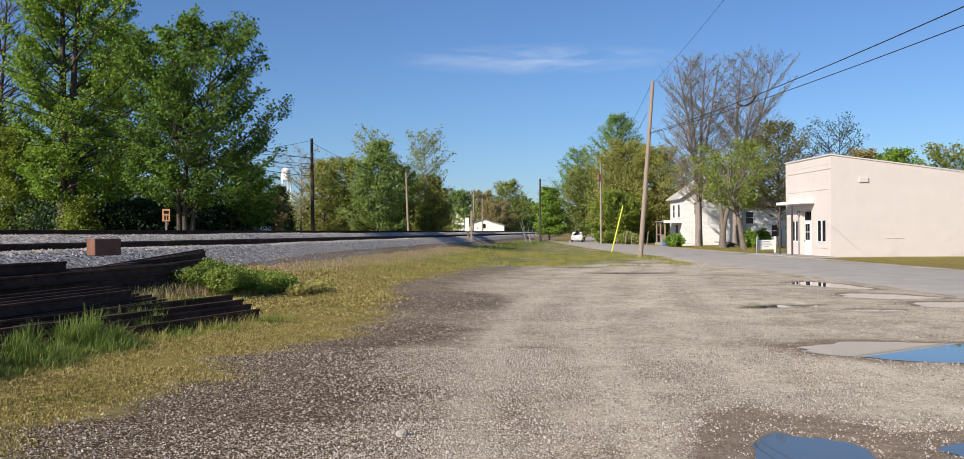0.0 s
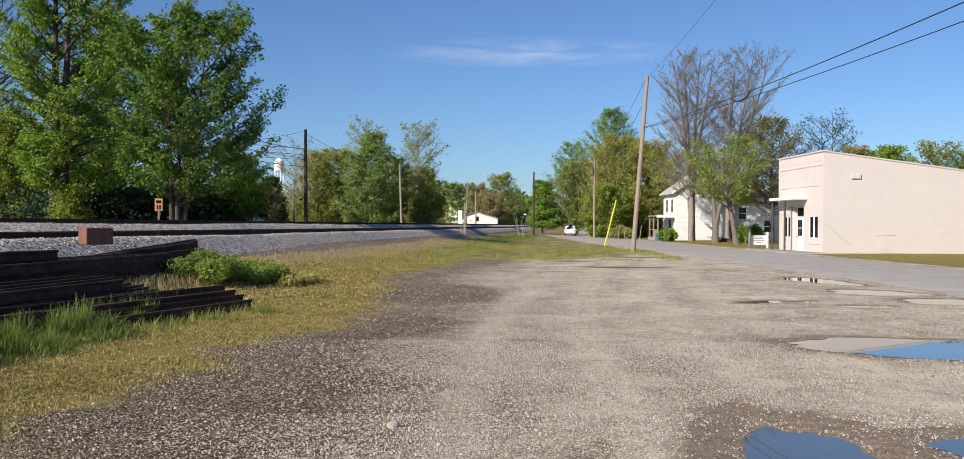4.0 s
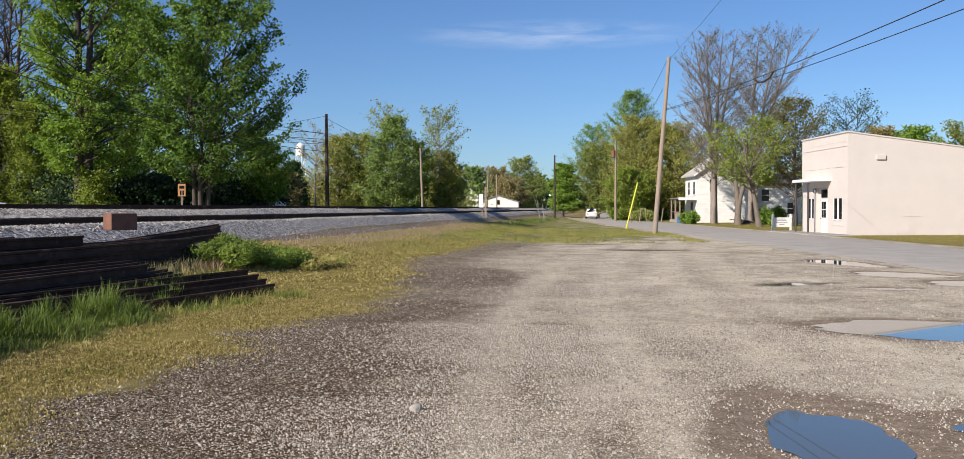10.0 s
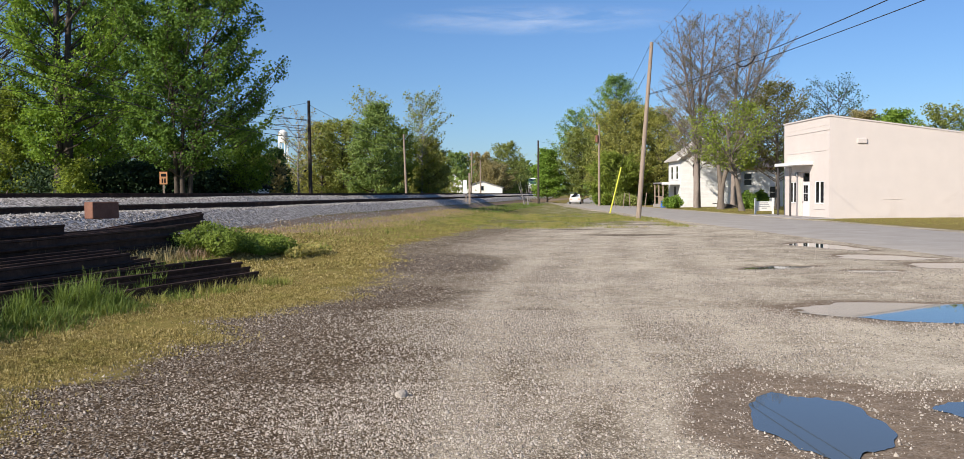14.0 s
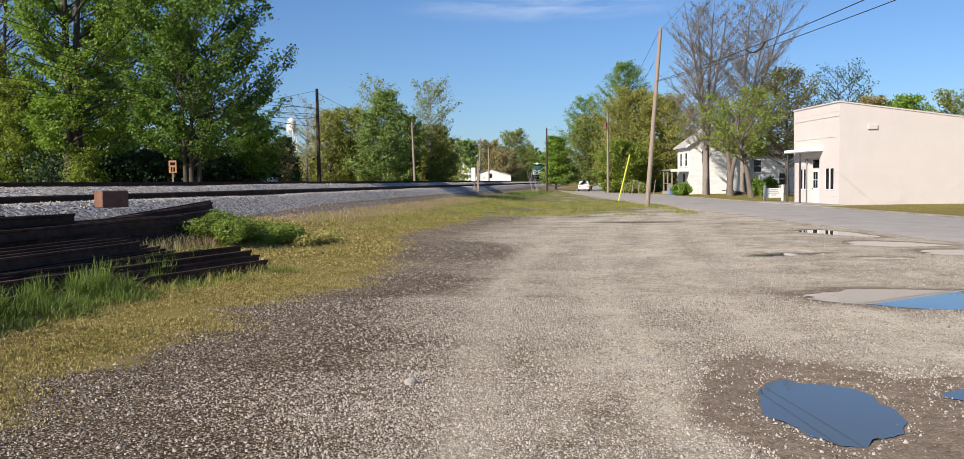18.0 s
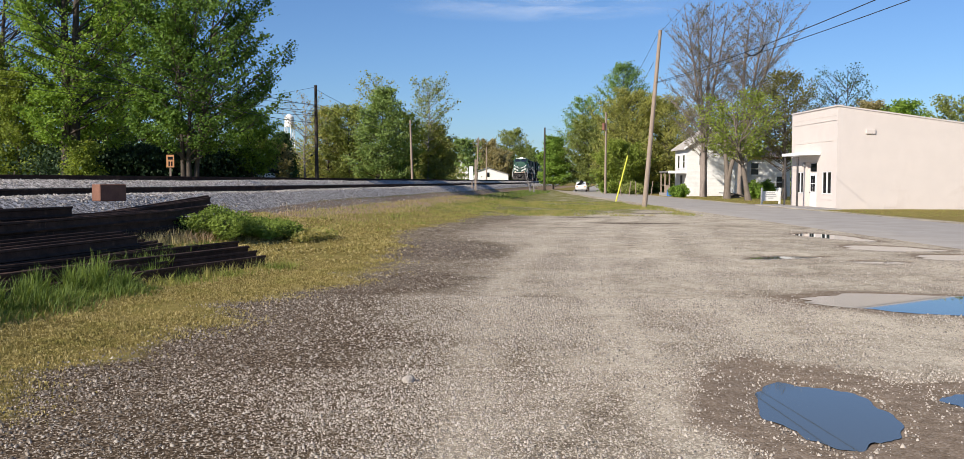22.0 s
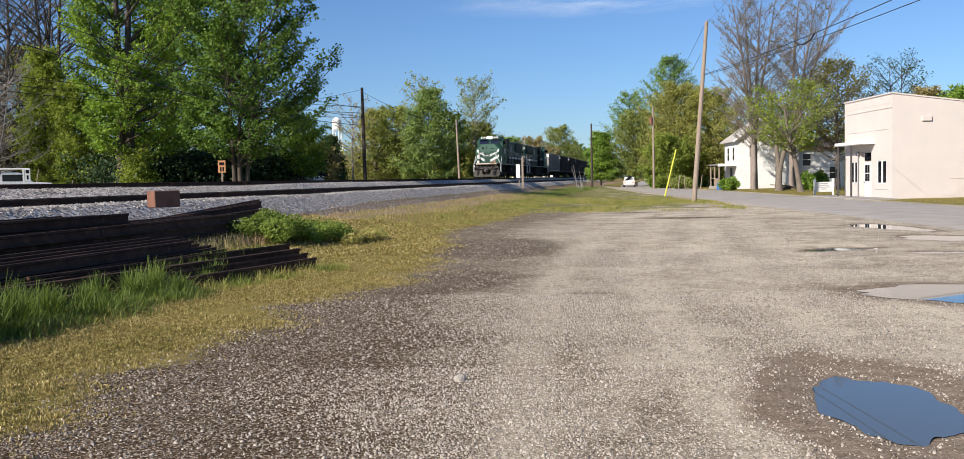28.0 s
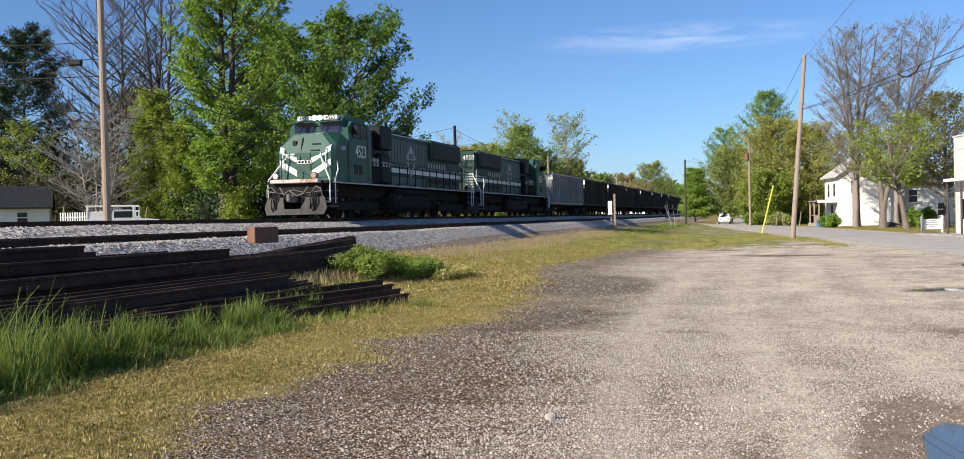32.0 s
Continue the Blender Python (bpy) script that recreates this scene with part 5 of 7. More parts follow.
mp_ = thing("marker_post", Matrix.Translation((-29.9, 52.0, 1.1)) @ Matrix.Rotation(radians(29), 4, "Z"), "white railway marker post with dark figures beside the line", "marker post")
part("post", boxes((-0.05, 0.05, -0.04, 0.04, -0.2, 1.75), bevel=0.006), M_WHITE, mp_)
mpl = part("plate", boxes((0.06, 0.36, -0.03, 0.0, 1.05, 1.78), bevel=0.008), M_WHITE, mp_)
part("figure", boxes((0.12, 0.30, -0.036, -0.03, 1.5, 1.7), (0.16, 0.26, -0.036, -0.03, 1.14, 1.38)), M_BLACK, mpl)

gg = thing("guy_wire_guard", Matrix.Identity(4), "bright yellow plastic guard on a slanting guy wire", "guy guard")
bm = bmesh.new()
rod(bm, (10.7, 75.2, -0.05), (11.62, 75.0, 3.8), 0.065, 0.055, 8)
part("guard", bm, M_YELLOW, gg)
bm = bmesh.new()
rod(bm, (11.62, 75.0, 3.8), (12.0, 74.9, 5.6), 0.012, 0.012, 5)
part("wire", bm, M_WIRE, gg)

gm = thing("signal_box_post", Matrix.Translation((-0.95, 84.0, 0.80)), "white signal cabinet on a post beside two pale stakes", "signal box")
part("cabinet", boxes((-0.62, -0.24, -0.16, 0.16, 0.95, 2.2), bevel=0.02), M_WHITE, gm)
part("post", boxes((-0.12, 0.06, -0.06, 0.06, -0.1, 2.85)), M_POLE, gm)
part("stake", boxes((-0.4, -0.3, 0.2, 0.28, -0.1, 1.0)), M_POLE, gm)

rs = random.Random(9)
brush = thing("dead_brush", Matrix.Translation((5.6, 112.0, 0.35)), "bare dead stems standing in the verge", "brush")
for k in range(9):
    a = rs.uniform(-0.6, 0.6)
    bm = bmesh.new()
    rod(bm, (rs.uniform(-0.4, 0.4), rs.uniform(-0.4, 0.4), -0.1), (a * 1.6, rs.uniform(-0.5, 0.5), rs.uniform(1.5, 3.0)), 0.04, 0.012, 5)
    part("stem", bm, M_BARK_PALE, brush)

mb = thing("mailbox", Matrix.Translation((17.7, 138, 0)), "white roadside mailbox on a white post", "mailbox")
part("post", boxes((-0.25, 0.25, -0.1, 0.1, -0.1, 1.5)), M_WHITE, mb)
bm = bmesh.new()
rod(bm, (-1.1, 0, 1.2), (-0.25, 0, 1.2), 0.14, 0.14, 10)
part("box", bm, M_WHITE, mb)


def car(x, y, z, yaw, label, paint, pickup=False):
    root = thing("pickup_truck" if pickup else "car", Matrix.Translation((x, y, z)) @ Matrix.Rotation(radians(yaw), 4, "Z"), label, "truck" if pickup else "car")
    side = [(-2.3, 0.35), (2.3, 0.35), (2.35, 0.75), (2.15, 0.95), (1.1, 1.02), (-2.3, 1.05), (-2.38, 0.7)]
    bm = bmesh.new()
    prism(bm, side, -0.86, 0.86, "y")
    bmesh.ops.bevel(bm, geom=list(bm.edges), offset=0.05, segments=2, affect="EDGES")
    body = part("body", bm, paint, root)
    cabin = [(1.15, 1.0), (0.45, 1.62), (-0.6, 1.68), (-0.95, 1.0)] if pickup else [(1.2, 1.0), (0.5, 1.52), (-1.6, 1.56), (-2.2, 1.02)]
    bm = bmesh.new()
    prism(bm, cabin, -0.74, 0.74, "y")
    bmesh.ops.bevel(bm, geom=list(bm.edges), offset=0.05, segments=2, affect="EDGES")
    part("cabin", bm, paint, root)
    part("windscreen", boxes((-0.62, 0.62, -0.005, 0.005, 0.08, 0.58)), M_GLASS, root).matrix_basis = pose(0.5 * (cabin[0][0] + cabin[1][0]) + 0.03, 0, 1.0, 0, -48, 90)
    back = part("rear_window", boxes((-0.6, 0.6, -0.005, 0.005, 0.06, 0.48)), M_GLASS, root)
    back.matrix_basis = pose(cabin[3][0] - 0.02, 0, 1.04, 0, 40, 90) if not pickup else pose(cabin[3][0] + 0.02, 0, 1.1, 0, 20, 90)
    for yy in (-0.75, 0.75):
        part("side_window", boxes((cabin[3][0] + 0.35, cabin[0][0] - 0.45, yy - 0.006, yy + 0.006, 1.08, 1.5)), M_GLASS, root)
    for wx in (-1.45, 1.45):
        for wy in (-0.8, 0.8):
            bm = bmesh.new()
            rod(bm, (wx, wy - 0.1, 0.34), (wx, wy + 0.1, 0.34), 0.34, 0.34, 18)
            wh = part("wheel", bm, M_BLACK, root)
            bm = bmesh.new()
            rod(bm, (wx, wy - 0.11, 0.34), (wx, wy + 0.11, 0.34), 0.19, 0.19, 12)
            part("rim", bm, M_PILOTGREY, wh)
    for yy in (-0.6, 0.6):
        part("tail_lamp", boxes((-2.42, -2.34, yy - 0.14, yy + 0.14, 0.72, 0.86)), M_SIGN_ORANGE, root)
        part("head_lamp", boxes((2.28, 2.36, yy - 0.16, yy + 0.16, 0.66, 0.8)), M_GLASS, root)
    if pickup:
        bm = bmesh.new()
        for xx in (-2.2, -1.2):
            for yy in (-0.8, 0.8):
                rod(bm, (xx, yy, 1.0), (xx, yy, 1.85), 0.035, 0.035, 6)
        for yy in (-0.8, 0.8):
            rod(bm, (-2.3, yy, 1.85), (0.9, yy, 1.85), 0.04, 0.04, 6)
        part("ladder_rack", bm, M_WHITE, root)
        part("tool_box", boxes((-2.2, -1.1, -0.8, 0.8, 1.0, 1.5), bevel=0.03), M_WHITE, root)


M_PILOTGREY = plain("grey_wheel_metal", (0.3, 0.3, 0.31), 0.4, 0.6)
M_CARWHITE = plain("glossy_white_paint", (0.72, 0.73, 0.74), 0.25)
car(15.0, 143.5, 0.03, 83, "white car on the street seen from behind", M_CARWHITE)
car(-32.9, 56, 1.10, 31, "white pickup truck with a rack parked beyond the railway", M_CARWHITE, True)

# yard beyond the railway
shed = thing("shed", Matrix.Translation((-51.6, 64.8, 1.05)) @ Matrix.Rotation(radians(32), 4, "Z"), "small pale shed, its roof darkened for tree shade", "shed")
bm = bmesh.new()
prism(bm, [(0, -0.2), (6, -0.2), (6, 2.2), (0, 2.2)], 0, 5, "y")
part("wall", bm, M_SIDING, shed)
bm = bmesh.new()
prism(bm, [(-0.4, 2.1), (2.5, 3.9), (5.4, 2.1), (5.4, 2.25), (2.5, 4.05), (-0.4, 2.25)], -0.3, 6.3, "x")
part("roof", bm, M_ROOF_DARK, shed)
w = part("window", boxes((3.6, 4.5, -0.04, 0.0, 0.9, 1.9)), M_WHITE, shed)
part("pane", boxes((3.68, 4.42, -0.05, -0.04, 0.98, 1.36), (3.68, 4.42, -0.05, -0.04, 1.44, 1.82)), M_GLASS, w)


def slat_fence(x0, y0, x1, y1, h, label, step=0.16):
    n = int(math.hypot(x1 - x0, y1 - y0) / step)
    a = math.atan2(y1 - y0, x1 - x0)
    root = thing("fence", Matrix.Translation((x0, y0, 1.1)) @ Matrix.Rotation(a, 4, "Z"), label, "fence")
    first = None
    for k in range(n):
        if first is None:
            first = part("slat", boxes((-0.05, 0.05, -0.012, 0.012, 0, h), bevel=0.008), M_WHITE, root)
        else:
            o = new("slat", first.data)
            o.parent = root
            o.location = (k * step, 0, 0)
    part("rail", boxes((0, n * step, 0.012, 0.05, h * 0.75, h * 0.75 + 0.08)), M_WHITE, root)


slat_fence(-37.0, 73.0, -33.2, 72.0, 1.15, "white picket fence behind the maple trunk")
slat_fence(-45.5, 68.0, -41.5, 68.5, 1.7, "white board fence beyond the parked truck", 0.2)
for x, y, h, tilt in ((-39.9, 60, 2.0, 0.02), (-33.8, 60.0, 1.9, 0.2), (-31.4, 60, 1.1, 0.3)):
    bm = bmesh.new()
    rod(bm, (0, 0, -0.2), (tilt * h, 0, h), 0.04, 0.035, 8)
    p_ = part("stake", bm, M_POLE)
    p_.location = (x, y, 1.1)
    tagged(p_, "thin pale stake standing in the yard", "stake", "yard stakes")
bm = bmesh.new()
rl = random.Random(3)
for k in range(12):
    y = rl.uniform(-0.4, 0.4)
    z = 0.1 + 0.16 * (k // 4)
    rod(bm, (-1.0 + rl.uniform(-.2, .2), y, z), (1.0 + rl.uniform(-.2, .2), y, z), 0.09, 0.08, 7)
lg = part("log_pile", bm, M_BARK_PALE)
lg.matrix_basis = pose(-42.6, 60.0, 1.1, 0, 0, 30)
tagged(lg, "low pile of cut logs in the yard", "log pile")
gs = thing("garage", Matrix.Translation((-24.2, 84, 0.6)), "low white garage with a dark roof beyond the trees", "garage")
part("wall", boxes((0, 3.6, 0, 5, -0.2, 1.75)), M_SIDING, gs)
part("door", boxes((0.75, 1.15, -0.03, 0.0, 0, 1.5)), M_TRIM_DARK, gs)
bm = bmesh.new()
prism(bm, [(-0.3, 1.72), (2.5, 2.1), (5.3, 1.72), (5.3, 1.84), (2.5, 2.24), (-0.3, 1.84)], -0.3, 3.9, "x")
part("roof", bm, M_ROOF_DARK, gs)

# by the house
bm = bmesh.new()
rod(bm, (0, 0, 0), (0, 0, 0.75), 0.3, 0.26, 14)
bb = part("barrel", bm, M_BLUE)
bb.location = (20.9, 104.0, 0)
tagged(bb, "blue plastic barrel beside the porch", "barrel")
jk = thing("scrap_heap", Matrix.Translation((24.6, 91.0, 0)), "low heap of dark scrap timber under the trees", "scrap heap")
for k in range(8):
    bm = boxes((-1.1 + rl.uniform(0, .5), 1.1 - rl.uniform(0, .5), -0.05, 0.05, -0.04, 0.04))
    o = part("board", bm, M_TIE, jk)
    o.matrix_basis = pose(rl.uniform(-.4, .4), rl.uniform(-.5, .5), 0.1 + 0.06 * k, rl.uniform(-8, 8), rl.uniform(-12, 12), rl.uniform(-40, 40))
for k in range(5):
    bm = bmesh.new()
    rod(bm, (0, 0, -0.1), (rl.uniform(-.3, .3), 0, 1.7), 0.05, 0.04, 6)
    o = part("fence_post", bm, M_POLE)
    o.location = (15.0 + 0.9 * k, 101.0 + 0.5 * k, 0)
    tagged(o, "weathered wooden fence post among the weeds", "fence post", "old fence posts")

# transformer on the far street pole, marker on the wire, cable loop
bm = bmesh.new()
rod(bm, (15.2, 118.4, 8.3), (15.2, 118.4, 9.2), 0.2, 0.2, 12)
tf = tagged(part("transformer", bm, M_RUSTBOX), "rust-brown transformer can on the street pole", "transformer")
lp = [(11.24, 40.1, 7.33), (11.25, 39.4, 7.08), (11.26, 38.6, 6.98), (11.28, 37.8, 7.06), (11.285, 37.4, 7.23)]
tagged(part("cable_loop", rods(lp, 0.03, 5), M_WIRE), "slack loop of black cable hanging from the line", "cable loop")
cable((-13.75, 74.0, 9.0), (-9.0, 108.0, 8.3), 0.6, 0.016, "black line wire along the railway poles")
cable((-13.75, 74.0, 7.9), (-9.0, 108.0, 7.4), 0.6, 0.016, "black line wire along the railway poles")
cable((-13.8, 74.0, 9.2), (-30.0, 72.0, 6.5), 0.2, 0.012, "thin wire from the railway pole")
for zt, r in ((11.9, 0.012), (9.3, 0.02), (8.6, 0.02), (7.9, 0.024)):
    cable((-21.4, 35.0, zt), (-62, 26, zt + 0.4), 0.5, r, "line wire from the tall pole beyond the railway")
    if r > 0.015:
        cable((-21.4, 35.0, zt), (-13.75, 74.0, zt - 1.6), 0.7, r, "line wire running along the railway trees")
bm = boxes((-22.75, -22.15, 34.72, 34.9, 8.33, 8.58), bevel=0.05)
tagged(part("splice_box", bm, M_BLACK), "black splice case hanging on the line", "splice case")
cable((10.95, 58.9, 11.1), (15.5, 118.4, 10.3), 0.8, 0.012, "thin line wire between street poles")
cable((10.7, 58.9, 9.3), (15.5, 118.4, 9.0), 0.9, 0.014, "thin line wire between street poles")
cable((15.5, 118.4, 8.9), (8.1, 126.4, 8.9), 0.5, 0.012, "thin wire crossing the street")

# thin high cloud
def cloud_material():
    m, n, l, b, out = nodes_of("thin_cirrus")
    co = n.new("ShaderNodeTexCoord").outputs["Object"]
    mp = n.new("ShaderNodeMapping")
    mp.inputs["Scale"].default_value = (0.0022, 1.0, 0.016)
    l.new(co, mp.inputs["Vector"])
    f = noise_node(n, l, 1.3, 6, 0.62, mp.outputs[0], 0.5)
    g = n.new("ShaderNodeTexGradient")
    g.gradient_type = "SPHERICAL"
    mp2 = n.new("ShaderNodeMapping")
    mp2.inputs["Scale"].default_value = (1 / 520.0, 1.0, 1 / 55.0)
    l.new(co, mp2.inputs["Vector"])
    l.new(mp2.outputs[0], g.inputs[0])
    k = n.new("ShaderNodeMath")
    k.operation = "MULTIPLY"
    l.new(ramp_node(n, l, f, [(0.40, (0, 0, 0)), (0.8, (0.42, 0.42, 0.42))]), k.inputs[0])
    l.new(g.outputs["Fac"], k.inputs[1])
    tr = n.new("ShaderNodeBsdfTransparent")
    di = n.new("ShaderNodeBsdfDiffuse")
    di.inputs[0].default_value = (0.9, 0.92, 0.95, 1)
    mx = n.new("ShaderNodeMixShader")
    l.new(k.outputs[0], mx.inputs[0])
    l.new(tr.outputs[0], mx.inputs[1])
    l.new(di.outputs[0], mx.inputs[2])
    l.new(mx.outputs[0], out.inputs[0])
    return m


cl = mesh_ob("cirrus_cloud", [(-520, 0, -55), (520, 0, -55), (520, 0, 55), (-520, 0, 55)], [(0, 1, 2, 3)], cloud_material())
cl.matrix_basis = pose(190, 3000, 572, 0, -0.5, 0)
cl.visible_shadow = False
tagged(cl, "faint streak of high cirrus cloud", "cloud", kind="structure")



# ---------- stacked rails ----------
def rail_mesh(length):
    vs, fs = [], []
    for i, y in enumerate((0.0, length)):
        vs += [(a, y, z) for a, z in RAIL_OUT]
    for k in range(16):
        fs.append((k, (k + 1) % 16, 16 + (k + 1) % 16, 16 + k))
    fs += [tuple(range(15, -1, -1)), tuple(range(16, 32))]
    me = bpy.data.meshes.new("steel_rail")
    me.from_pydata(vs, [], fs)
    me.materials.append(M_STEEL)
    return me


RAIL_MESH = {n: rail_mesh(n) for n in (11.9, 9.0, 6.5)}


def loose_rail(s, d, z, turn, length, tip=0.0, roll=0.0):
    """A rail that ends at (s, d) and runs back from there; turn: degrees off the railway."""
    c, h = line(s, d)
    ob = new("steel_rail", RAIL_MESH[length])
    ob.matrix_basis = Matrix.Translation((c.x, c.y, z)) @ Matrix.Rotation(-h + math.pi + radians(turn), 4, "Z") @ Matrix.Rotation(radians(tip), 4, "X") @ Matrix.Rotation(radians(roll), 4, "Y")
    return tagged(ob, "rusty brown used steel rail lying in a pile on the grass", "steel rail", "stacked rails")


rr = random.Random(4)
for layer in range(3):
    for k in range(7 - layer):
        d = 10.15 + 0.22 * k + 0.1 * layer + rr.uniform(-0.03, 0.03)
        z = 0.40 + 0.188 * layer
        for back in (0, 1):
            loose_rail(21.6 - rr.uniform(0, 2.6) - 12.2 * back, d, z, rr.uniform(-1.2, 1.2), 11.9, rr.uniform(-0.3, 0.3), rr.choice((0, 0, 0, 90)) if layer == 2 else 0)
for k in range(5):
    loose_rail(16.8 - rr.uniform(0, 1.8), 10.6 + 0.24 * k, 0.964, rr.uniform(-1, 1), 11.9, 0.0, rr.choice((0, 0, 90)))
for k in range(4):
    loose_rail(13.7 - rr.uniform(0, 1.2), 11.0 + 0.24 * k, 1.15, rr.uniform(-1, 1), 11.9, 0.0, rr.choice((0, 0, 90)))
for k in range(7):
    loose_rail(25.0 - 0.25 * k - rr.uniform(0, 0.5), 11.75 - 0.17 * k, 1.10 - 0.045 * k, 1.5 - 1.1 * k + rr.uniform(-0.6, 0.6), 9.0, -3.2 + 0.2 * k, rr.choice((0, 0, 40, 90)))
for k in range(4):
    loose_rail(24.2 - rr.uniform(0, 1.5), 10.9 + 0.24 * k, 0.46, rr.uniform(-1, 1), 6.5)
for k in range(6):
    loose_rail(18.0 - rr.uniform(0, 1.0) - 0.5 * (k % 2), 8.6 + 0.24 * k, 0.16 + 0.03 * k, rr.uniform(-1, 1), 11.9)
    if k > 1:
        loose_rail(17.0 - rr.uniform(0, 1.2), 8.7 + 0.22 * k, 0.36 + 0.03 * k, rr.uniform(-1, 1), 11.9)
for k, (s, d, t) in enumerate(((16.2, 6.5, -12), (16.7, 6.85, -12.5), (17.2, 7.25, -11.6), (17.8, 7.7, -11.0))):
    loose_rail(s, d, 0.09 + 0.05 * k, t, 6.5 if k % 2 else 9.0, 0.0, (0, 8, -6, 4)[k])

c, h = line(20.2, 11.95)
bm = boxes((-0.16, 0.16, -0.36, 0.36, 0, 0.40), bevel=0.015)
rb = part("steel_block", bm, M_RUSTBOX)
rb.matrix_basis = Matrix.Translation((c.x, c.y, 1.17)) @ Matrix.Rotation(radians(-32), 4, "Z")
tagged(rb, "rusty brown painted steel block lying on the rail pile", "steel block")


# ---------- storefront ----------
def store():
    root = thing("storefront_building", Matrix.Translation((21.7, 56.6, 0)) @ Matrix.Rotation(radians(-1.0 + 3.0), 4, "Z"),
                 "cream-painted one-storey brick store with parapet and canopy", "building", "", "")
    # local: x away from the street along the side wall, y along the front away from the viewer
    W, L, H0, H1 = 7.6, 16.0, 6.35, 4.3
    bm = bmesh.new()
    side = [(0, -0.2), (L, -0.2), (L, H1), (0.0, H0)]
    prism(bm, side, 0.0, 0.3, "y")
    part("side_wall", bm, M_STUCCO, root)
    bm = bmesh.new()
    prism(bm, side, W - 0.3, W, "y")
    part("side_wall", bm, M_STUCCO, root)
    part("rear_wall", boxes((L - 0.3, L, 0.3, W - 0.3, -0.2, H1)), M_STUCCO, root)
    bm = bmesh.new()
    prism(bm, [(0.3, H0 - 0.75), (L - 0.3, H1 - 0.5), (L - 0.3, H1 - 0.7), (0.3, H0 - 0.95)], 0.3, W - 0.3, "y")
    part("roof", bm, M_ROOF, root)
    # front wall with openings: door recess and two window pairs
    zc = 3.0
    ys, zs = (0.3, 0.8, 2.2, 3.1, 5.0, 5.4, 6.5, W - 0.3), (-0.2, 0.95, 2.35, zc, H0)
    holes = {(1, 1), (3, 0), (3, 1), (3, 2), (5, 1)}
    front = bmesh.new()
    solid = {(i, j) for i in range(7) for j in range(4)} - holes
    for i, j in solid:
        y0, y1, z0, z1 = ys[i], ys[i + 1], zs[j], zs[j + 1]
        quads = [((0.004, y0, z0), (0.004, y1, z0), (0.004, y1, z1), (0.004, y0, z1)), ((0.3, y0, z0), (0.3, y1, z0), (0.3, y1, z1), (0.3, y0, z1))]
        for di, dj, p, q in ((-1, 0, (y0, z0), (y0, z1)), (1, 0, (y1, z0), (y1, z1)), (0, -1, (y0, z0), (y1, z0)), (0, 1, (y0, z1), (y1, z1))):
            if (i + di, j + dj) not in solid:
                quads.append(((0.004, *p), (0.3, *p), (0.3, *q), (0.004, *q)))
        for qd in quads:
            front.faces.new([front.verts.new(v) for v in qd])
    bmesh.ops.remove_doubles(front, verts=front.verts, dist=0.001)
    bmesh.ops.recalc_face_normals(front, faces=front.faces)
    part("front_wall", front, M_STUCCO, root)
    part("recess_wall", boxes((0.2, 0.298, 3.1, 5.0, -0.2, zc)), M_STUCCO, root)
    door = part("door", boxes((0.12, 0.2, 3.5, 4.5, 0.0, 2.3), bevel=0.01), M_WHITE, root, "white panelled entrance door")
    for z in (1.05, 1.6):
        for y in (3.66, 4.03):
            part("pane", boxes((0.105, 0.12, y, y + 0.31, z, z + 0.5)), M_GLASS, door)
    for y in (3.66, 4.03):
        part("panel", boxes((0.105, 0.12, y, y + 0.31, 0.2, 0.85), bevel=0.005), M_WHITE, door)
    part("transom", boxes((0.14, 0.2, 3.5, 4.5, 2.38, 2.9)), M_GLASS, root)
    part("door_knob", boxes((0.06, 0.12, 4.40, 4.46, 0.95, 1.02)), M_TRIM_DARK, door)
    part("wall_lamp", boxes((-0.16, 0.0, 4.95, 5.2, 2.7, 3.0), bevel=0.03), M_PILOTGREY, root)
    for y0, y1 in ((0.85, 1.45), (1.57, 2.17), (5.44, 5.9), (6.0, 6.46)):
        w = part("window", boxes((0.045, 0.2, y0, y1, 0.95, 2.35)), M_GLASS, root, "dark narrow shop window")
        fr = bmesh.new()
        for r in ((0.02, 0.22, y0 - 0.04, y0 + 0.03, 0.95, 2.35), (0.02, 0.22, y1 - 0.03, y1 + 0.04, 0.95, 2.35), (0.02, 0.22, y0, y1, 2.3, 2.35), (-0.03, 0.22, y0, y1, 0.9, 0.97)):
            box(fr, *r)
        part("window_frame", fr, M_WHITE, w)
    part("canopy", boxes((-0.85, 0.0, 2.5, 7.2, 3.42, 3.62), bevel=0.02), M_WHITE, root, "flat white canopy over the entrance")
    for x, y in ((-0.7, 4.6), (-0.7, 6.9)):
        part("canopy_post", rod(bmesh.new(), (x, y, -0.1), (x, y, 3.35), 0.07, 0.07, 8), M_TRIM_DARK, root)
    part("band_course", boxes((-0.03, 0.0, 0.0, W, 5.52, 5.58)), M_STUCCO, root)
    for y0, y1 in ((0.5, 2.3), (2.8, 4.6), (5.1, 7.1)):
        part("band_course", boxes((-0.025, 0.0, y0, y1, 4.25, 4.30)), M_STUCCO, root)
    part("band_course", boxes((-0.025, 0.0, 0.6, 2.4, 0.55, 0.62)), M_STUCCO, root)
    part("coping", boxes((-0.07, 0.32, -0.07, W + 0.05, H0, H0 + 0.09), bevel=0.01), M_STUCCO, root)
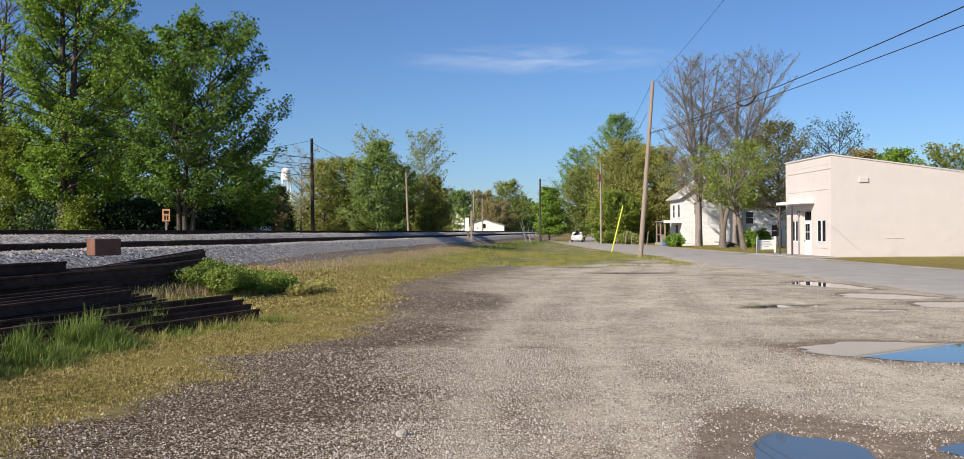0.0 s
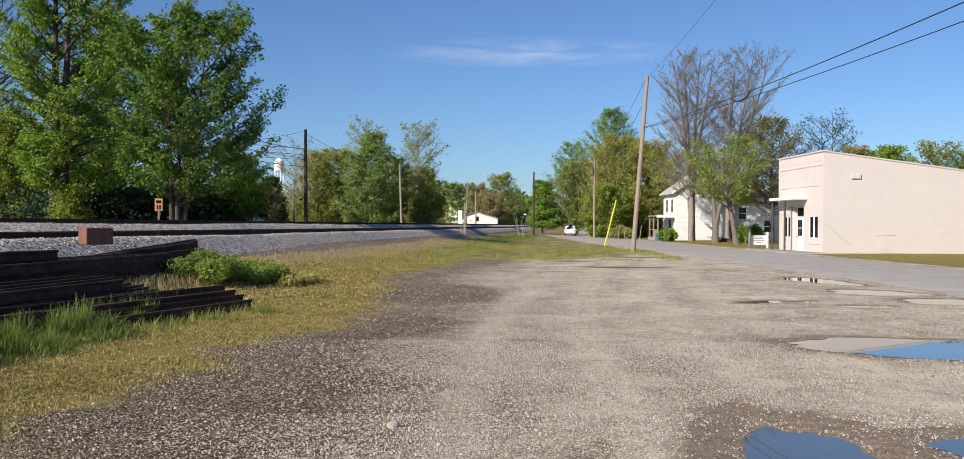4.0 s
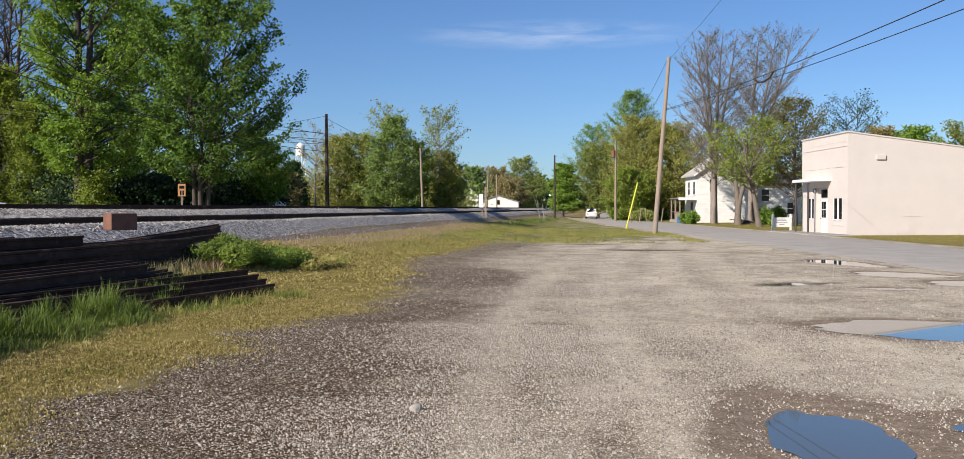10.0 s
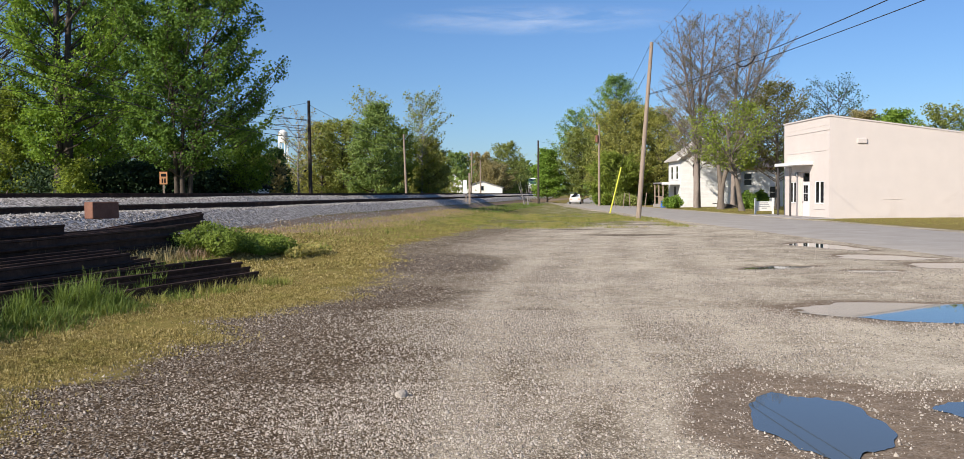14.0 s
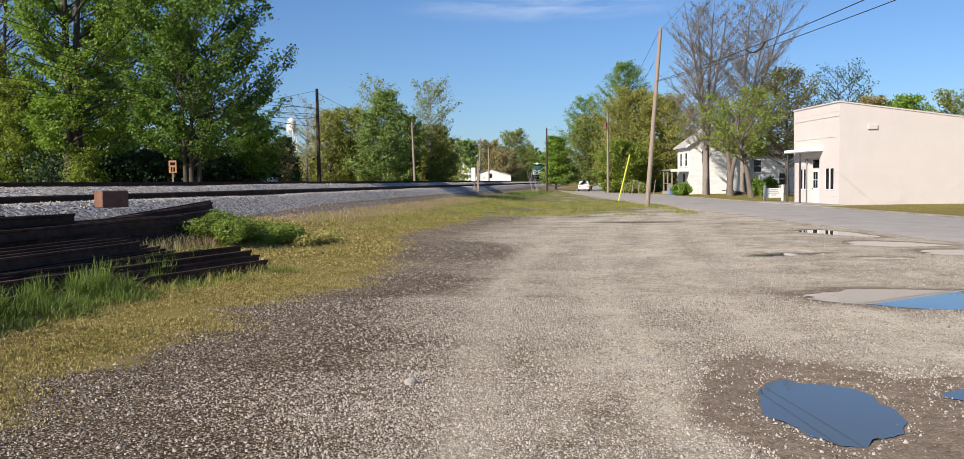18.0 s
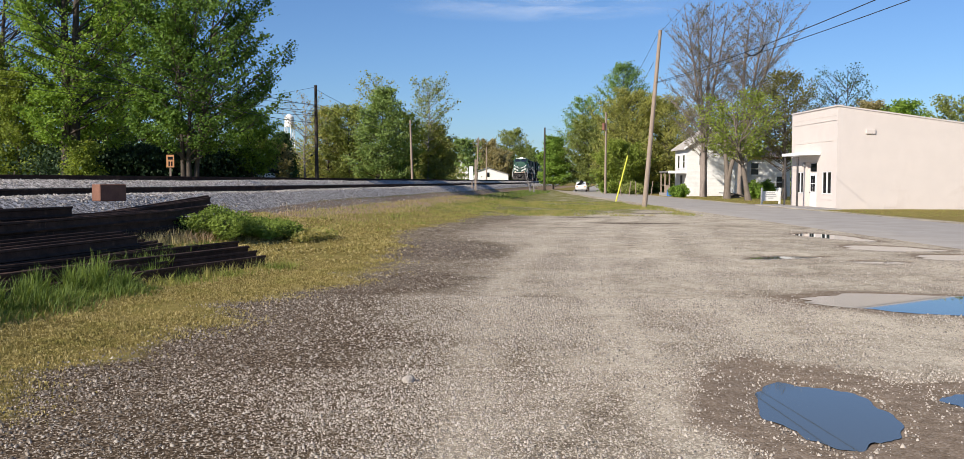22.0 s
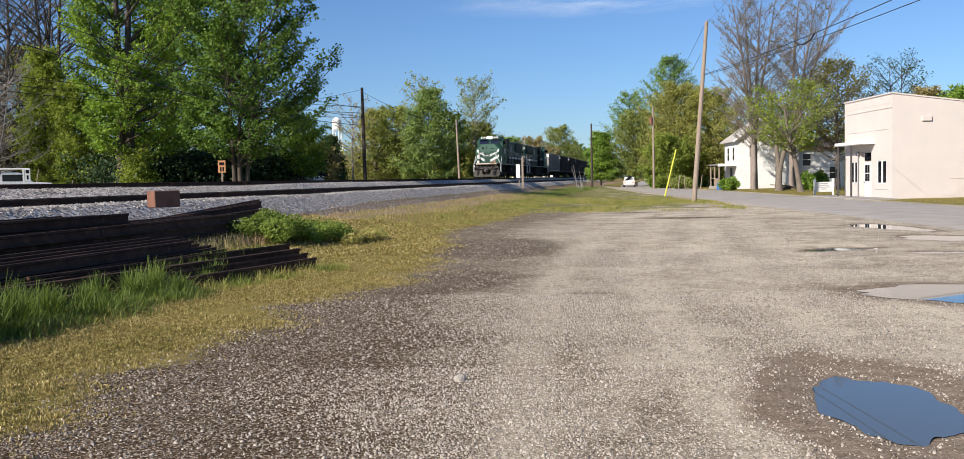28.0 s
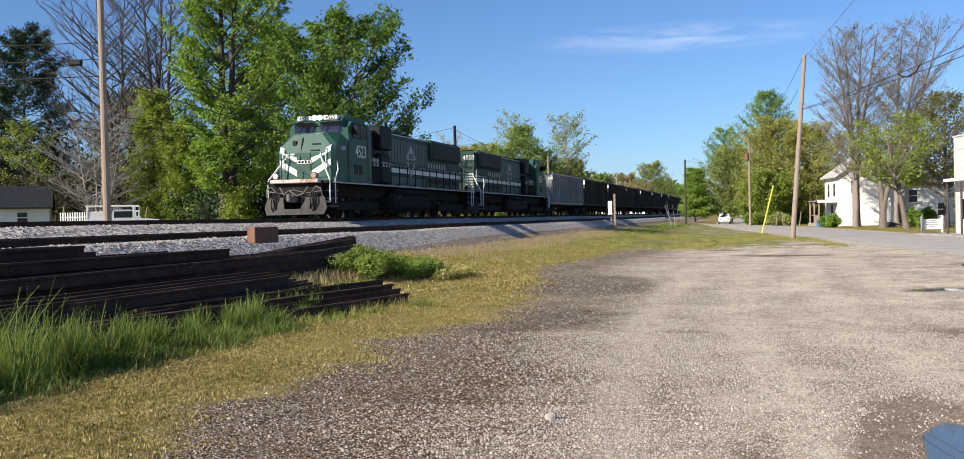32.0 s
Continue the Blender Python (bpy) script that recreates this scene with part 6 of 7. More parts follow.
    for k in range(15):
        part("dentil", boxes((-0.02, 0.0, 0.25 + k * 0.5, 0.45 + k * 0.5, 5.82, 5.9)), M_STUCCO, root)
    bm = bmesh.new()
    prism(bm, [(0.0, H0), (L, H1), (L, H1 + 0.08), (0.0, H0 + 0.08)], -0.05, 0.34, "y")
    part("side_coping", bm, M_STUCCO, root)
    part("vent_hood", boxes((1.75, 2.35, -0.10, 0.0, 4.66, 4.96), bevel=0.02), M_STUCCO, root)
    part("wall_patch", boxes((3.4, 4.6, -0.02, 0.0, 1.15, 1.22)), M_STUCCO, root)
    for x in (3.0, 7.6, 12.0):
        part("foundation_vent", boxes((x, x + 0.7, -0.02, 0.0, 0.12, 0.34)), M_STUCCO, root)
    slab = tagged(part("pavement", boxes((19.6, 21.66, 55.5, 66.5, -0.1, 0.05), bevel=0.02), M_CONCRETE), "low concrete pavement before the store", "pavement", kind="structure")
    return slab


store()


def lawn_sign():
    root = thing("lawn_sign", Matrix.Translation((21.4, 68.6, 0)) @ Matrix.Rotation(radians(4), 4, "Z"), "white wooden sign board between two white posts", "sign")
    for x in (-0.68, 0.68):
        bm = boxes((x - 0.06, x + 0.06, -0.06, 0.06, -0.1, 1.18))
        bmesh.ops.create_cone(bm, cap_ends=True, segments=4, radius1=0.085, radius2=0.0, depth=0.09, matrix=Matrix.Translation((x, 0, 1.225)) @ Matrix.Rotation(math.pi / 4, 4, "Z"))
        part("post", bm, M_WHITE, root)
    part("board", boxes((-0.62, 0.62, -0.03, 0.03, 0.25, 0.98), bevel=0.008), M_WHITE, root)
    bm = bmesh.new()
    for z, w in ((0.86, 0.3), (0.74, 0.36), (0.60, 0.42), (0.46, 0.2)):
        box(bm, -w, w, -0.036, -0.03, z - 0.03, z + 0.03)
    part("writing", bm, plain("grey_lettering", (0.35, 0.36, 0.38)), root)


lawn_sign()


# ---------- white house ----------
def sash_window(parent, cx, z, w, h, y, facing="y"):
    """A white-framed window of two dark sashes on a wall that faces the viewer (y) or the street (x)."""
    def at(a0, a1, b0, b1, z0, z1):
        return (a0, a1, b0, b1, z0, z1) if facing == "y" else (b0, b1, a0, a1, z0, z1)
    win = part("window", boxes(at(cx - w / 2 - 0.09, cx + w / 2 + 0.09, y - 0.03, y - 0.002, z - 0.09, z + h + 0.12)), M_WHITE, parent)
    part("pane", boxes(at(cx - w / 2, cx + w / 2, y - 0.038, y - 0.03, z, z + h / 2 - 0.03)), M_GLASS, win)
    part("pane", boxes(at(cx - w / 2, cx + w / 2, y - 0.038, y - 0.03, z + h / 2 + 0.03, z + h)), M_GLASS, win)
    part("sill", boxes(at(cx - w / 2 - 0.14, cx + w / 2 + 0.14, y - 0.09, y - 0.03, z - 0.14, z - 0.09)), M_WHITE, win)


def lap_boards(parent, x0, x1, y, z0, z1, top=None):
    """Overlapping clapboards on a wall that faces the viewer; top: half width allowed at a height."""
    z = z0
    while z < z1:
        a, b = (x0, x1) if top is None else (max(x0, -top(z)), min(x1, top(z)))
        if b - a > 0.3:
            bm = bmesh.new()
            prism(bm, [(y, z), (y - 0.030, z), (y - 0.006, z + 0.198), (y, z + 0.198)], a, b, "x")
            part("clapboard", bm, M_SIDING, parent)
        z += 0.2


def house():
    root = thing("white_house", Matrix.Translation((26.4, 105.0, 0)), "old two-storey white clapboard farmhouse with grey roof", "house")
    D = 6.6
    bm = bmesh.new()
    prism(bm, [(-3.3, -0.2), (3.3, -0.2), (3.3, 5.6), (0, 7.9), (-3.3, 5.6)], 0, D, "y")
    wall = part("main_wall", bm, M_SIDING, root)
    lap_boards(wall, -3.3, 3.3, 0.0, 0.25, 7.7, lambda z: 3.3 if z < 5.4 else 3.3 * (7.7 - z) / 2.3)
    bm = bmesh.new()
    for k in (-1, 1):
        prism(bm, [(k * 3.75, 5.35), (0, 7.98), (0, 8.15), (k * 3.75, 5.52)], -0.4, D + 0.4, "y")
    roof = part("roof", bm, M_ROOF_PALE, root)
    for k in (-1, 1):
        bm = bmesh.new()
        prism(bm, [(k * 3.78, 5.30), (0, 7.94), (0, 8.17), (k * 3.78, 5.53)], -0.46, -0.41, "y")
        part("bargeboard", bm, M_WHITE, roof)
    part("chimney", boxes((0.9, 1.5, 3.0, 3.6, 6.9, 8.7), bevel=0.02), M_RUSTBOX, roof)
    wing = part("wing_wall", boxes((3.3, 8.9, 1.0, 7.6, -0.2, 4.4)), M_SIDING, root)
    lap_boards(wing, 3.62, 8.9, 1.0, 0.25, 4.3)
    bm = bmesh.new()
    prism(bm, [(0.7, 4.35), (4.3, 5.7), (7.9, 4.35), (7.9, 4.5), (4.3, 5.85), (0.7, 4.5)], 3.3, 9.2, "x")
    wr = part("wing_roof", bm, M_ROOF_TIN, root)
    part("fascia", boxes((3.3, 9.2, 0.64, 0.69, 4.28, 4.52)), M_RUSTBOX, wr)
    sash_window(root, 4.75, 2.5, 0.85, 1.35, 0.97)
    sash_window(root, 7.7, 1.0, 0.8, 1.3, 0.97)
    sash_window(root, -1.5, 3.6, 0.8, 1.4, -0.03)
    for y in (1.6, 4.4):
        sash_window(root, y, 3.3, 0.8, 1.45, -3.3, "x")
    part("corner_board", boxes((3.30, 3.62, -0.05, 1.0, -0.1, 5.4)), M_CONCRETE, root)
    part("downspout", rods([(3.1, -0.10, 5.3), (3.1, -0.10, 0.2)], 0.05, 8), M_CONCRETE, root)
    porch = part("porch_roof", boxes((-5.4, -3.3, 0.2, 5.6, 2.72, 2.9), bevel=0.02), M_ROOF, root)
    part("fascia", boxes((-5.42, -3.3, 0.14, 0.19, 2.62, 2.92)), M_WHITE, porch)
    for y in (0.3, 2.9, 5.3):
        part("porch_post", boxes((-5.3, -5.16, y, y + 0.14, -0.1, 2.72)), M_POLE, root)
    part("porch_floor", boxes((-5.4, -3.3, 0.2, 5.6, -0.1, 0.35)), M_CONCRETE, root)
    part("porch_door", boxes((-3.34, -3.3, 2.4, 3.4, 0.35, 2.4)), M_TRIM_DARK, root)
    for k in range(7):
        part("porch_baluster", boxes((-5.27, -5.19, 0.55 + 0.32 * k, 0.63 + 0.32 * k, 0.35, 1.2)), M_POLE, root)
    part("porch_rail", boxes((-5.28, -5.18, 0.3, 5.4, 1.2, 1.28)), M_POLE, root)


house()
for nm, lab, x, y, w, d, hh, peak in (("white_barn", "long low white barn beyond the railway", 0.4, 200, 9.0, 8, 2.1, 3.4), ("white_cottage", "small white gabled house beyond the railway", -6.0, 205, 5.2, 7, 2.6, 5.2)):
    root = thing(nm, Matrix.Translation((x, y, 1.1)), lab, "house")
    bm = bmesh.new()
    prism(bm, [(-w / 2, -0.3), (w / 2, -0.3), (w / 2, hh), (0, peak), (-w / 2, hh)], 0, d, "y")
    part("wall", bm, M_WHITE, root)
    bm = bmesh.new()
    for k in (-1, 1):
        prism(bm, [(k * (w / 2 + 0.3), hh - 0.2), (0, peak + 0.02), (0, peak + 0.16), (k * (w / 2 + 0.3), hh - 0.05)], -0.3, d + 0.3, "y")
    part("roof", bm, M_ROOF, root)
    part("window", boxes((-0.4, 0.4, -0.05, 0, 1.4, 2.4)), M_GLASS, root)
wt = thing("water_tower", Matrix.Translation((-127, 590, 0)), "distant white water tower on legs", "water tower")
bm = bmesh.new()
rod(bm, (0, 0, 36), (0, 0, 42.5), 3.0, 3.0, 24)
rod(bm, (0, 0, 42.5), (0, 0, 44.5), 3.0, 0.6, 24)
part("tank", bm, M_WHITE, wt)
for k in range(6):
    bm = bmesh.new()
    a = k * math.pi / 3
    rod(bm, (4.4 * math.cos(a), 4.4 * math.sin(a), 0), (2.8 * math.cos(a), 2.8 * math.sin(a), 37), 0.25, 0.25, 6)
    part("leg", bm, M_WHITE, wt)


# ---------- train ----------
M_GREEN = mat("locomotive_green", (0.024, 0.075, 0.053), (0.036, 0.10, 0.072), 1.6, 0.55, bump=0.05, stain=(0.03, 0.055, 0.045), stain_at=0.55)
# Locomotive green darkened: the shade on the hood's sides is in the colour.
M_HOOD = mat("shaded_locomotive_green", (0.014, 0.042, 0.031), (0.024, 0.062, 0.046), 1.6, 0.6, bump=0.06, stain=(0.012, 0.02, 0.018), stain_at=0.5)
M_HOODDOOR = mat("faded_green_doors", (0.075, 0.105, 0.092), (0.11, 0.14, 0.125), 2.0, 0.65, bump=0.05, stain=(0.025, 0.035, 0.03))
M_SILL = mat("sooty_white_stripe", (0.26, 0.27, 0.265), (0.42, 0.43, 0.42), 2.0, 0.6, bump=0.05, stain=(0.16, 0.16, 0.15))
M_CLIMBER = mat("rust_streaked_white", (0.42, 0.36, 0.30), (0.58, 0.52, 0.46), 4, 0.6, bump=0.1, stain=(0.30, 0.16, 0.09), stain_at=0.5)
M_PLOW = mat("dusty_steel_plow", (0.055, 0.051, 0.047), (0.095, 0.088, 0.08), 2.5, 0.75, bump=0.2, stain=(0.11, 0.09, 0.075))
M_RUSTLAMP = mat("rusty_lamp_can", (0.16, 0.08, 0.05), (0.26, 0.14, 0.09), 9, 0.7, bump=0.1)
M_DULLLAMP = plain("unlit_lamp_lens", (0.35, 0.27, 0.22), 0.15)
M_WINDSCREEN = plain("blue_grey_windscreen", (0.02, 0.03, 0.075), 0.05, spec=0.6)
M_TRAINWHITE = mat("locomotive_white", (0.60, 0.62, 0.60), (0.74, 0.75, 0.73), 3, 0.5, bump=0.05, stain=(0.45, 0.45, 0.42))
M_UNDER = mat("dusty_black_underframe", (0.010, 0.0095, 0.009), (0.026, 0.023, 0.021), 3, 0.85, bump=0.3)
M_PILOT = mat("dusty_grey_pilot", (0.10, 0.095, 0.09), (0.18, 0.17, 0.16), 3, 0.8, bump=0.2)
M_CARGREY = mat("weathered_steel_car", (0.26, 0.25, 0.235), (0.36, 0.345, 0.325), 1.2, 0.7, 0.1, 0.2, stain=(0.17, 0.13, 0.105), vary=0.12)
M_CARDARK = mat("weathered_dark_car", (0.052, 0.043, 0.038), (0.088, 0.073, 0.064), 1.2, 0.75, 0.0, 0.2, stain=(0.11, 0.07, 0.05), vary=0.25)
M_LAMP = plain("headlight", (0.9, 0.9, 0.85), 0.2, 0.0, 16.0)
M_BELLLAMP = plain("ditch_light", (0.9, 0.72, 0.6), 0.2, 0.0, 0.5)


def wheelset(root, xs, r=0.5):
    """Truck frames with wheels; x: along the vehicle."""
    for xc in xs:
        tr = part("truck_frame", boxes((xc - 2.4, xc + 2.4, -1.25, -1.05, 0.35, 0.75), (xc - 2.4, xc + 2.4, 1.05, 1.25, 0.35, 0.75), (xc - 0.4, xc + 0.4, -1.05, 1.05, 0.4, 0.8), bevel=0.03), M_UNDER, root)
        for dx in (-1.8, 0, 1.8):
            for yy in (-0.755, 0.755):
                bm = bmesh.new()
                rod(bm, (xc + dx, yy - 0.065, r), (xc + dx, yy + 0.065, r), r, r, 20)
                part("wheel", bm, M_UNDER, tr)


def text_ob(body, size, m, material, parent, name="number"):
    cu = bpy.data.curves.new(name, "FONT")
    cu.body, cu.size, cu.align_x, cu.align_y, cu.extrude = body, size, "CENTER", "CENTER", 0.004
    tmp = bpy.data.objects.new(name, cu)
    scene.collection.objects.link(tmp)
    dg = bpy.context.evaluated_depsgraph_get()
    me = bpy.data.meshes.new_from_object(tmp.evaluated_get(dg))
    bpy.data.objects.remove(tmp)
    me.materials.clear()
    me.materials.append(material)
    ob = new(name, me)
    ob.parent = parent
    ob.matrix_basis = m
    return ob


def bars(n, w, h, gap, m, material, parent, name="number"):
    """Characters as plain upright bars."""
    bm = bmesh.new()
    for k in range(n):
        x = (k - (n - 1) / 2) * (w + gap)
        box(bm, x - w / 2, x + w / 2, -h / 2, h / 2, 0, 0.006)
    ob = part(name, bm, material, parent)
    ob.matrix_basis = m
    return ob


def locomotive(label, lead):
    """Local axes: x forward from the front coupler plane (0) back to -22.5, z up from the rail head."""
    root = thing("locomotive", Matrix.Identity(4), label, "locomotive", "the train")
    L = 22.5
    number = "4523" if lead else "4503"
    part("walkway", boxes((-L + 0.5, -0.5, -1.52, 1.52, 1.56, 1.68), bevel=0.01), M_UNDER, root)
    for y in (-1.53, 1.53):
        part("sill_stripe", boxes((-L + 0.6, -0.9, y - 0.012, y + 0.012, 1.58, 1.65)), M_SILL, root)
    part("frame", boxes((-L + 0.6, -0.6, -0.9, 0.9, 1.0, 1.56), bevel=0.02), M_UNDER, root)
    bm = bmesh.new()
    box(bm, -14.4, -8.2, -1.38, 1.38, 0.32, 1.3, 0.22)
    tank = part("fuel_tank", bm, M_UNDER, root)
    for y in (-1.36, 1.36):
        bm = bmesh.new()
        rod(bm, (-13.9, y * 0.93, 1.38), (-8.8, y * 0.93, 1.38), 0.14, 0.14, 10)
        part("air_reservoir", bm, M_UNDER, root)
        bm = bmesh.new()
        rod(bm, (-9.2, y, 1.05), (-9.2, y + (0.1 if y > 0 else -0.1), 1.12), 0.07, 0.07, 8)
        part("filler_cap", bm, M_PILOT, tank)
    wheelset(root, (-4.3, -18.2), 0.53)
    # cab
    bm = bmesh.new()
    prism(bm, [(-2.75, 1.68), (-5.35, 1.68), (-5.35, 4.55), (-5.1, 4.80), (-3.0, 4.84), (-2.62, 4.52), (-2.78, 3.6)], -1.52, 1.52, "y")
    top = [e for e in bm.edges if abs(e.verts[0].co.y - e.verts[1].co.y) < 0.01 and e.verts[0].co.z > 4.4 and e.verts[1].co.z > 4.4]
    bmesh.ops.bevel(bm, geom=top, offset=0.30, segments=3, affect="EDGES")
    cab = part("cab", bm, M_GREEN, root, "green wide-nose cab with white number")
    # nose: upright front, sloping upper part with cut corners
    bm = bmesh.new()

    def slope(z):
        return -1.30 if z < 3.0 else -1.30 - (z - 3.0) * 0.42
    front = [bm.verts.new((slope(z), y, z)) for y, z in [(-1.30, 1.68), (1.30, 1.68), (1.30, 3.0), (1.30, 3.26), (0.70, 3.88), (-0.70, 3.88), (-1.30, 3.26), (-1.30, 3.0)]]
    back = [bm.verts.new((-2.8, y, z)) for y, z in [(-1.48, 1.68), (1.48, 1.68), (1.48, 3.0), (1.48, 3.62), (1.1, 4.02), (-1.1, 4.02), (-1.48, 3.62), (-1.48, 3.0)]]
    mid = [bm.verts.new((slope(z) - 0.16, y, z)) for y, z in [(-1.46, 1.68), (1.46, 1.68), (1.46, 3.0), (1.46, 3.36), (0.82, 3.96), (-0.82, 3.96), (-1.46, 3.36), (-1.46, 3.0)]]
    bm.faces.new((front[0], front[1], front[2], front[7]))
    bm.faces.new((front[7], front[2], front[3], front[4], front[5], front[6]))
    for ra, rb in ((front, mid), (mid, back)):
        for k in range(8):
            bm.faces.new((ra[k], rb[k], rb[(k + 1) % 8], ra[(k + 1) % 8]))
    bm.faces.new(list(reversed(back)))
    bmesh.ops.recalc_face_normals(bm, faces=bm.faces)
    nose = part("nose", bm, M_GREEN, root)
    nd = part("nose_door", boxes((-1.31, -1.275, -0.42, 0.28, 1.72, 2.98), bevel=0.008), M_GREEN, nose)
    for y0, z0 in ((0.5, 3.42), (0.5, 3.12)):
        bm = rods([(slope(z0) - 0.02, y0 - 0.2, z0), (slope(z0) + 0.07, y0 - 0.2, z0 - 0.02), (slope(z0) + 0.07, y0 + 0.2, z0 - 0.02), (slope(z0) - 0.02, y0 + 0.2, z0)], 0.018)
        part("grab_iron", bm, M_BLACK, nose)
    bm = rods([(slope(3.7) + 0.02, -0.22, 3.72), (slope(3.5) + 0.05, -0.22, 3.5), (-1.25, -0.22, 2.7), (-1.29, -0.22, 2.62)], 0.02)
    part("door_grab_rail", bm, M_BLACK, nose)
    part("door_window", boxes((slope(3.4) - 0.03, slope(3.4) + 0.03, -0.70, -0.50, 3.28, 3.58), bevel=0.01), M_BLACK, nose)
    part("sand_hatch", boxes((slope(2.7) - 0.03, slope(2.7) + 0.025, -0.72, -0.52, 2.9, 2.98), bevel=0.004), M_TRAINWHITE, nose)
    part("nose_plate", boxes((-1.31, -1.26, -0.40, 0.36, 2.50, 2.66), bevel=0.004), M_TRAINWHITE, nose, "white nose plate with dark numerals")
    for k in range(4):
        bars(1, 0.09, 0.11, 0.07, pose(-1.262, -0.26 + 0.16 * k, 2.58, 90, 0, 90), M_BLACK, nose, "number")
    if lead:
        for z0 in (1.98, 2.62):
            for sgn in (-1, 1):
                bm = bmesh.new()
                prism(bm, [(0.0, z0 - 0.30), (sgn * 1.29, z0 + 0.42), (sgn * 1.29, z0 + 0.72), (0.0, z0 + 0.0)], -1.318, -1.284, "x")
                for v in bm.verts:
                    v.co.x += slope(v.co.z) + 1.30 + (0.012 if v.co.z > 3.0 else 0)
                part("chevron", bm, M_TRAINWHITE, nose)
    # windscreen, two main panes split, and side windows
    for y0, y1 in ((-1.22, -0.13), (0.13, 1.22)):
        bm = bmesh.new()
        prism(bm, [(-2.718, 4.02), (-2.63, 4.50), (-2.60, 4.50), (-2.69, 4.02)], y0, y1, "y")
        p = part("windscreen_pane", bm, M_WINDSCREEN, cab)
        for yy in (y0 + 0.25, y1 - 0.2):
            part("wiper", rods([(-2.66, yy, 4.04), (-2.58, yy + 0.22, 4.40)], 0.012), M_BLACK, p)
        part("sun_visor", boxes((-2.66, -2.38, y0, y1, 4.50, 4.535)), M_GREEN, cab)
    for y in (-1.53, 1.53):
        w = part("side_window", boxes((-4.75, -4.05, y - 0.01, y + 0.01, 3.80, 4.42)), M_GLASS, cab)
        part("window_frame", rods([(-4.78, y, 3.78), (-4.78, y, 4.44), (-3.2, y, 4.44), (-3.2, y, 3.78), (-4.78, y, 3.78)], 0.025), M_BLACK, cab)
        w = part("side_window", boxes((-3.95, -3.25, y - 0.01, y + 0.01, 3.80, 4.42)), M_GLASS, cab)
        part("side_door", boxes((-5.3, -4.87, y - 0.008, y + 0.008, 1.8, 4.1), bevel=0.004), M_GREEN, cab)
        for x in (-4.0, -3.5):
            part("vent_louvre", boxes((x - 0.17, x + 0.17, y - 0.008, y + 0.008, 2.05, 2.5)), M_BLACK, cab)
        part("side_mirror", boxes((-3.16, -3.10, y - 0.01, y + (0.28 if y > 0 else -0.28), 3.9, 4.3), bevel=0.004), M_BLACK, cab)
        part("side_flag", boxes((-2.45, -2.05, y - (0.05 if y > 0 else -0.03), y - (0.03 if y > 0 else -0.05), 3.12, 3.3)), M_SILL, cab)
    for y in (-0.68, 0.68):
        nb = part("number_board", boxes((-2.9, -2.58, y - 0.36, y + 0.36, 4.60, 4.82), bevel=0.03), M_TRAINWHITE, cab)
        text_ob(number, 0.25, pose(-2.572, y, 4.71, 90, 0, 90), M_BLACK, nb)
    part("horn_bracket", boxes((-3.3, -3.2, 0.3, 0.9, 4.86, 4.90), (-3.3, -3.2, -0.9, -0.5, 4.86, 4.90)), M_BLACK, cab)
    bm = bmesh.new()
    box(bm, -2.9, -2.60, -0.30, 0.30, 4.58, 4.86, 0.03)
    hl = part("headlight_housing", bm, M_GREEN, cab)
    for y in (-0.14, 0.14):
        bm = bmesh.new()
        rod(bm, (-2.62, y, 4.72), (-2.56, y, 4.72), 0.105, 0.115, 16)
        part("headlight", bm, M_LAMP if lead else M_GLASS, hl)
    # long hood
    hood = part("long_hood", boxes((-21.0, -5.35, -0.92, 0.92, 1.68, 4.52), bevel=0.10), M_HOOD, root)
    for y in (-0.93, 0.93):
        part("hood_stripe", boxes((-21.0, -8.6, y - 0.012, y + 0.012, 2.42, 2.66)), M_TRAINWHITE, hood)
        part("roof_edge", boxes((-21.0, -5.4, y - 0.02, y + 0.02, 4.44, 4.50)), M_SILL, hood)
        part("hood_stripe", boxes((-21.0, -8.6, y - 0.012, y + 0.012, 2.76, 2.84)), M_SILL, hood)
        part("inertial_filter", boxes((-6.9, -5.45, y - 0.02, y + 0.02, 3.1, 4.35)), M_BLACK, hood)
    part("equipment_box", boxes((-8.5, -7.0, -1.32, 1.32, 3.5, 4.72), bevel=0.06), M_BLACK, root, "black equipment box behind the cab")
    for y in (-1.09, 1.09):
        part("blower_duct", boxes((-8.4, -7.0, y - 0.2, y + 0.2, 1.7, 3.3), bevel=0.14), M_BLACK, root)
        bt = part("battery_box", boxes((-6.9, -5.5, y - 0.2, y + 0.2, 1.7, 2.5), bevel=0.02), M_UNDER, root)
        for k in range(3):
            part("white_flash", boxes((-8.3 + 0.42 * k, -8.05 + 0.42 * k, y - 0.212, y + 0.212, 2.6, 2.85)), M_SILL, bt)
            part("hazard_label", boxes((-6.75 + 0.45 * k, -6.5 + 0.45 * k, y - 0.21, y + 0.21, 2.58, 2.98)), M_SILL, bt)
    bm = bmesh.new()
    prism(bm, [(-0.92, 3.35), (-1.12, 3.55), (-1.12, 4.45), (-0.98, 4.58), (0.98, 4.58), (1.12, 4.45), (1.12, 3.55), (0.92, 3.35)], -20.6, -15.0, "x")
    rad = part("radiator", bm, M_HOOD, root)
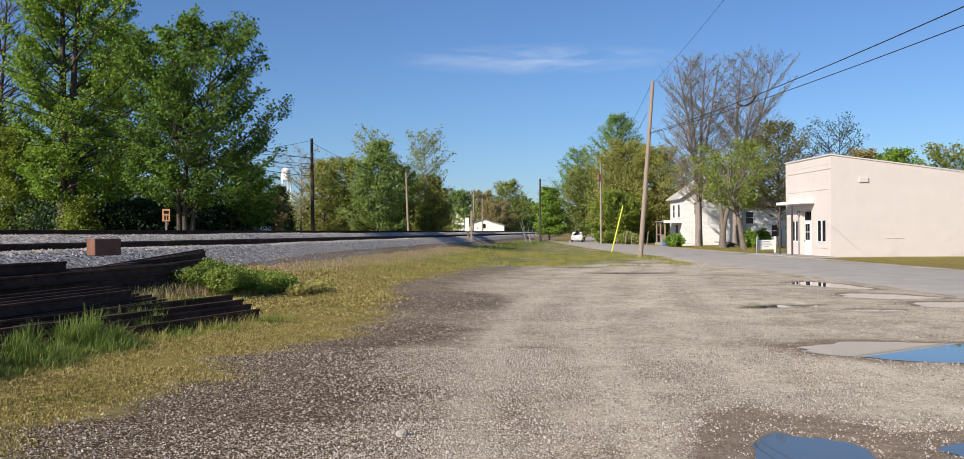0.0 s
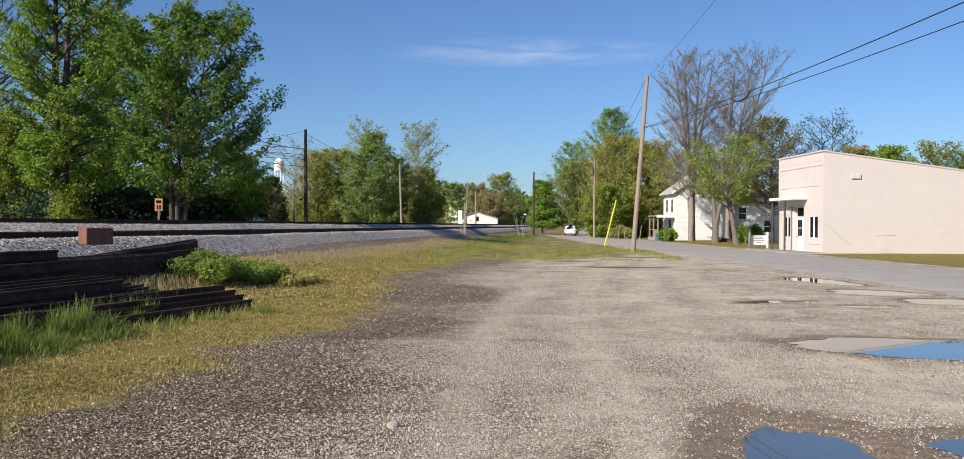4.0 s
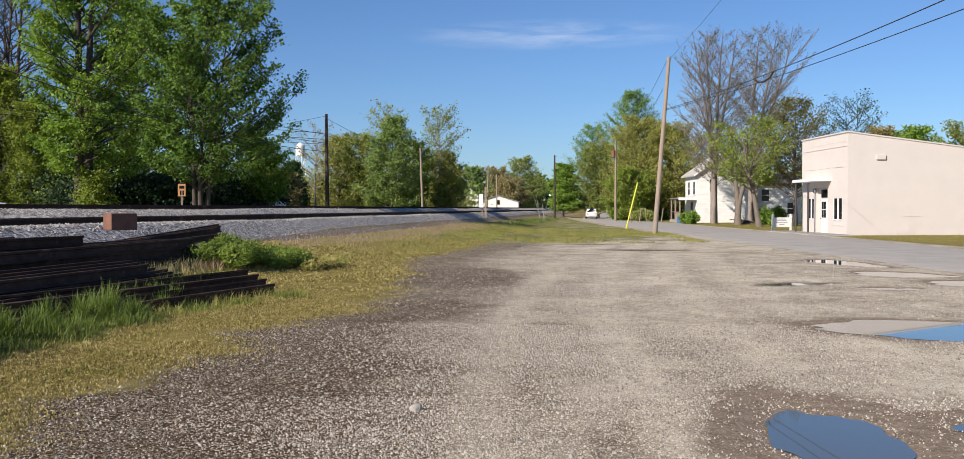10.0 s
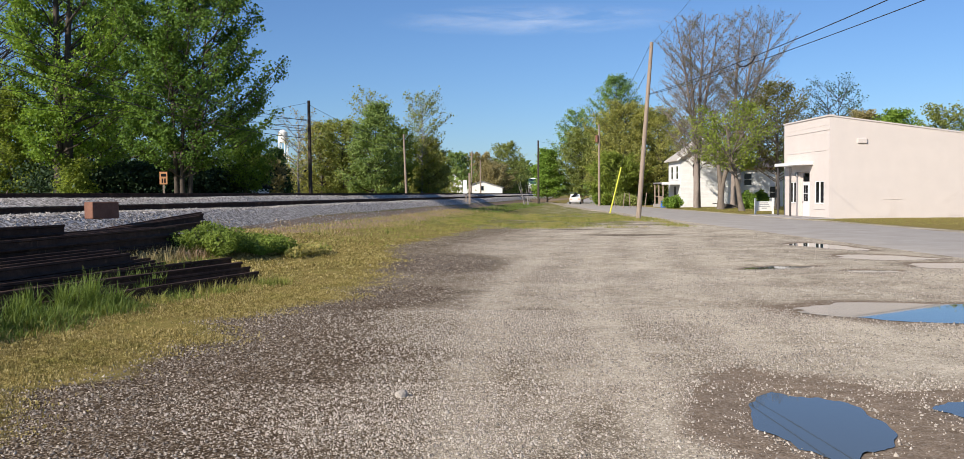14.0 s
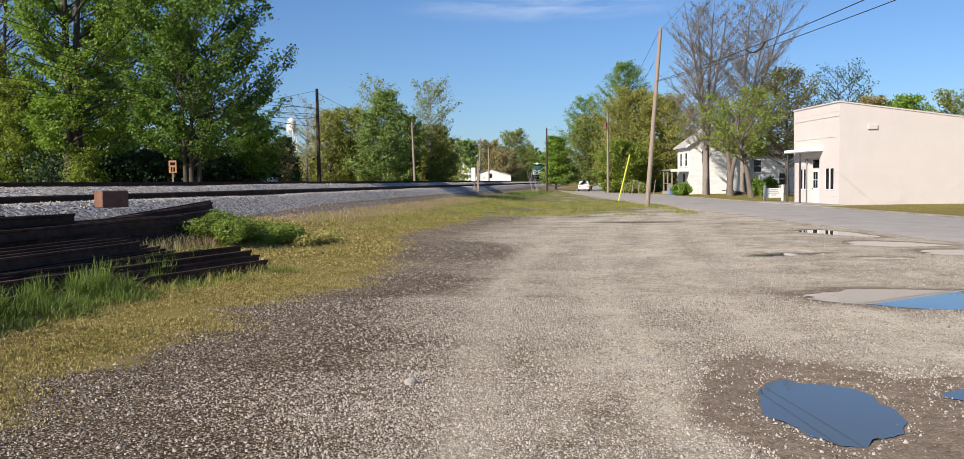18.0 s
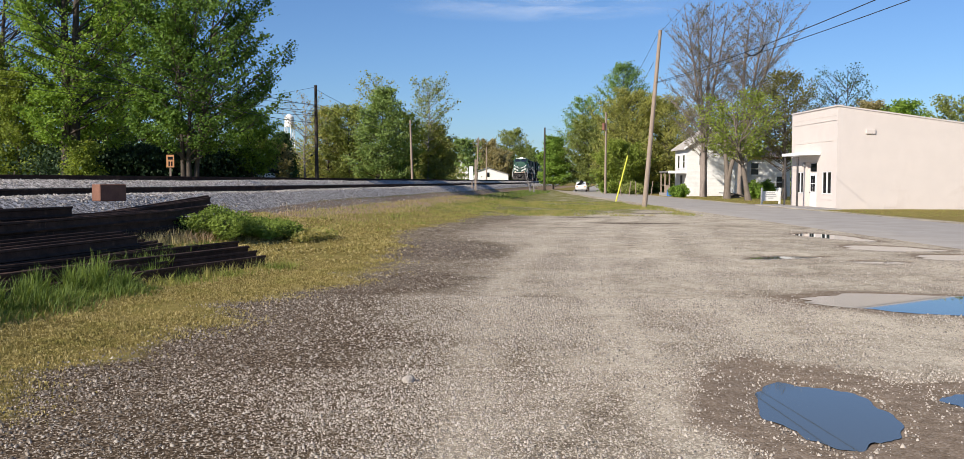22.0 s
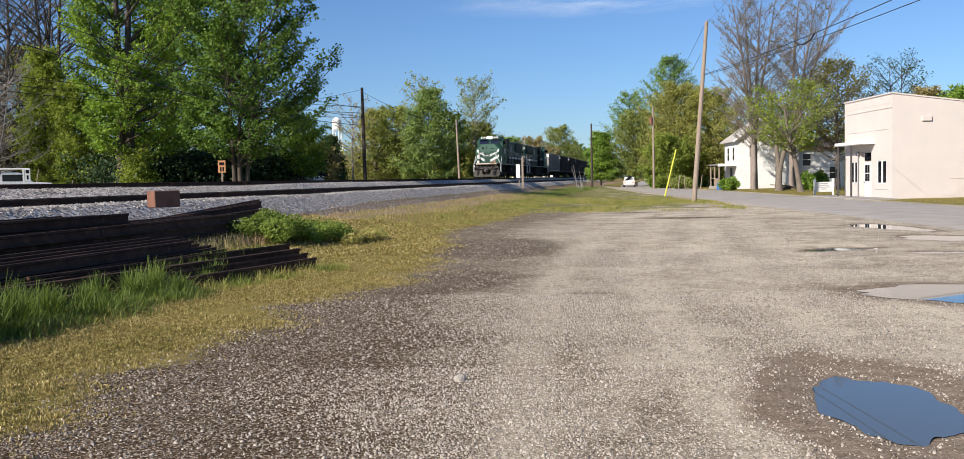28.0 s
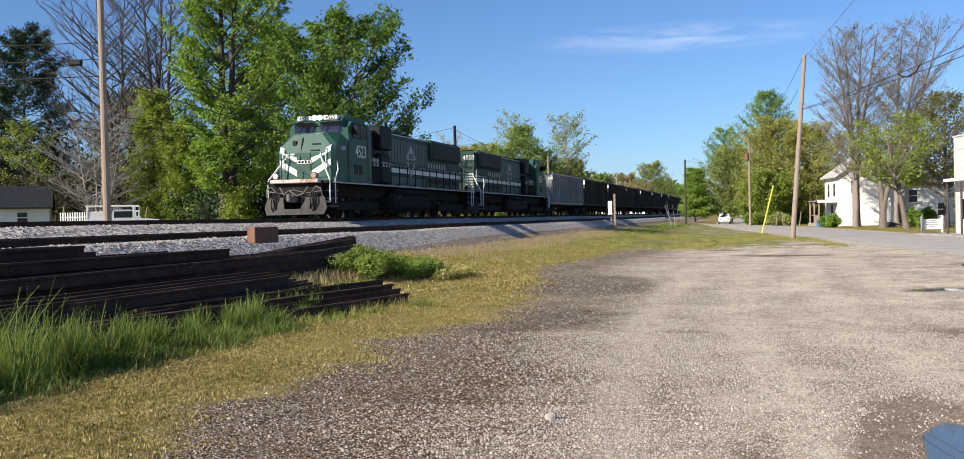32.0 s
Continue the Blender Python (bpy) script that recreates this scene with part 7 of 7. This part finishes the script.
    for y in (-1.13, 1.13):
        part("radiator_grille", boxes((-20.45, -15.15, y - 0.012, y + 0.012, 3.52, 4.42)), M_BLACK, rad)
    for x in (-19.4, -17.9, -16.4, -9.6, -11.2, -12.6):
        bm = bmesh.new()
        rod(bm, (x, 0, 4.5), (x, 0, 4.68), 0.6, 0.55, 16)
        part("roof_fan", bm, M_BLACK, root)
    door = None
    for k in range(13):
        for y in (-0.935, 0.935):
            if door is None:
                door = part("hood_door", boxes((-0.20, 0.20, -0.012, 0.012, 0, 1.25), bevel=0.006), M_HOODDOOR, hood)
                o = door
            else:
                o = new("hood_door", door.data)
                o.parent = hood
            o.location = (-9.0 - k * 0.46, y, 2.95)
    for y in (-0.95, 0.95):
        for k in range(4):
            part("lower_louvre", boxes((-20.3 + 1.35 * k, -19.3 + 1.35 * k, y - 0.01, y + 0.01, 2.0, 2.3)), M_BLACK, hood)
        part("lower_louvre", boxes((-14.3, -9.2, y - 0.008, y + 0.008, 1.8, 2.2)), M_HOODDOOR, hood)
        part("skirt_stripe", boxes((-20.9, -8.7, y - 0.01, y + 0.01, 1.70, 1.76)), M_SILL, hood)
        # emblem: a peaked badge over a chevron, with lettering each side as bars
        bm = bmesh.new()
        prism(bm, [(-0.7, 0.1), (0, 0.85), (0.7, 0.1), (0.62, 0.0), (-0.62, 0.0)], -0.02, 0.02, "y")
        o = part("emblem", bm, M_SILL, hood, "white peaked emblem")
        o.matrix_basis = pose(-12.1, y, 3.22)
        for sg in (-1, 1):
            bm = bmesh.new()
            prism(bm, [(0, -0.95), (sg * 0.66, -0.1), (sg * 0.46, -0.1), (0, -0.7)], -0.022, 0.022, "y")
            o = part("emblem_chevron", bm, M_SILL, hood)
            o.matrix_basis = pose(-12.1, y, 3.16)
        for k in range(3):
            o = bars(1, 0.16, 0.30, 0.12, pose(-12.38 + 0.28 * k, y + (0.02 if y > 0 else -0.02), 3.42, 90, 0, 180 if y > 0 else 0), M_HOOD, hood, "emblem_lettering")
        for k in range(7):
            o = bars(1, 0.24, 0.30, 0.24, pose(-17.84 + 0.48 * k, y * 1.0 + (0.012 if y > 0 else -0.012), 3.05, 90, 0, 180 if y > 0 else 0), M_SILL, hood, "lettering")
    for k in range(6):
        for y in (-0.5, 0.5):
            part("end_bar", boxes((-21.03, -21.0, y - 0.28, y + 0.28, 2.0 + k * 0.18, 2.09 + k * 0.18)), M_SILL, hood)
    text_ob(number, 0.44, pose(-21.02, -0.46, 4.08, 90, 0, -90), M_TRAINWHITE, hood)
    for y, rz in ((-1.54, 0), (1.54, 180)):
        text_ob(number, 0.84, pose(-4.05, y, 3.12, 90, 0, rz) @ Matrix.Diagonal((0.72, 1, 1, 1)), M_TRAINWHITE, cab)
    # walkway railings
    post = None
    for y in (-1.46, 1.46):
        part("handrail", rods([(-20.8, y, 2.72), (-5.6, y, 2.72)], 0.022), M_BLACK, root)
        part("lower_handrail", rods([(-20.8, y, 2.2), (-8.6, y, 2.2)], 0.014), M_BLACK, root)
        for k in range(14):
            x = -20.8 + k * 1.17
            if post is None:
                post = part("stanchion", rods([(0, 0, 0), (0, 0, 1.04)], 0.028), M_BLACK, root)
                o = post
            else:
                o = new("stanchion", post.data)
                o.parent = root
            o.location = (x, y, 1.68)
    # end steps and handrails
    for x0, sgn in ((-0.55, 1), (-L + 0.55, -1)):
        for y in (-1.35, 1.35):
            s = 1 if y > 0 else -1
            part("grab_rail", rods([(x0 - sgn * 0.72, y * 0.6, 2.95), (x0 - sgn * 0.6, y * 0.66, 2.75), (x0 - sgn * 0.1, y + s * 0.18, 1.75), (x0 - sgn * 0.1, y + s * 0.2, 1.55), (x0 - sgn * 0.1, y + s * 0.2, 0.72), (x0 - sgn * 0.12, y - s * 0.35, 0.75)], 0.034), M_TRAINWHITE, root)
            part("grab_rail", rods([(x0 - sgn * 1.0, y + s * 0.12, 2.6), (x0 - sgn * 0.95, y + s * 0.2, 2.2), (x0 - sgn * 0.6, y + s * 0.22, 1.75), (x0 - sgn * 0.6, y + s * 0.22, 0.65)], 0.03), M_TRAINWHITE, root)
            part("corner_rail", rods([(x0 - sgn * 0.78, y * 0.8, 3.2), (x0 - sgn * 0.66, y * 0.8, 3.1), (x0 - sgn * 0.66, y * 0.8, 2.2)], 0.022), M_TRAINWHITE, root)
            well = part("step_well", boxes((x0 - sgn * 1.1, x0 - sgn * 0.25, y - s * 0.35, y + s * 0.1, 0.45, 1.55)), M_UNDER, root)
            for z in (0.5, 0.85, 1.2):
                part("step", boxes((x0 - sgn * 1.0, x0 - sgn * 0.12, y - s * 0.3, y + s * 0.17, z, z + 0.05)), M_PILOT, well)
            part("end_stanchion", rods([(x0 + sgn * 0.1, y * 0.55, 1.68), (x0 + sgn * 0.1, y * 0.55, 2.72)], 0.022), M_BLACK, root)
        part("chain", rods([(x0 + sgn * 0.1, -0.74, 2.7), (x0 + sgn * 0.12, -0.3, 2.5), (x0 + sgn * 0.12, 0.3, 2.5), (x0 + sgn * 0.1, 0.74, 2.7)], 0.012), M_BLACK, root)
    # pilot and coupler
    for x0, sgn in ((-0.35, 1), (-L + 0.35, -1)):
        bm = bmesh.new()
        for ys in (-1, 1):
            pa = [(0.30, 0.16, 0.25), (1.42, 0.16, 0.0), (1.55, 0.45, -0.06), (1.42, 0.95, -0.12), (0.55, 0.95, 0.0), (0.42, 0.5, 0.2)]
            ring = []
            for off in (0.0, -0.06):
                ring.append([bm.verts.new((x0 + sgn * (dx + 0.12 + off), ys * yy, zz)) for yy, zz, dx in pa])
            bm.faces.new(ring[0])
            bm.faces.new(list(reversed(ring[1])))
            for k in range(6):
                bm.faces.new((ring[0][k], ring[1][k], ring[1][(k + 1) % 6], ring[0][(k + 1) % 6]))
        box(bm, x0 + sgn * 0.20, x0 + sgn * 0.34, -0.45, 0.45, 0.16, 0.42)
        bmesh.ops.recalc_face_normals(bm, faces=bm.faces)
        part("plow_pilot", bm, M_PLOW, root, "dusty grey steel snowplow pilot")
        part("end_plate", boxes((x0 - 0.2, x0 - 0.08, -1.25, 1.25, 0.7, 1.56), bevel=0.01), M_UNDER, root)
        part("anticlimber", boxes((x0 - 0.3, x0 + 0.18, -1.2, 1.2, 1.57, 1.74), bevel=0.03), M_CLIMBER, root, "rust-streaked white anticlimber")
        cp = part("coupler", boxes((min(x0, x0 + sgn * 0.45), max(x0, x0 + sgn * 0.45), -0.14, 0.14, 0.74, 1.06), bevel=0.05), M_PILOT, root)
        part("knuckle", boxes((min(x0 + sgn * 0.4, x0 + sgn * 0.6), max(x0 + sgn * 0.4, x0 + sgn * 0.6), -0.16, 0.02, 0.72, 1.08), bevel=0.05), M_PILOT, cp)
        part("uncoupling_lever", rods([(x0 + sgn * 0.1, -1.3, 1.2), (x0 + sgn * 0.16, -0.5, 1.12), (x0 + sgn * 0.22, 0.0, 1.28), (x0 + sgn * 0.16, 0.6, 1.12), (x0 + sgn * 0.1, 1.3, 1.2)], 0.02), M_PILOT, root)
        part("cut_bar", rods([(x0 + sgn * 0.1, 0.75, 1.0), (x0 + sgn * 0.2, 1.1, 1.42), (x0 + sgn * 0.2, 1.35, 1.3), (x0 + sgn * 0.12, 1.4, 0.95)], 0.03), M_PILOT, root)
        part("cut_bar", rods([(x0 + sgn * 0.1, -0.75, 1.0), (x0 + sgn * 0.2, -1.1, 1.42), (x0 + sgn * 0.2, -1.35, 1.3), (x0 + sgn * 0.12, -1.4, 0.95)], 0.03), M_PILOT, root)
        for y in (-0.95, 0.95):
            bm = bmesh.new()
            rod(bm, (x0 - 0.12, y, 1.90), (x0 + sgn * 0.10, y, 1.90), 0.13, 0.15, 14)
            dl = part("ditch_light", bm, M_RUSTLAMP, root)
            bm = bmesh.new()
            rod(bm, (x0 + sgn * 0.10, y, 1.90), (x0 + sgn * 0.115, y, 1.90), 0.12, 0.11, 14)
            part("lens", bm, M_BELLLAMP if (lead and sgn > 0 and y < 0) else M_DULLLAMP, dl)
        for k, y in enumerate((-1.05, -0.95, -0.85, -0.45, 0.45, 0.85, 0.95, 1.05)):
            part("air_hose", rods([(x0 + sgn * 0.16, y, 1.15), (x0 + sgn * 0.26, y * 1.02, 0.8), (x0 + sgn * 0.24, y * (0.97 if k % 2 else 1.04), 0.45), (x0 + sgn * 0.2, y * 0.98, 0.3 + 0.05 * (k % 3))], 0.03), M_BLACK, root)
        part("air_hose", rods([(x0 + sgn * 0.16, -0.7, 1.4), (x0 + sgn * 0.24, -0.45, 1.05), (x0 + sgn * 0.26, -0.2, 1.25), (x0 + sgn * 0.26, 0.2, 1.0), (x0 + sgn * 0.24, 0.5, 1.1), (x0 + sgn * 0.16, 0.7, 1.4)], 0.03), M_PILOT, root)
    return root


def coal_car(material, label):
    root = thing("coal_hopper_car", Matrix.Identity(4), label, "freight car", "the train")
    L = 15.6
    bm = bmesh.new()
    prism(bm, [(-0.45, 1.15), (-L + 0.45, 1.15), (-L + 0.3, 3.85), (-0.3, 3.85)], -1.5, 1.5, "y")
    part("body", bm, material, root)
    rib = None
    for k in range(15):
        for y in (-1.56, 1.56):
            if rib is None:
                rib = part("side_rib", boxes((-0.09, 0.09, -0.09, 0.09, 0, 2.6)), material, root)
                o = rib
            else:
                o = new("side_rib", rib.data)
                o.parent = root
            o.location = (-0.75 - k * (L - 1.5) / 14, y, 1.2)
    part("top_chord", boxes((-L + 0.25, -0.25, 1.46, 1.6, 3.78, 3.93), (-L + 0.25, -0.25, -1.6, -1.46, 3.78, 3.93)), material, root)
    part("side_sill", boxes((-L + 0.3, -0.3, -1.55, 1.55, 1.02, 1.18), bevel=0.02), material, root)
    part("coal_load", boxes((-L + 0.5, -0.5, -1.4, 1.4, 3.6, 3.8)), M_BLACK, root)
    part("end_panel", boxes((-0.3, -0.26, 1.15, 1.55, 3.3, 3.75)), M_TRAINWHITE, root, "pale square reflector panel")
    part("coupler", boxes((-L - 0.35, 0.35, -0.12, 0.12, 0.75, 1.0)), M_UNDER, root)
    for xc in (-1.9, -L + 1.9):
        tr = part("truck_frame", boxes((xc - 1.3, xc + 1.3, -1.1, -0.95, 0.35, 0.7), (xc - 1.3, xc + 1.3, 0.95, 1.1, 0.35, 0.7), (xc - 0.25, xc + 0.25, -1, 1, 0.4, 0.8), bevel=0.03), M_UNDER, root)
        for dx in (-0.9, 0.9):
            for yy in (-0.755, 0.755):
                bm = bmesh.new()
                rod(bm, (xc + dx, yy - 0.065, 0.46), (xc + dx, yy + 0.065, 0.46), 0.46, 0.46, 18)
                part("wheel", bm, M_UNDER, tr)
    return root


LEAD = locomotive("dark green diesel locomotive with white chevrons on its nose", True)
SECOND = locomotive("dark green diesel locomotive running backwards behind the first", False)
CARS = [coal_car(M_CARGREY, "ribbed grey steel coal car behind the locomotives")]
FIRST_DARK = coal_car(M_CARDARK, "dark weathered coal car in the train")
CARS.append(FIRST_DARK)
for k in range(20):
    CARS.append(copy_thing(FIRST_DARK, Matrix.Identity(4)))

# how far ahead the front of the train is, in metres along the line
TRAIN = [(0, 452), (3, 418), (6, 382), (10, 334), (14, 287), (17, 256), (18, 245.5), (19, 231), (21, 206), (23, 178.5), (25, 148), (28, 102.3), (30, 70.4), (31, 53.3), (32, 36.2)]


def vehicle_pose(s, z, backwards=False):
    p, h = line(s, MAIN_D)
    q, _ = line(s + 15.0, MAIN_D)
    yaw = math.atan2(p.y - q.y, p.x - q.x)
    m = Matrix.Translation((p.x, p.y, z)) @ Matrix.Rotation(yaw, 4, "Z")
    if backwards:
        m = m @ Matrix.Translation((-22.5, 0, 0)) @ Matrix.Rotation(math.pi, 4, "Z")
    return m


def bird(label, size):
    """A small dark bird: body, head, tail and two wings; x forward."""
    root = thing("bird", Matrix.Identity(4), label, "bird", "birds in flight")
    bm = bmesh.new()
    bmesh.ops.create_uvsphere(bm, u_segments=10, v_segments=8, radius=1.0, matrix=Matrix.Diagonal((0.30 * size, 0.10 * size, 0.10 * size, 1)))
    part("body", bm, M_BLACK, root)
    bm = bmesh.new()
    bmesh.ops.create_uvsphere(bm, u_segments=8, v_segments=6, radius=0.09 * size, matrix=Matrix.Translation((0.32 * size, 0, 0.04 * size)))
    part("head", bm, M_BLACK, root)
    bm = bmesh.new()
    prism(bm, [(-0.25 * size, -0.06 * size), (-0.55 * size, -0.13 * size), (-0.55 * size, 0.13 * size), (-0.25 * size, 0.06 * size)], -0.01 * size, 0.01 * size, "z")
    part("tail", bm, M_BLACK, root)
    wings = []
    for k in (-1, 1):
        bm = bmesh.new()
        prism(bm, [(0.2 * size, 0.0), (0.12 * size, k * 0.45 * size), (-0.12 * size, k * 0.75 * size), (-0.12 * size, k * 0.3 * size), (-0.15 * size, 0.0)], -0.012 * size, 0.012 * size, "z")
        wings.append((part("wing", bm, M_BLACK, root), k))
    return root, wings


BIRD_A, WINGS_A = bird("dark bird crossing the sky with beating wings", 0.42)
BIRD_B, WINGS_B = bird("far dark bird gliding above the trees", 0.4)


def flap(wings, times, phase):
    for w, k in wings:
        walk(w, [(t, pose(0, 0, 0.04, k * (35 * math.sin(11.0 * t + phase) + 8), 0, 0)) for t in times])


def motions():
    walk(BIRD_A, [(t, pose(x, y, z, 0, -15, 160)) for t, x, y, z in
                  ((0, -7.5, 124, 5.0), (26.6, -7.5, 124, 5.0), (27.4, -7.0, 98, 5.4), (28.0, -6.6, 72, 6.4), (28.4, -7.85, 60, 8.21), (28.6, -8.93, 60, 9.19), (28.8, -10.09, 60, 9.91), (29.0, -11.87, 60, 10.93), (29.3, -14.6, 61, 12.2), (30.0, -22, 66, 14), (32, -30, 80, 12))])
    walk(BIRD_B, [(t, pose(x, y, z, 0, 8, -20)) for t, x, y, z in
                  ((0, -44, 120, 9.0), (28.0, -40, 120, 14.0), (29.2, -24.2, 120, 19.9), (29.6, -21.6, 120, 19.2), (30.0, -19.5, 120, 18.2), (30.4, -18.2, 120, 17.1), (30.6, -17.5, 120, 15.6), (31.2, -16.0, 122, 9.0), (32, -15.5, 123, 7.5))])
    beats = [0.0] + [27.6 + 0.1 * k for k in range(45)]
    flap(WINGS_A, beats, 0.0)
    flap(WINGS_B, beats, 1.3)
    walk(LEAD, [(t, vehicle_pose(s, MAIN_Z)) for t, s in TRAIN])
    walk(SECOND, [(t, vehicle_pose(s + 22.9, MAIN_Z, True)) for t, s in TRAIN])
    for k, car in enumerate(CARS):
        walk(car, [(t, vehicle_pose(s + 46.0 + 16.25 * k, MAIN_Z)) for t, s in TRAIN])


motions()
